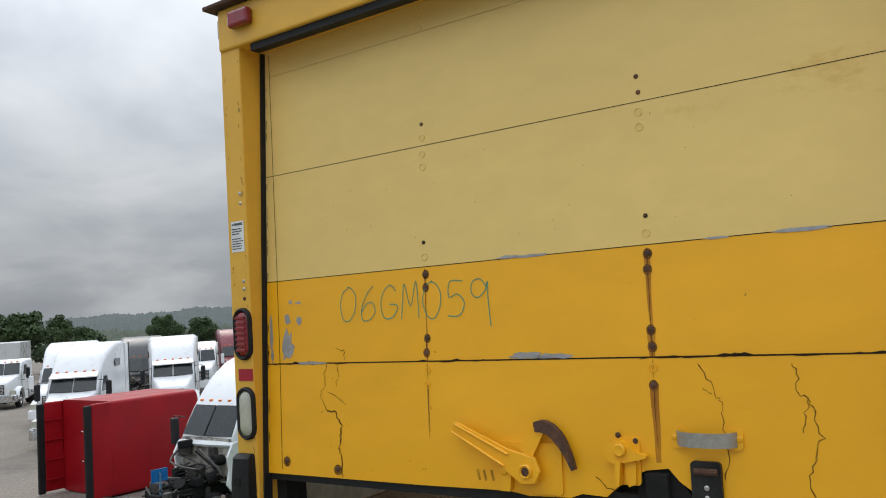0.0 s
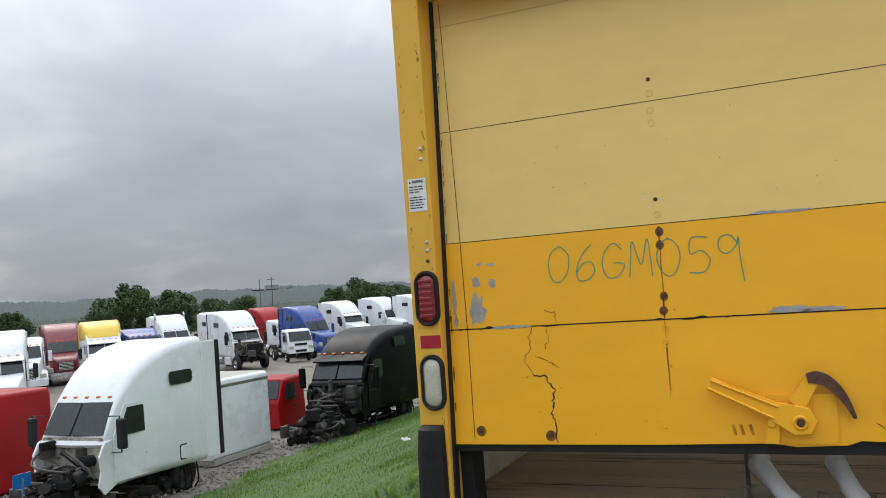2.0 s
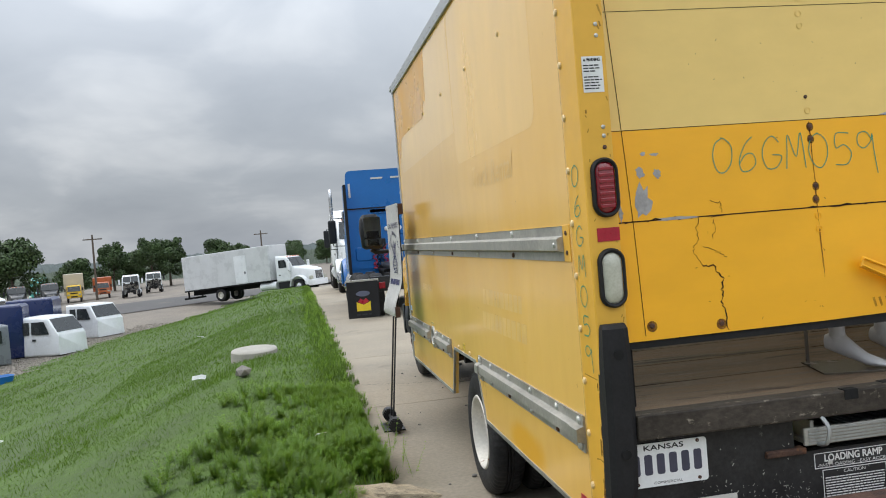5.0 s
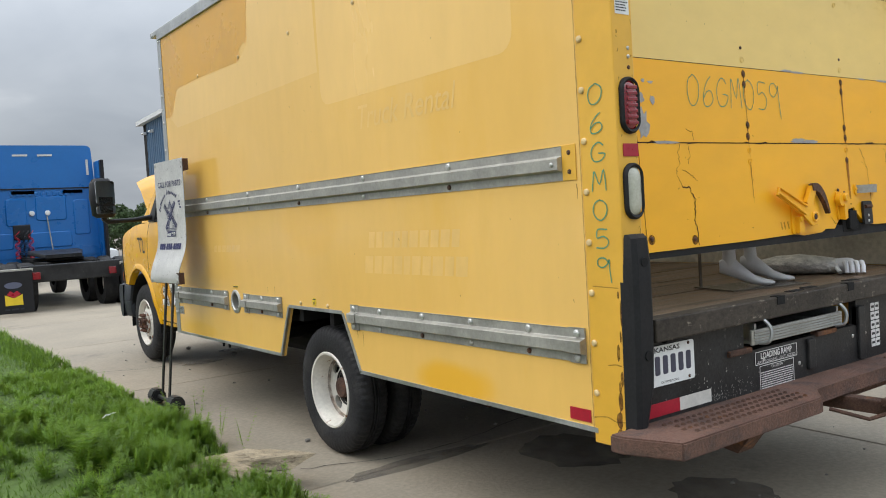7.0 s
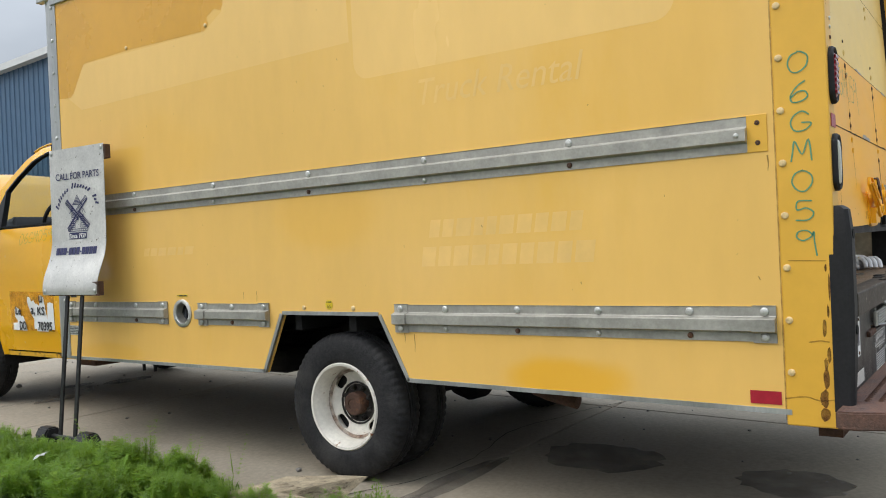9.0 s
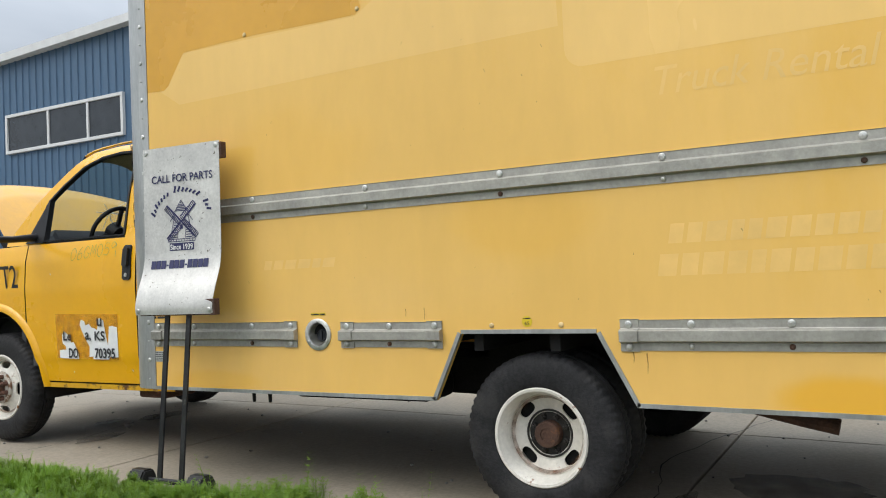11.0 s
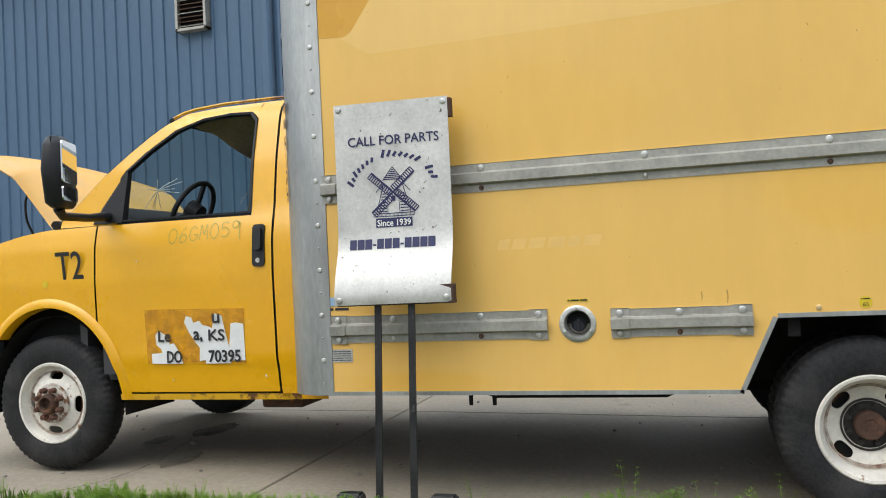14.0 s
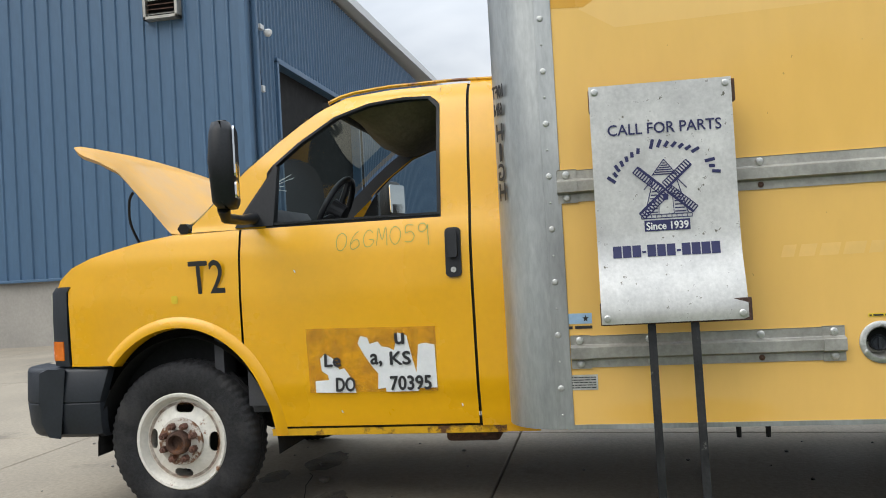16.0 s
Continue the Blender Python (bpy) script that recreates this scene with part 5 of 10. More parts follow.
            ribbon(bm, [(x + rnd.uniform(-0.0015, 0.0015), z, w * rnd.uniform(0.6, 1.2) * (0.35 + 0.65 * (z - z0) / (z1 - z0))) for z in lin(z1, z0, 12)], w, on_door, 0.0019)
        part("rust_run", bm, M["rust_core"], D, "dark narrow rust run")
    # cracks
    cracks = [
        [(0.454, 1.665), (0.437, 1.62), (0.443, 1.584), (0.418, 1.561), (0.422, 1.525), (0.454, 1.483), (0.497, 1.482), (0.501, 1.456), (0.529, 1.434), (0.515, 1.395), (0.522, 1.365), (0.509, 1.34), (0.521, 1.305), (0.527, 1.24)],
        [(0.505, 1.655), (0.515, 1.63), (0.50, 1.58)], [(0.454, 1.56), (0.485, 1.545), (0.52, 1.53), (0.55, 1.51)], [(0.505, 1.726), (0.543, 1.713), (0.546, 1.677)],
        [(1.911, 1.651), (1.932, 1.605), (1.948, 1.557), (1.971, 1.542), (1.970, 1.464), (1.977, 1.402), (1.962, 1.324)], [(1.915, 1.58), (1.94, 1.56)],
        [(2.167, 1.645), (2.172, 1.612), (2.173, 1.567), (2.196, 1.552), (2.205, 1.53), (2.213, 1.508), (2.217, 1.465), (2.227, 1.446), (2.203, 1.413), (2.207, 1.391), (2.183, 1.346), (2.191, 1.30), (2.225, 1.265)],
        [(2.196, 1.552), (2.186, 1.50), (2.178, 1.46)], [(1.57, 1.31), (1.60, 1.275), (1.66, 1.265), (1.70, 1.27)],
    ]
    for c in cracks:
        bm = B()
        pts = []
        for (a, b), (a1, b1) in zip(c, c[1:]):
            for k in range(4):
                t = k / 4
                pts.append((a + (a1 - a) * t + rnd.uniform(-0.007, 0.007), b + (b1 - b) * t + rnd.uniform(-0.005, 0.005), rnd.uniform(0.001, 0.003) if c is not cracks[0] else (rnd.uniform(0.002, 0.0075) if 1.28 < b < 1.50 else rnd.uniform(0.0008, 0.0024))))
        pts.append((*c[-1], 0.002))
        ribbon(bm, pts, 0.004, on_door, 0.0012)
        part("crack", bm, M["crack"], D, "jagged open crack in the door skin")
    bm = B()
    ribbon(bm, [(X0, 1.667), (X1, 1.667)], 0.0045, on_door, 0.001)
    for k in range(26):
        a = rnd.uniform(X0, X1)
        ribbon(bm, [(a, 1.664 + rnd.uniform(-0.003, 0.004), 0.002), (a + 0.03, 1.668 + rnd.uniform(-0.004, 0.006), rnd.uniform(0.002, 0.006)), (a + rnd.uniform(0.05, 0.12), 1.665, 0.002)], 0.004, on_door, 0.0013)
    ribbon(bm, [(X0, 2.4453), (X1, 2.4453)], 0.0022, on_door, 0.0008)
    ribbon(bm, [(X0, 2.003), (X1, 2.003)], 0.0025, on_door, 0.0008)
    part("section_joint", bm, M["crack"], D)
    # bare patches
    bm = B()
    for a, b, w, h in ((0.203, 1.737, 0.066, 0.112), (0.219, 1.846, 0.036, 0.034), (0.288, 1.837, 0.030, 0.034), (0.248, 1.914, 0.02, 0.018), (0.285, 1.909, 0.032, 0.012), (0.29, 1.668, 0.15, 0.012), (1.29, 1.680, 0.12, 0.026), (1.38, 1.676, 0.13, 0.016), (1.24, 2.008, 0.10, 0.010), (1.33, 2.005, 0.10, 0.010), (1.95, 2.003, 0.07, 0.008), (2.15, 2.004, 0.15, 0.012), (0.135, 1.80, 0.02, 0.12), (0.140, 1.70, 0.018, 0.05)):
        n = 15
        bm = B()
        prism(bm, [(a + w * 0.5 + w * 0.55 * math.cos(2 * math.pi * k / n) * rnd.uniform(0.55, 1.25), b + h * 0.55 * math.sin(2 * math.pi * k / n) * rnd.uniform(0.6, 1.3)) for k in range(n)], on_door, 0.0009, 0.0016)
        part("bare_patch", bm, M["bare"], D, "patch of bare grey primer")
    bm = B()
    for _ in range(26):
        a, b, r = rnd.uniform(0.4, 2.2), rnd.uniform(2.05, 2.42), rnd.uniform(0.0012, 0.004)
        ribbon(bm, [(a, b), (a + rnd.uniform(-2, 2) * r, b + rnd.uniform(-3, 3) * r)], r, on_door, 0.0012)
    for _ in range(18):
        a, b, r = rnd.uniform(0.4, 2.2), rnd.uniform(1.27, 1.95), rnd.uniform(0.002, 0.004)
        ribbon(bm, [(a, b), (a + rnd.uniform(-3, 3) * r, b + rnd.uniform(-3, 3) * r)], r, on_door, 0.0012)
    for a in (1.135, 1.16, 1.19):
        ribbon(bm, [(a, 1.305), (a + 0.008, 1.27)], 0.010, on_door, 0.0012)
    tagged(part("chip", bm, M["soot"], D), kind="stuff")
    # rusty corner bolts
    for x, z in ((0.228, 1.285), (0.50, 1.268)):
        bm = B()
        stud(bm, on_door(x, z, 0), 0.0105, 0.008, (0, -1, 0), 12)
        part("corner_bolt", bm, M["rust"], D)
        bm = B()
        prism(bm, [(x + 0.020 * math.cos(k * math.pi / 8), z - 0.003 + 0.020 * math.sin(k * math.pi / 8)) for k in range(16)], on_door, 0.0005, 0.001)
        part("rust_halo", bm, M["soot"], D)
    # rusty dirt along the door's edge
    bm = B()
    for k in range(22):
        z = rnd.uniform(1.26, 2.9)
        ribbon(bm, [(X0 + 0.006, z, rnd.uniform(0.004, 0.010)), (X0 + 0.006, z - rnd.uniform(0.01, 0.05), 0.003)], 0.005, on_door, 0.0011)
    tagged(part("grime", bm, M["rust_core"], D, "rusty dirt along the edges"), kind="stuff")
    part("marker_scrawl", scrawl("06GM059", 0.530, 1.825, 0.084, 0.128, 0.0155, on_door, 0.0042, slope=-0.0015), M["marker"], D, "green marker stock number")
    # long lever latch
    L = new("lever_latch")
    L.parent = D
    L.matrix_basis = Matrix.Translation((-0.018, 0, 0.003))
    y0 = lambda z, d: door_y(z) - d
    bm = B()
    prism(bm, rrect(1.235, 1.475, 1.24, 1.40, 0.015), on_door, 0.0, 0.008)
    part("latch_plate", bm, M["door"], L)
    bm = B()
    a0, b0, a1, b1 = 1.09, 1.445, 1.365, 1.315
    dx, dz = a1 - a0, b1 - b0
    l = math.hypot(dx, dz)
    nx, nz = -dz / l, dx / l
    pts = [(a0 - nx * 0.022, b0 - nz * 0.022), (a0 + dx * 0.7 - nx * 0.026, b0 + dz * 0.7 - nz * 0.026), (a1 - 0.02, b1 - 0.042), (a1 + 0.03, b1 - 0.038), (a1 + 0.05, b1), (a1 + 0.03, b1 + 0.045), (a0 + dx * 0.7 + nx * 0.026, b0 + dz * 0.7 + nz * 0.026), (a0 + nx * 0.022, b0 + nz * 0.022)]
    prism(bm, pts, on_door, 0.03, 0.045)
    for s in (-1, 1):
        q = [(a0 + s * nx * 0.018, b0 + s * nz * 0.018), (a0 + dx * 0.75 + s * nx * 0.024, b0 + dz * 0.75 + s * nz * 0.024), (a0 + dx * 0.75 + s * nx * 0.016, b0 + dz * 0.75 + s * nz * 0.016), (a0 + s * nx * 0.010, b0 + s * nz * 0.010)]
        prism(bm, q, on_door, 0.045, 0.055)
    bmesh.ops.bevel(bm, geom=list(bm.edges), offset=0.003, segments=1, affect="EDGES")
    part("lever", bm, M["door"], L, "yellow painted lever handle")
    bm = B()
    lathe(bm, [(0.024, 0.02), (0.024, 0.050), (0.019, 0.054), (0.016, 0.050), (0.001, 0.050)], on_door(a1, b1, 0), (0, -1, 0), 24)
    part("pivot", bm, M["door"], L, smooth=40)
    bm = B()
    lathe(bm, [(0.0135, 0.048), (0.013, 0.0525), (0.001, 0.0525)], on_door(a1, b1, 0), (0, -1, 0), 18)
    part("pivot_nut", bm, M["rust"], L)
    bm = B()
    hook = smooth_curve([(1.395, 1.452), (1.42, 1.455), (1.45, 1.445), (1.48, 1.415), (1.505, 1.375), (1.525, 1.325)], 5)
    ribbon_w = [0.03, 0.038, 0.036, 0.032, 0.022, 0.010]
    n = len(hook)
    lo, hi = [], []
    for i, p in enumerate(hook):
        q = hook[min(i + 1, n - 1)] - hook[max(i - 1, 0)]
        q.normalize()
        w = interp(i / (n - 1) * 5, list(enumerate(ribbon_w)))
        lo.append((p.x - q.y * w / 2, p.y + q.x * w / 2))
        hi.append((p.x + q.y * w / 2, p.y - q.x * w / 2))
    prism(bm, lo + list(reversed(hi)), on_door, 0.012, 0.035)
    stem = B()
    prism(stem, [(1.335, 1.385), (1.375, 1.345), (1.425, 1.435), (1.395, 1.465)], on_door, 0.010, 0.030)
    part("hook_stem", stem, M["door"], L)
    part("hook", bm, M["rust"], L, "worn hook with paint flaking off")
    bm = B()
    prism(bm, [(1.255, 1.245), (1.295, 1.245), (1.30, 1.30), (1.285, 1.325), (1.262, 1.32)], on_door, 0.008, 0.03)
    stud(bm, on_door(1.277, 1.31, 0.03), 0.016, 0.008, (0, -1, 0))
    part("latch_finger", bm, M["door"], L)
    # lock in the middle
    K = new("lock")
    K.parent = D
    K.matrix_basis = Matrix.Translation((-0.018, 0, 0.006))
    bm = B()
    prism(bm, rrect(1.645, 1.735, 1.285, 1.425, 0.012), on_door, 0.0, 0.006)
    part("lock_plate", bm, M["door"], K)
    bm = B()
    prism(bm, smooth_outline([(1.63, 1.385), (1.66, 1.415), (1.70, 1.412), (1.73, 1.385), (1.76, 1.378), (1.755, 1.368), (1.70, 1.355), (1.65, 1.352)]), on_door, 0.006, 0.03)
    prism(bm, [(1.665, 1.36), (1.683, 1.36), (1.676, 1.285), (1.662, 1.285)], on_door, 0.006, 0.035)
    lathe(bm, [(0.020, 0.006), (0.020, 0.04), (0.016, 0.044), (0.001, 0.042)], on_door(1.683, 1.392, 0), (0, -1, 0), 18)
    prism(bm, [(1.69, 1.355), (1.725, 1.355), (1.722, 1.29), (1.70, 1.282), (1.69, 1.30)], on_door, 0.006, 0.018)
    part("lock_bolt", bm, M["door"], K, "yellow painted lock mechanism")
    for x, z in ((1.735, 1.43), (1.68, 1.445)):
        bm = B()
        stud(bm, on_door(x - 0.012, z - 0.015, 0.004), 0.009, 0.006, (0, -1, 0))
        part("screw", bm, M["rust"], K)
    # grab handle
    H = new("grab_handle")
    H.parent = D
    H.matrix_basis = Matrix.Translation((-0.014, 0, 0))
    for x in (1.828, 1.985):
        bm = B()
        prism(bm, rrect(x, x + 0.050, 1.405, 1.464, 0.018), on_door, 0.0, 0.006)
        stud(bm, on_door(x + (0.012 if x < 1.9 else 0.04), 1.437, 0.006), 0.009, 0.005, (0, -1, 0))
        part("handle_foot", bm, M["door"], H)
    bm = B()
    sec = [(1.845, 0.004), (1.862, 0.03), (1.90, 0.045), (1.97, 0.045), (2.005, 0.03), (2.02, 0.004)]
    rings(bm, [[Vector((a, door_y(1.435) - d + o, z)) for z, o in ((1.415, 0.0), (1.456, 0.0), (1.456, 0.006), (1.415, 0.006))] for a, d in sec])
    part("grip", bm, M["galv"], H, "bare grey steel grip", smooth=50)
    # black plate under the grip
    bm = B()
    prism(bm, rrect(1.869, 1.956, 1.255, 1.373, 0.012), on_door, 0.002, 0.014)
    P = part("latch_cover", bm, M["black_steel"], D, "black latch cover plate")
    bm = B()
    cyl(bm, on_door(1.880, 1.345, 0.016), on_door(1.946, 1.345, 0.016), 0.010, 0.010, 10)
    part("roller", bm, M["rust"], P)
    for z in (1.30, 1.272):
        bm = B()
        stud(bm, on_door(1.913, z, 0.014), 0.008, 0.004, (0, -1, 0), 8)
        part("screw", bm, M["zinc"], P)
    # dark broken pocket
    bm = B()
    prism(bm, [(1.70, 1.225), (1.88, 1.225), (1.86, 1.27), (1.82, 1.32), (1.80, 1.352), (1.745, 1.34), (1.70, 1.335), (1.695, 1.30)], on_door, -0.034, -0.010)
    box(bm, 1.73, 1.80, door_y(1.28) - 0.012, door_y(1.28) + 0.02, 1.24, 1.33, 0.004)
    part("broken_pocket", bm, M["dark"], D)
    # lamps in the left and right posts
    for s in (0, 1):
        cx = 0.068 if s == 0 else BW - 0.068
        for zc, mt, nm in ((1.797, "red_lens", "tail_lamp"), (1.476, "clear_lens", "reverse_lamp")):
            w, h = 0.100, 0.212
            bm = B()
            o = rrect(cx - w / 2, cx + w / 2, zc - h / 2, zc + h / 2, w / 2 - 0.001, 8)
            i_ = rrect(cx - w / 2 + 0.014, cx + w / 2 - 0.014, zc - h / 2 + 0.016, zc + h / 2 - 0.016, w / 2 - 0.016, 8)
            rings(bm, [[on_rear(a, b, 0.0) for a, b in o], [on_rear(a, b, 0.012) for a, b in o], [on_rear(a * 0.88 + cx * 0.12, b * 0.94 + zc * 0.06, 0.02) for a, b in o], [on_rear(a, b, 0.014) for a, b in i_]], caps=False)
            g = part(nm, bm, M["rubber"], T, "oval lamp in a black rubber grommet", smooth=40)
            bm = B()
            rings(bm, [[on_rear(a, b, 0.010) for a, b in i_], [on_rear(cx + (a - cx) * 0.75, zc + (b - zc) * 0.85, 0.020) for a, b in i_], [on_rear(cx + (a - cx) * 0.3, zc + (b - zc) * 0.5, 0.023) for a, b in i_]])
            part("lens", bm, M[mt], g, "ribbed red lens" if mt == "red_lens" else "cloudy clear lens", smooth=50)
            if mt == "red_lens":
                for r in range(-3, 4):
                    bm = B()
                    box(bm, cx - 0.028, cx + 0.028, -0.025, -0.018, zc + r * 0.022 - 0.007, zc + r * 0.022 + 0.007, 0.003)
                    part("lens_rib", bm, M[mt], g)
        bm = B()
        prism(bm, [(cx - 0.042, 1.607), (cx + 0.042, 1.607), (cx + 0.042, 1.655), (cx - 0.042, 1.655)], on_rear, 0.0012, 0.003)
        part("reflective_patch", bm, M["red_tape"], T, "red reflective patch")
        for z in (2.335, 2.375, 2.012, 1.98, 1.94):
            bm = B()
            stud(bm, (cx + 0.012, 0, z), 0.008, 0.005, (0, -1, 0), 8)
            part("screw", bm, M["rust"] if z < 1.95 else M["zinc"], T)
    bm = B()
    rnd2 = random.Random(9)
    for _ in range(46):
        x, z = rnd2.choice((0.098, 0.104, 0.092, 0.02)), rnd2.uniform(1.0, 2.95)
        ribbon(bm, [(x, z), (x + rnd2.uniform(-0.006, 0.006), z + rnd2.uniform(0.006, 0.02))], rnd2.uniform(0.003, 0.007), on_rear, 0.0015)
    tagged(part("paint_chip", bm, M["soot"], T), kind="stuff")
    # warning sticker
    bm = B()
    prism(bm, [(0.018, 2.135), (0.095, 2.135), (0.095, 2.262), (0.018, 2.262)], on_rear, 0.0012, 0.002)
    S = part("warning_sticker", bm, M["sticker"], T, "white warning sticker with black print")
    rear_text = lambda a, b, d: Matrix.Translation((a, -d, b)) @ Matrix(((1, 0, 0, 0), (0, 0, -1, 0), (0, 1, 0, 0), (0, 0, 0, 1)))
    lettering("print", "WARNING", rear_text(0.061, 2.250, 0.0026), M["ink"], S, width=0.05, height=0.011, bold=0.0006)
    bm = B()
    prism(bm, [(0.023, 2.245), (0.033, 2.245), (0.028, 2.255)], on_rear, 0.0022, 0.0026)
    for k in range(9):
        if k != 3:
            bars(bm, 0.023, 0.09 - rnd.uniform(0, 0.02), 2.228 - k * 0.0102, 0.0042, on_rear, rnd, lift=0.0022)
    tagged(part("print", bm, M["ink"], S), kind="stuff")
    # number plate (its number as bars), on the apron
    ap = lambda a, b, d: Vector((a, -0.006 - d, b))
    apron_text = lambda a, b, d: Matrix.Translation((a, -0.006 - d, b)) @ Matrix(((1, 0, 0, 0), (0, 0, -1, 0), (0, 1, 0, 0), (0, 0, 0, 1)))
    bm = B()
    prism(bm, rrect(0.065, 0.370, 0.722, 0.878, 0.012), ap, 0.006, 0.009)
    P = part("number_plate", bm, M["sticker"], T, "white licence plate with dark characters")
    lettering("print", "KANSAS", apron_text(0.205, 0.862, 0.0098), M["ink"], P, width=0.15, height=0.018, bold=0.0008)
    lettering("print", "COMMERCIAL", apron_text(0.215, 0.735, 0.0098), M["ink"], P, width=0.11, height=0.009)
    bm = B()
    for k in range(6):
        a = 0.082 + k * 0.047
        prism(bm, rrect(a, a + 0.030, 0.765, 0.838, 0.008, 3), ap, 0.0092, 0.0100)
    tagged(part("print", bm, surface("plate_print", (0.045, 0.045, 0.07), 0.5, vary=0.2), P), kind="stuff")
    for x in (0.10, 0.335):
        for z in (0.868, 0.735):
            bm = B()
            stud(bm, ap(x, z, 0.009), 0.007, 0.004, (0, -1, 0), 8)
            part("screw", bm, M["rust"], P)
    bm = B()
    cyl(bm, (0.18, -0.02, 0.905), (0.28, -0.02, 0.905), 0.020, 0.020, 14)
    part("plate_lamp", bm, M["rubber"], T)
    for a0, a1, mt in ((0.055, 0.275, "red_tape"), (0.276, 0.478, "white_tape"), (1.98, 2.18, "white_tape"), (2.181, 2.36, "red_tape")):
        bm = B()
        prism(bm, [(a0, 0.605), (a1, 0.605), (a1, 0.657), (a0, 0.657)], ap, 0.0012, 0.003)
        part("reflective_tape", bm, M[mt], T)
    bm = B()
    prism(bm, [(0.795, 0.700), (1.12, 0.700), (1.12, 0.758), (0.795, 0.758)], ap, 0.0012, 0.0022)
    S = part("ramp_sticker", bm, M["ink"], T, "black ramp sticker with white print")
    bm = B()
    for a0, a1, b0, b1 in ((0.795, 1.12, 0.700, 0.758), (0.825, 1.09, 0.585, 0.694)):
        for q in ([(a0, b0), (a1, b0), (a1, b0 + 0.003), (a0, b0 + 0.003)], [(a0, b1 - 0.003), (a1, b1 - 0.003), (a1, b1), (a0, b1)], [(a0, b0), (a0 + 0.003, b0), (a0 + 0.003, b1), (a0, b1)], [(a1 - 0.003, b0), (a1, b0), (a1, b1), (a1 - 0.003, b1)]):
            prism(bm, q, ap, 0.0024, 0.003)
    for k in range(8):
        bars(bm, 0.835, 1.08, 0.592 + k * 0.0098, 0.004, ap, rnd, lift=0.0024)
    tagged(part("print", bm, M["white_ink"], S), kind="stuff")
    lettering("print", "LOADING RAMP", apron_text(0.957, 0.737, 0.003), M["white_ink"], S, width=0.24, height=0.026, bold=0.001)
    lettering("print", "-EASY LOADING  -EASY ACCESS", apron_text(0.957, 0.711, 0.003), M["white_ink"], S, width=0.30, height=0.012)
    lettering("print", "CAUTION", apron_text(0.957, 0.681, 0.003), M["white_ink"], S, width=0.09, height=0.012)
    bm = B()
    for i in range(2):
        for k in range(5):
            prism(bm, rrect(1.80 + i * 0.045, 1.84 + i * 0.045, 0.64 + k * 0.045, 0.68 + k * 0.045, 0.004, 2), ap, 0.0012, 0.002)
    S = part("pictogram_sticker", bm, M["white_ink"], T, "sticker with rows of small white pictograms")
    bm = B()
    for i in range(2):
        for k in range(5):
            bars(bm, 1.806 + i * 0.045, 1.834 + i * 0.045, 0.655 + k * 0.045, 0.012, ap, rnd, lift=0.0024)
    tagged(part("print", bm, M["ink"], S), kind="stuff")


def smooth_outline(pts, n=4):
    P = [Vector(p) for p in pts]
    k = len(P)
    out = []
    for i in range(k):
        a, b, c, d = P[i - 1], P[i], P[(i + 1) % k], P[(i + 2) % k]
        for j in range(n):
            t = j / n
            q = 0.5 * ((2 * b) + (c - a) * t + (2 * a - 5 * b + 4 * c - d) * t * t + (3 * b - a - 3 * c + d) * t ** 3)
            out.append((q.x, q.y))
    return out


# ---- cab ----
CX = BW / 2


def cab_w(u, z):
    """How far the cab's skin stands in from the box's side."""
    w = interp(z, [(0.45, 0.315), (0.55, 0.29), (0.68, 0.275), (0.70, 0.262), (0.9, 0.258), (1.2, 0.250), (1.40, 0.262), (1.50, 0.285), (1.56, 0.305), (1.85, 0.355), (2.10, 0.425), (2.18, 0.47), (2.24, 0.56)])
    if u > 7.25:
        w += 0.05 * ((u - 7.25) / 0.4) ** 3
    return w


ARCH = [(6.44, 0.46)] + [(6.945 - 0.50 * math.cos(radians(a)), 0.47 + 0.59 * math.sin(radians(a))) for a in range(6, 175, 7)] + [(7.45, 0.50)]


def arch_z(u):
    return interp(u, ARCH)


def skin(bm, us, lo, hi, nz, side, thick=0.0):
    def put(u, t):
        z = lo(u) + (hi(u) - lo(u)) * t
        w = cab_w(u, z) + thick
        return Vector((w if side == 0 else BW - w, u, z))
    return grid(bm, us, lin(0, 1, nz), put)


ROOF = [(5.18, 2.215), (5.5, 2.235), (5.85, 2.232), (6.05, 2.205), (6.17, 2.15), (6.28, 2.08), (6.41, 1.985), (6.60, 1.83), (6.81, 1.63), (6.90, 1.555)]
WTOP = [(5.56, 2.10), (5.60, 2.145), (5.75, 2.152), (5.93, 2.135), (6.11, 2.075), (6.295, 1.955), (6.43, 1.85), (6.47, 1.80)]
FTOP = [(6.5, 1.530), (6.6, 1.530), (6.99, 1.520), (7.15, 1.498), (7.3, 1.464), (7.42, 1.432), (7.54, 1.385), (7.62, 1.325), (7.65, 1.27)]


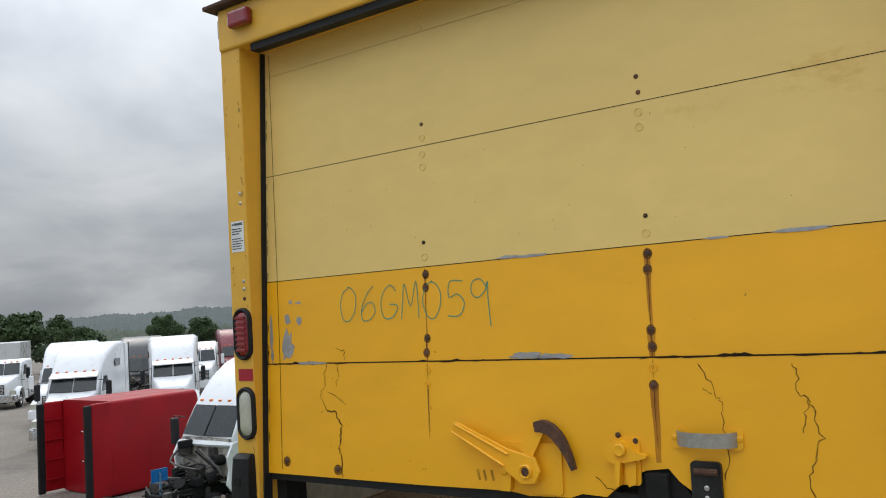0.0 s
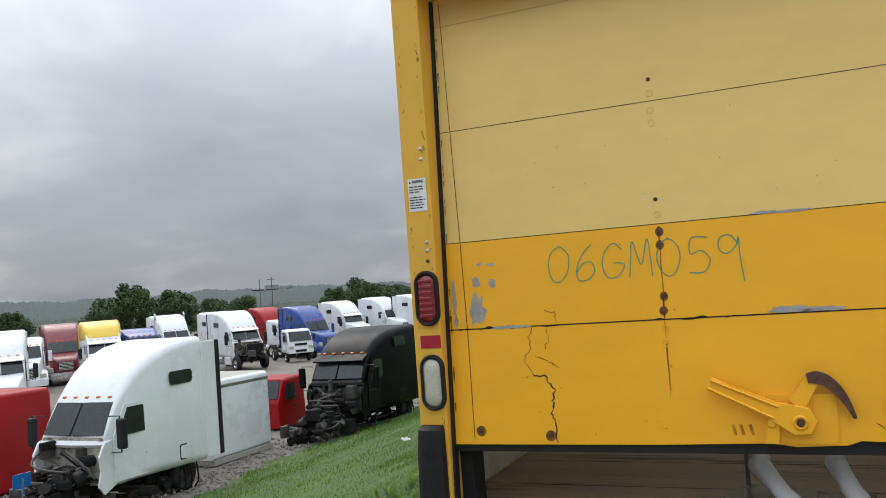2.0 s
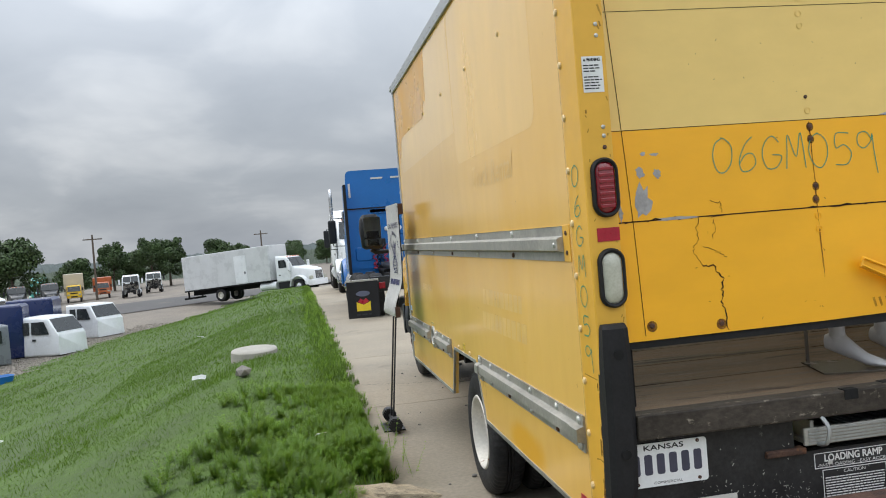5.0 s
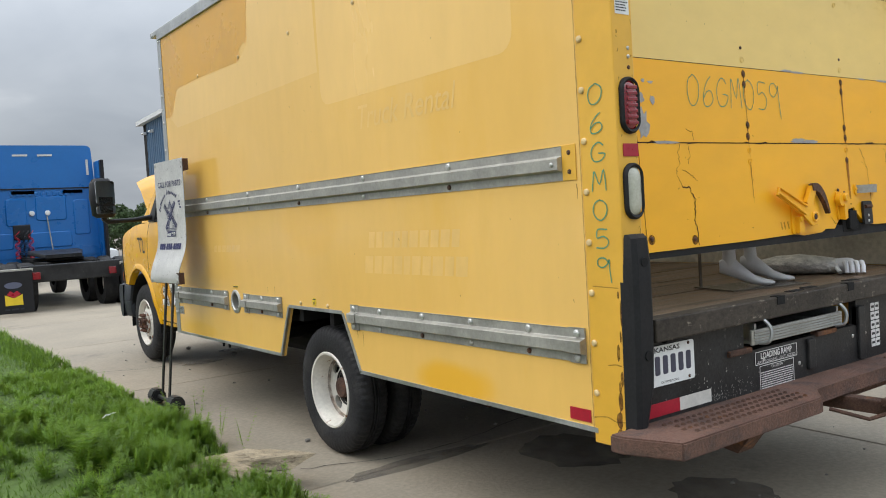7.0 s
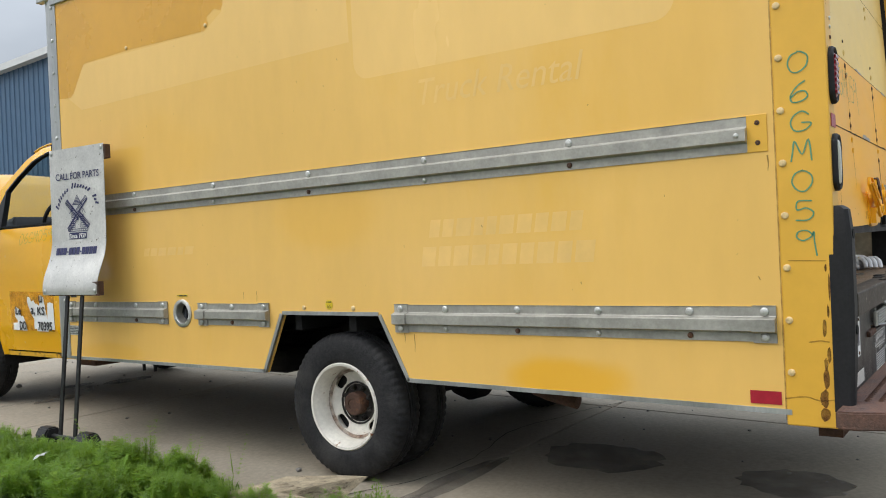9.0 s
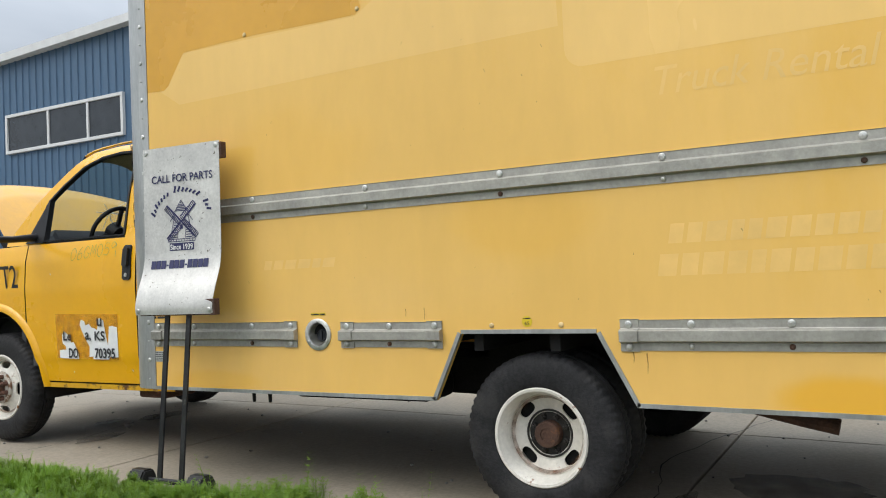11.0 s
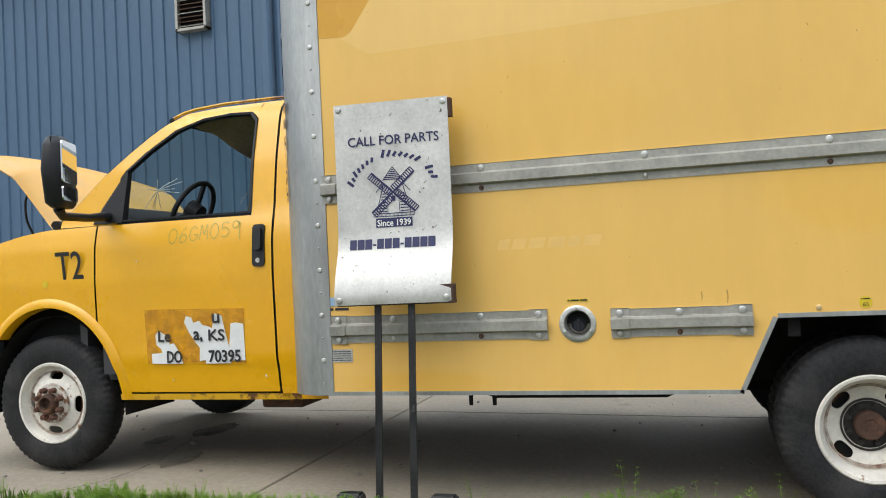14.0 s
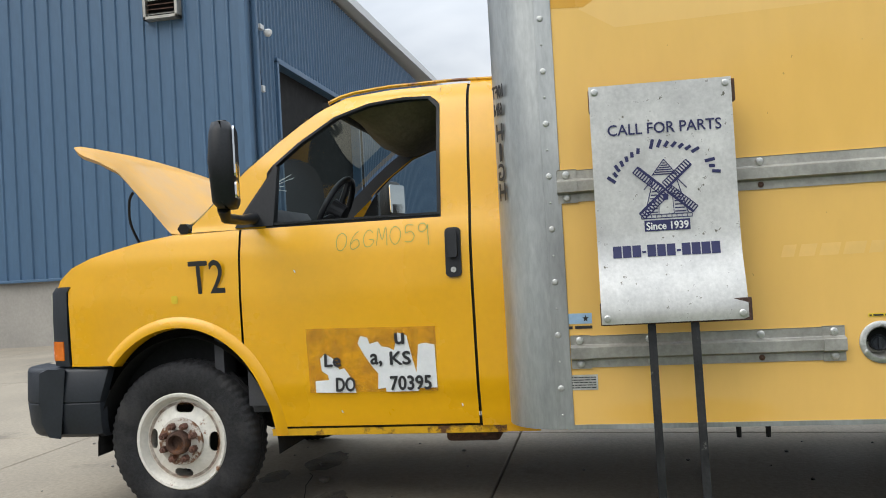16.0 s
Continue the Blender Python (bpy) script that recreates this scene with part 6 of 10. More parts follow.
def cab_side(T, side):
    X = (lambda w: w) if side == 0 else (lambda w: BW - w)
    sgn = -1 if side == 0 else 1
    # fender
    bm = B()
    skin(bm, lin(6.60, 7.44, 42), lambda u: max(arch_z(u), 0.872 if u > 7.0 else 0.0), lambda u: interp(u, FTOP), 20, side)
    skin(bm, lin(7.44, 7.565, 9), lambda u: 0.872, lambda u: interp(u, FTOP), 16, side)
    skin(bm, lin(7.565, 7.65, 6), lambda u: min(1.29, interp(u, FTOP) - 0.005), lambda u: interp(u, FTOP), 3, side)
    # top ledge
    ledge = lin(6.60, 7.44, 42) + lin(7.44, 7.565, 9)[1:] + lin(7.565, 7.65, 6)[1:]
    grid(bm, ledge, lin(0, 1, 3), lambda u, t: Vector((X(cab_w(u, interp(u, FTOP)) + 0.16 * t), u, interp(u, FTOP) + 0.018 * math.sin(t * 1.5))))
    bmesh.ops.remove_doubles(bm, verts=bm.verts, dist=0.0008)
    F = part("fender", bm, M["cab"], T, "yellow front fender", smooth=45)
    bm = B()
    lp = []
    for a in range(2, 139, 5):
        c, s_ = math.cos(radians(a)), math.sin(radians(a))
        u, z = 6.945 - 0.515 * c, 0.47 + 0.605 * s_
        w = cab_w(u, z)
        lp.append([Vector((X(w + dw), u - c * dr, z + s_ * dr)) for dw, dr in ((0.06, -0.03), (-0.016, -0.022), (-0.018, 0.0), (-0.008, 0.022), (0.0, 0.034), (0.012, 0.02))])
    rings(bm, lp)
    part("wheel_flare", bm, M["cab"], F, smooth=50)
    # inside of the arch is near-black: its shade is put into the colour
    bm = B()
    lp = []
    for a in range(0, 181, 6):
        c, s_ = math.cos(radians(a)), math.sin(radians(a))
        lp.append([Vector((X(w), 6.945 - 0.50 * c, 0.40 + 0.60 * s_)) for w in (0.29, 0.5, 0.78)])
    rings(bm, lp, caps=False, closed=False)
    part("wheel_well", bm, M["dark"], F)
    # door below the belt
    bm = B()
    lo = lambda u: max(0.535, arch_z(u) + 0.012 if u > 6.45 else 0.535)
    skin(bm, lin(5.428, 6.588, 48), lo, lambda u: 1.530, 26, side)
    D = part("cab_door", bm, M["cab"], T, "yellow cab door", smooth=45)
    bm = B()
    skin(bm, lin(5.428, 5.562, 6), lambda u: 1.530, lambda u: interp(u, ROOF) - 0.022, 14, side)
    skin(bm, lin(5.562, 6.46, 40), lambda u: interp(u, WTOP), lambda u: interp(u, ROOF) - 0.022, 4, side)
    skin(bm, lin(6.46, 6.86, 14), lambda u: 1.532, lambda u: interp(u, ROOF) - 0.022, 8, side)
    part("door_frame", bm, M["cab"], D, smooth=45)
    # black seams round the door
    bm = B()
    put = lambda a, b, d: Vector((X(cab_w(a, b) + 0.006), a, b))
    for pts, wd in (([(5.421, 0.53), (5.421, 2.19)], 0.0040), ([(6.594, 1.53), (6.594, 1.2), (6.588, 1.02)], 0.0030), ([(6.588, 1.04), (6.50, 0.80), (6.46, 0.53)], 0.0030), ([(5.42, 0.529), (6.45, 0.529)], 0.0045)):
        fine = []
        for (a, b), (a1, b1) in zip(pts, pts[1:]):
            fine += [(a + (a1 - a) * k / 12, b + (b1 - b) * k / 12) for k in range(12)]
        ribbon(bm, fine + [pts[-1]], wd, put)
    part("door_seam", bm, M["seam"], D)
    # press line low on the door
    # rear quarter and rocker
    bm = B()
    skin(bm, lin(5.14, 5.414, 6), lambda u: 0.49, lambda u: interp(u, ROOF) - 0.004, 30, side)
    part("cab_corner", bm, M["cab"], T, smooth=45)
    bm = B()
    skin(bm, lin(5.3, 6.48, 20), lambda u: 0.488, lambda u: 0.524, 2, side)
    grid(bm, lin(5.3, 6.48, 20), [0, 1], lambda u, t: Vector((X(0.312 + 0.3 * t), u, 0.488)))
    part("rocker", bm, surface("rusty_yellow_rocker", (0.72, 0.40, 0.012), 0.4, vary=0.1, scale=3, fine=40, stain=(0.12, 0.05, 0.02), stain_at=0.54, stain_scale=6), T, "yellow rocker panel with rust")
    # window frame and glass
    outl = [(5.565, 1.545), (5.562, 2.095), (5.61, 2.148), (5.75, 2.155), (5.93, 2.138), (6.11, 2.078), (6.295, 1.958), (6.425, 1.85), (6.432, 1.545)]
    ring_pts = []
    for (a, b), (a1, b1) in zip(outl, outl[1:] + outl[:1]):
        ring_pts += [(a + (a1 - a) * k / 6, b + (b1 - b) * k / 6) for k in range(6)]
    cu, cz = 5.95, 1.80
    bm = B()
    def off(p, k, dw):
        u, z = cu + (p[0] - cu) * k, cz + (p[1] - cz) * k
        return Vector((X(cab_w(p[0], p[1]) + dw), u, z))
    rings(bm, [[off(p, 1.0, 0.0) for p in ring_pts], [off(p, 1.0, -0.008) for p in ring_pts], [off(p, 0.962, -0.008) for p in ring_pts], [off(p, 0.952, 0.03) for p in ring_pts]], caps=False)
    bm2 = bm
    part("window_frame", bm2, M["plastic"], D, "black window surround", smooth=30)
    bm = B()
    put = lambda a, b, d: Vector((X(cab_w(a, b) - 0.012 + 0.03 * (d > 0.5)), a, b))
    prism(bm, [(6.415, 1.54), (6.62, 1.54), (6.56, 1.64), (6.43, 1.82), (6.40, 1.84)], put, 0, 1)
    part("mirror_sail", bm, M["plastic"], D, "black triangular mirror base")
    # the near window is down; only the far one keeps its pane
    if side:
        bm = B()
        skin(bm, lin(5.585, 6.42, 20), lambda u: 1.57, lambda u: interp(u, WTOP) - 0.02, 6, side, 0.018)
        g = part("window_glass", bm, M["glass"], D, smooth=60)
        g.visible_shadow = False
    bm = B()
    skin(bm, lin(5.16, 5.575, 6), lambda u: 1.45, lambda u: interp(u, ROOF) - 0.03, 8, side, 0.045)
    skin(bm, lin(5.575, 6.44, 20), lambda u: interp(u, WTOP) - 0.005, lambda u: interp(u, ROOF) - 0.03, 2, side, 0.045)
    skin(bm, lin(6.44, 6.84, 8), lambda u: max(1.45, interp(u, ROOF) - 0.15), lambda u: interp(u, ROOF) - 0.03, 4, side, 0.045)
    part("pillar_trim", bm, M["dash"], T, smooth=40)
    bm = B()
    box(bm, *sorted((X(0.31), X(0.35))), 5.20, 6.60, 0.64, 1.545)
    part("door_trim", bm, M["dash"], D)
    # handle
    bm = B()
    p2 = lambda a, b, d: Vector((X(cab_w(a, b) - d), a, b))
    prism(bm, rrect(5.467, 5.543, 1.238, 1.474, 0.022), p2, -0.006, 0.012)
    h = part("door_handle", bm, M["plastic"], D, "black plastic door handle")
    bm = B()
    prism(bm, rrect(5.482, 5.528, 1.330, 1.455, 0.014), p2, 0.006, 0.030)
    part("grip", bm, M["plastic"], h)
    bm = B()
    lathe(bm, [(0.014, 0.0), (0.013, 0.004), (0.001, 0.004)], p2(5.505, 1.272, 0.012), (sgn, 0, 0), 14)
    part("key_lock", bm, M["zinc"], h)
    # mirror
    Mr = new("door_mirror")
    Mr.parent = T
    bm = B()
    lp = []
    for z, x0, x1, y0, y1 in ((1.60, -0.27, -0.10, 6.39, 6.47), (1.625, -0.30, -0.075, 6.38, 6.49), (1.80, -0.315, -0.07, 6.38, 6.50), (1.93, -0.31, -0.075, 6.385, 6.49), (1.975, -0.285, -0.10, 6.40, 6.48), (1.985, -0.25, -0.13, 6.41, 6.46)):
        lp.append([Vector((X(x), y, z)) for x, y in rrect(x0, x1, y0, y1, 0.045, 3)])
    rings(bm, lp)
    yaw = Matrix.Translation((X(-0.19), 6.44, 0)) @ Matrix.Rotation(radians(-sgn * 20), 4, "Z") @ Matrix.Translation((-X(-0.19), -6.44, 0))
    part("housing", bm, M["plastic"], Mr, smooth=50).matrix_basis = yaw
    for z0, z1 in ((1.73, 1.955), (1.635, 1.715)):
        bm = B()
        prism(bm, [(X(x), z) for x, z in rrect(-0.295, -0.09, z0, z1, 0.02)], lambda a, b, d: Vector((a, 6.384 - d, b)), -0.004, 0.004)
        part("mirror_glass", bm, M["mirror"], Mr).matrix_basis = yaw
    bm = B()
    tube(bm, [(X(0.31), 6.52, 1.585), (X(0.1), 6.50, 1.565), (X(-0.15), 6.46, 1.56), (X(-0.19), 6.45, 1.60)], [0.030, 0.024, 0.024, 0.03], 10)
    part("arm", bm, M["plastic"], Mr, smooth=50)
    # headlamp
    bm = B()
    lp = []
    for z, a in ((0.875, 0.0), (0.90, 0.006), (1.1, 0.008), (1.26, 0.004), (1.29, -0.02)):
        lp.append([Vector((X(cab_w(u, 1.1) - d), u + a, z)) for u, d in ((7.566, -0.02), (7.568, 0.006), (7.63, 0.010), (7.680, 0.0), (7.70, -0.12), (7.60, -0.14))])
    rings(bm, lp)
    Hd = part("headlamp_surround", bm, M["grey_plastic"], T, smooth=30)
    bm = B()
    w0 = cab_w(7.66, 1.1)
    prism(bm, [(X(w0 + 0.02), 1.0), (X(w0 + 0.30), 1.0), (X(w0 + 0.30), 1.25), (X(w0 + 0.02), 1.25)], lambda a, b, d: Vector((a, 7.66 + d, b)), 0, 0.04)
    part("lens", bm, M["clear_lens"], Hd)
    bm = B()
    lp = [[Vector((X(cab_w(u, 1.1) - d), u, z)) for u, d in ((7.60, 0.0), (7.605, 0.014), (7.66, 0.014), (7.695, 0.0), (7.71, -0.12))] for z in (0.905, 0.915, 0.995, 1.005)]
    rings(bm, lp)
    part("turn_signal", bm, M["amber_lens"], Hd, smooth=30)


def build_cab(T):
    for side in (0, 1):
        cab_side(T, side)
    # roof
    bm = B()

    def roof_pt(u, t):
        z = interp(u, ROOF)
        w = cab_w(u, z - 0.004)
        x = w + (BW - 2 * w) * t
        c = 1 - (2 * t - 1) ** 2
        return Vector((x, u + 0.05 * c * max(0, (u - 5.9) / 0.3), z - 0.02 + 0.055 * c ** 0.55))
    grid(bm, lin(5.14, 6.18, 24), lin(0, 1, 24), roof_pt)
    part("roof", bm, M["cab"], T, smooth=60)
    rail_paint = surface("rust_stained_yellow_rail", (0.70, 0.36, 0.01), 0.4, vary=0.1, scale=3, fine=40, stain=(0.20, 0.08, 0.03), stain_at=0.5, stain_scale=9)
    for s in (0, 1):
        bm = B()
        X = (lambda w: w) if s == 0 else (lambda w: BW - w)
        tube(bm, [(X(cab_w(u, interp(u, ROOF) - 0.01) + 0.012), u, interp(u, ROOF) + 0.004) for u in lin(5.16, 6.15, 16)], 0.009, 6)
        part("drip_rail", bm, rail_paint, T, "rust-stained drip rail")
    # windscreen
    bm = B()

    def ws(t, v):
        u = 6.17 + (6.92 - 6.17) * v
        z = interp(u, ROOF)
        w = cab_w(u, z) + 0.02
        x = w + (BW - 2 * w) * t
        c = 1 - (2 * t - 1) ** 2
        return Vector((x, u + (0.05 + 0.16 * v) * c, z + 0.025 * c))
    grid(bm, lin(0, 1, 20), lin(0, 1, 12), ws)
    g = part("windscreen", bm, M["windshield"], T, "cracked windscreen", smooth=80)
    g.visible_shadow = False
    # star crack in the glass
    bm = B()
    rnd = random.Random(21)
    c0 = (0.42, 0.62)
    for k in range(16):
        a = rnd.uniform(0, 6.28)
        l = rnd.uniform(0.05, 0.22)
        pts = [ws(c0[0] + math.cos(a) * l * q * 0.8, c0[1] + math.sin(a) * l * q) + Vector((0, 0.004, 0.004)) for q in lin(0.05, 1, 4)]
        tube(bm, pts, 0.0022, 4)
    part("glass_crack", bm, M["white_ink"], g)
    bm = B()
    for v, wd in ((0.0, 0.02), (1.0, 0.03)):
        tube(bm, [ws(t, v) for t in lin(0, 1, 20)], wd, 6)
    part("glass_seal", bm, M["rubber"], g)
    # cowl and wipers
    bm = B()
    grid(bm, lin(0.0, 1, 20), lin(0, 1, 4), lambda t, v: ws(t, 1.0) + Vector((0, 0.22 * v, -0.03 - 0.02 * v)))
    part("cowl", bm, M["plastic"], T, smooth=50)
    for x0, x1 in ((0.62, 1.25), (1.3, 1.9)):
        bm = B()
        tube(bm, [(x0, 7.05, 1.56), (x0 + 0.2, 6.95, 1.62), (x1, 6.98, 1.60)], 0.010, 6)
        tube(bm, [(x0 + 0.02, 6.93, 1.63), (x1 + 0.1, 6.98, 1.61)], 0.008, 5)
        part("wiper", bm, M["rubber"], T)
    # raised hood
    bm = B()
    HB = [(6.99, 1.535), (7.07, 1.545), (7.24, 1.755), (7.36, 1.898), (7.48, 1.965), (7.575, 2.003)]

    def hood(s, t, inner=0.0):
        c = 1 - abs(2 * t - 1) ** 2.6
        i = s * (len(HB) - 1)
        k = min(int(i), len(HB) - 2)
        f = i - k
        u, z = HB[k][0] + (HB[k + 1][0] - HB[k][0]) * f, HB[k][1] + (HB[k + 1][1] - HB[k][1]) * f
        w = 0.46 + 0.10 * max(0, s - 0.6) ** 1.5
        x = w + (BW - 2 * w) * t
        rise = (0.06 + 0.10 * min(1, s * 1.3)) * c
        fwd = (0.10 + 0.28 * s) * c
        return Vector((x, u + fwd - 0.03 * inner, z + rise - 0.05 * inner))
    ss, tt = lin(0, 1, 26), lin(0, 1, 30)
    grid(bm, ss, tt, hood)
    grid(bm, ss, tt, lambda s, t: hood(s, 0.02 + 0.96 * t, 0.6))
    rings(bm, [[hood(s, 0) for s in ss], [hood(s, 0.02, 0.6) for s in ss]], caps=False, closed=False)
    rings(bm, [[hood(s, 1) for s in ss], [hood(s, 0.98, 0.6) for s in ss]], caps=False, closed=False)
    rings(bm, [[hood(1, t) for t in tt], [hood(1, 0.02 + 0.96 * t, 0.6) for t in tt]], caps=False, closed=False)
    bmesh.ops.remove_doubles(bm, verts=bm.verts, dist=0.0005)
    part("hood", bm, M["hood"], T, "raised yellow hood with faded paint", smooth=50)
    bm = B()
    tube(bm, smooth_curve([(0.62, 7.34, 1.50), (0.58, 7.37, 1.62), (0.56, 7.36, 1.74), (0.55, 7.33, 1.79)], 5), 0.008, 6)
    part("hood_prop", bm, M["rubber"], T)
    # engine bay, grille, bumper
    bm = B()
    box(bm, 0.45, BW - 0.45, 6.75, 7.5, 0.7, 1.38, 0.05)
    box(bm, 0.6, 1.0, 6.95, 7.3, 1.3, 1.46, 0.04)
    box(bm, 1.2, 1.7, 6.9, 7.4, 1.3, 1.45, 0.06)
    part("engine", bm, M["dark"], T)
    bm = B()
    box(bm, 0.62, BW - 0.62, 7.60, 7.66, 0.86, 1.30, 0.02)
    G = part("grille", bm, M["grey_plastic"], T)
    for k in range(5):
        bm = B()
        box(bm, 0.68, BW - 0.68, 7.655, 7.675, 0.92 + k * 0.07, 0.95 + k * 0.07, 0.005)
        part("bar", bm, M["plastic"], G)
    bm = B()
    lp = []
    for t in lin(-1, 1, 24):
        x = CX + t * (CX - 0.255)
        back = 0.17 * abs(t) ** 5
        lp.append([Vector((x, 7.92 - back - d, z)) for z, d in ((0.865, 0.06), (0.845, 0.01), (0.68, 0.0), (0.665, 0.012), (0.58, 0.015), (0.51, 0.05), (0.50, 0.12), (0.86, 0.16))])
    rings(bm, lp)
    Bp = part("front_bumper", bm, M["grey_plastic"], T, "dark grey plastic front bumper", smooth=50)
    for s in (0, 1):
        X = (lambda w: w) if s == 0 else (lambda w: BW - w)
        bm = B()
        prof = ((0.868, 0.46), (0.867, 0.300), (0.860, 0.280), (0.845, 0.270), (0.705, 0.262), (0.690, 0.262), (0.684, 0.269), (0.678, 0.263), (0.57, 0.268), (0.52, 0.280), (0.500, 0.310), (0.498, 0.40))
        lp = []
        for u, o in ((7.345, 0.05), (7.36, 0.012), (7.40, 0.0), (7.60, 0.0), (7.72, 0.004), (7.80, 0.022), (7.86, 0.055), (7.90, 0.105), (7.918, 0.17)):
            row = []
            for z, x in prof:
                back = 0.05 * min(1.0, max(0.0, (0.85 - z) / 0.16)) if u < 7.5 else 0.0
                nose = 0.03 * min(1.0, max(0.0, (0.60 - z) / 0.10)) if u > 7.75 else 0.0
                row.append(Vector((X(x + o), u + back - nose, z)))
            lp.append(row)
        rings(bm, lp, caps=False, closed=False)
        part("bumper_end", bm, M["grey_plastic"], Bp, smooth=40)
    # cab inside
    bm = B()
    box(bm, 0.36, BW - 0.36, 5.2, 6.9, 0.60, 0.64)
    box(bm, 0.36, BW - 0.36, 6.75, 6.8, 0.64, 1.52)
    for z0, z1 in ((0.6, 1.35), (2.0, 2.2)):
        box(bm, 0.34, BW - 0.34, 5.16, 5.18, z0, z1)
    part("cab_lining", bm, M["dash"], T)
    bm = B()
    rings(bm, [[Vector((x, u, z)) for u, z in ((6.80, 1.2), (6.52, 1.15), (6.42, 1.30), (6.44, 1.52), (6.52, 1.60 + (0.045 if 0.45 < x < 1.1 else 0.0)), (6.88, 1.575))] for x in (0.34, 0.44, 0.46, 0.75, 1.09, 1.12, 1.7, BW - 0.34)])
    part("dashboard", bm, M["dash"], T, smooth=30)
    SW = new("steering_wheel")
    SW.parent = T
    m = Matrix.Translation((0.78, 6.25, 1.62)) @ Matrix.Rotation(radians(-62), 4, "X")
    bm = B()
    ring = [m @ Vector((0.20 * math.cos(a), 0.20 * math.sin(a), 0)) for a in [k * 2 * math.pi / 40 for k in range(41)]]
    tube(bm, ring, 0.017, 8)
    part("wheel_rim", bm, M["plastic"], SW, smooth=60)
    bm = B()
    cyl(bm, m @ Vector((0, 0, 0.02)), m @ Vector((0, 0, -0.06)), 0.075, 0.06, 20)
    for a in (20, 160, 270):
        tube(bm, [m @ Vector((0, 0, -0.02)), m @ Vector((0.2 * math.cos(radians(a)), 0.2 * math.sin(radians(a)), 0))], 0.018, 6)
    part("spokes", bm, M["plastic"], SW)
    bm = B()
    tube(bm, [m @ Vector((0, 0, -0.04)), (0.78, 6.55, 1.38)], 0.045, 10)
    part("column", bm, M["dash"], SW)
    # torn headliner hanging down
    bm = B()
    rnd = random.Random(2)
    grid(bm, lin(5.25, 6.10, 22), lin(0.52, BW - 0.52, 22), lambda u, x: Vector((x, u, 2.16 - 0.06 * max(0, (u - 5.9)) - (0.05 + 0.12 * noise.noise(Vector((u * 2.3, x * 1.7, 3.1))) + 0.14 * math.exp(-((u - 5.9) / 0.2) ** 2 - ((x - 1.0) / 0.35) ** 2)) * min(1, 0.15 + 3 * min(x - 0.52, BW - 0.52 - x)))))
    part("headliner", bm, M["headliner"], T, "torn beige headliner hanging down", smooth=60)
    bm = B()
    skin(bm, lin(5.16, 6.17, 10), lambda u: interp(u, ROOF) - 0.10, lambda u: interp(u, ROOF) - 0.03, 1, 0, 0.03)
    part("roof_trim", bm, M["dash"], T)
    # clearance lettering on the nose cap, reversed for a mirror
    nose = lambda a, z: Matrix.Translation((0.24 - 0.2425 * math.cos(radians(a)), BL + 0.03 + 0.2425 * math.sin(radians(a)), z)) @ Matrix.Rotation(radians(-a), 4, "Z") @ Matrix(((0, 0, -1, 0), (-1, 0, 0, 0), (0, 1, 0, 0), (0, 0, 0, 1)))
    for txt, z, h, wd in (("10FT", 2.065, 0.055, 0.10), ("6IN", 1.985, 0.055, 0.075), ("H", 1.88, 0.075, 0.055), ("I", 1.79, 0.075, 0.018), ("G", 1.70, 0.075, 0.055), ("H", 1.61, 0.075, 0.055)):
        lettering("clearance_lettering", txt, nose(56, z) @ Matrix.Translation((0, 0, 0.004)), M["ink"], T, width=wd, height=h, mirror=True, bold=0.003)
    # lettering of fender and door
    def on_cab(u, z, lift=0.004):
        return Matrix.Translation((cab_w(u, z) - lift, u, z)) @ Matrix(((0, 0, -1, 0), (-1, 0, 0, 0), (0, 1, 0, 0), (0, 0, 0, 1)))
    lettering("fleet_code", "T2", on_cab(6.765, 1.302, 0.014) @ Matrix.Rotation(radians(6), 4, "X"), M["ink"], T, width=0.185, height=0.165, bold=0.002, label="black T2 lettering")
    cabput = lambda a, b, d: Vector((cab_w(a, b) - 0.002 - d, a, b))
    part("marker_scrawl", scrawl("06GM059", 6.085, 1.395, 0.056, 0.085, 0.012, cabput, 0.004, flip=-1, slope=0.004), decal("pale_green_marker", (0.22, 0.36, 0.10), 0.6, 0.72, 60, 0.3), T, "pale green marker stock number")
    # torn company decal
    rnd = random.Random(8)
    bm = B()
    prism(bm, [(6.255, 0.705), (5.615, 0.700), (5.612, 1.008), (6.262, 1.020)], cabput, 0.0, 0.0008)
    Dc = part("decal_residue", bm, decal("brown_glue_residue", (0.60, 0.29, 0.02), 0.6, 0.34, 12, 0.22), T, "glue residue of a torn decal")
    torn = [
        [(6.225, 0.705), (6.02, 0.700), (6.03, 0.75), (6.06, 0.80), (6.075, 0.82), (6.10, 0.815), (6.13, 0.87), (6.17, 0.895), (6.195, 0.87), (6.19, 0.81), (6.16, 0.79), (6.155, 0.765), (6.225, 0.762)],
        [(5.91, 0.715), (5.87, 0.72), (5.87, 0.70), (5.71, 0.70), (5.705, 0.715), (5.617, 0.715), (5.62, 0.92), (5.665, 0.93), (5.70, 0.925), (5.715, 0.79), (5.735, 0.87), (5.755, 0.97), (5.80, 0.985), (5.82, 0.90), (5.85, 0.915), (5.88, 0.92), (5.90, 0.945), (5.94, 0.935), (5.95, 0.965), (5.985, 0.975), (6.00, 0.94), (5.97, 0.88), (5.93, 0.82), (5.905, 0.79)],
    ]
    for o in torn:
        bm = B()
        prism(bm, o, cabput, 0.0012, 0.0022)
        part("torn_decal", bm, M["sticker"], T, "torn white decal remnant with black print")
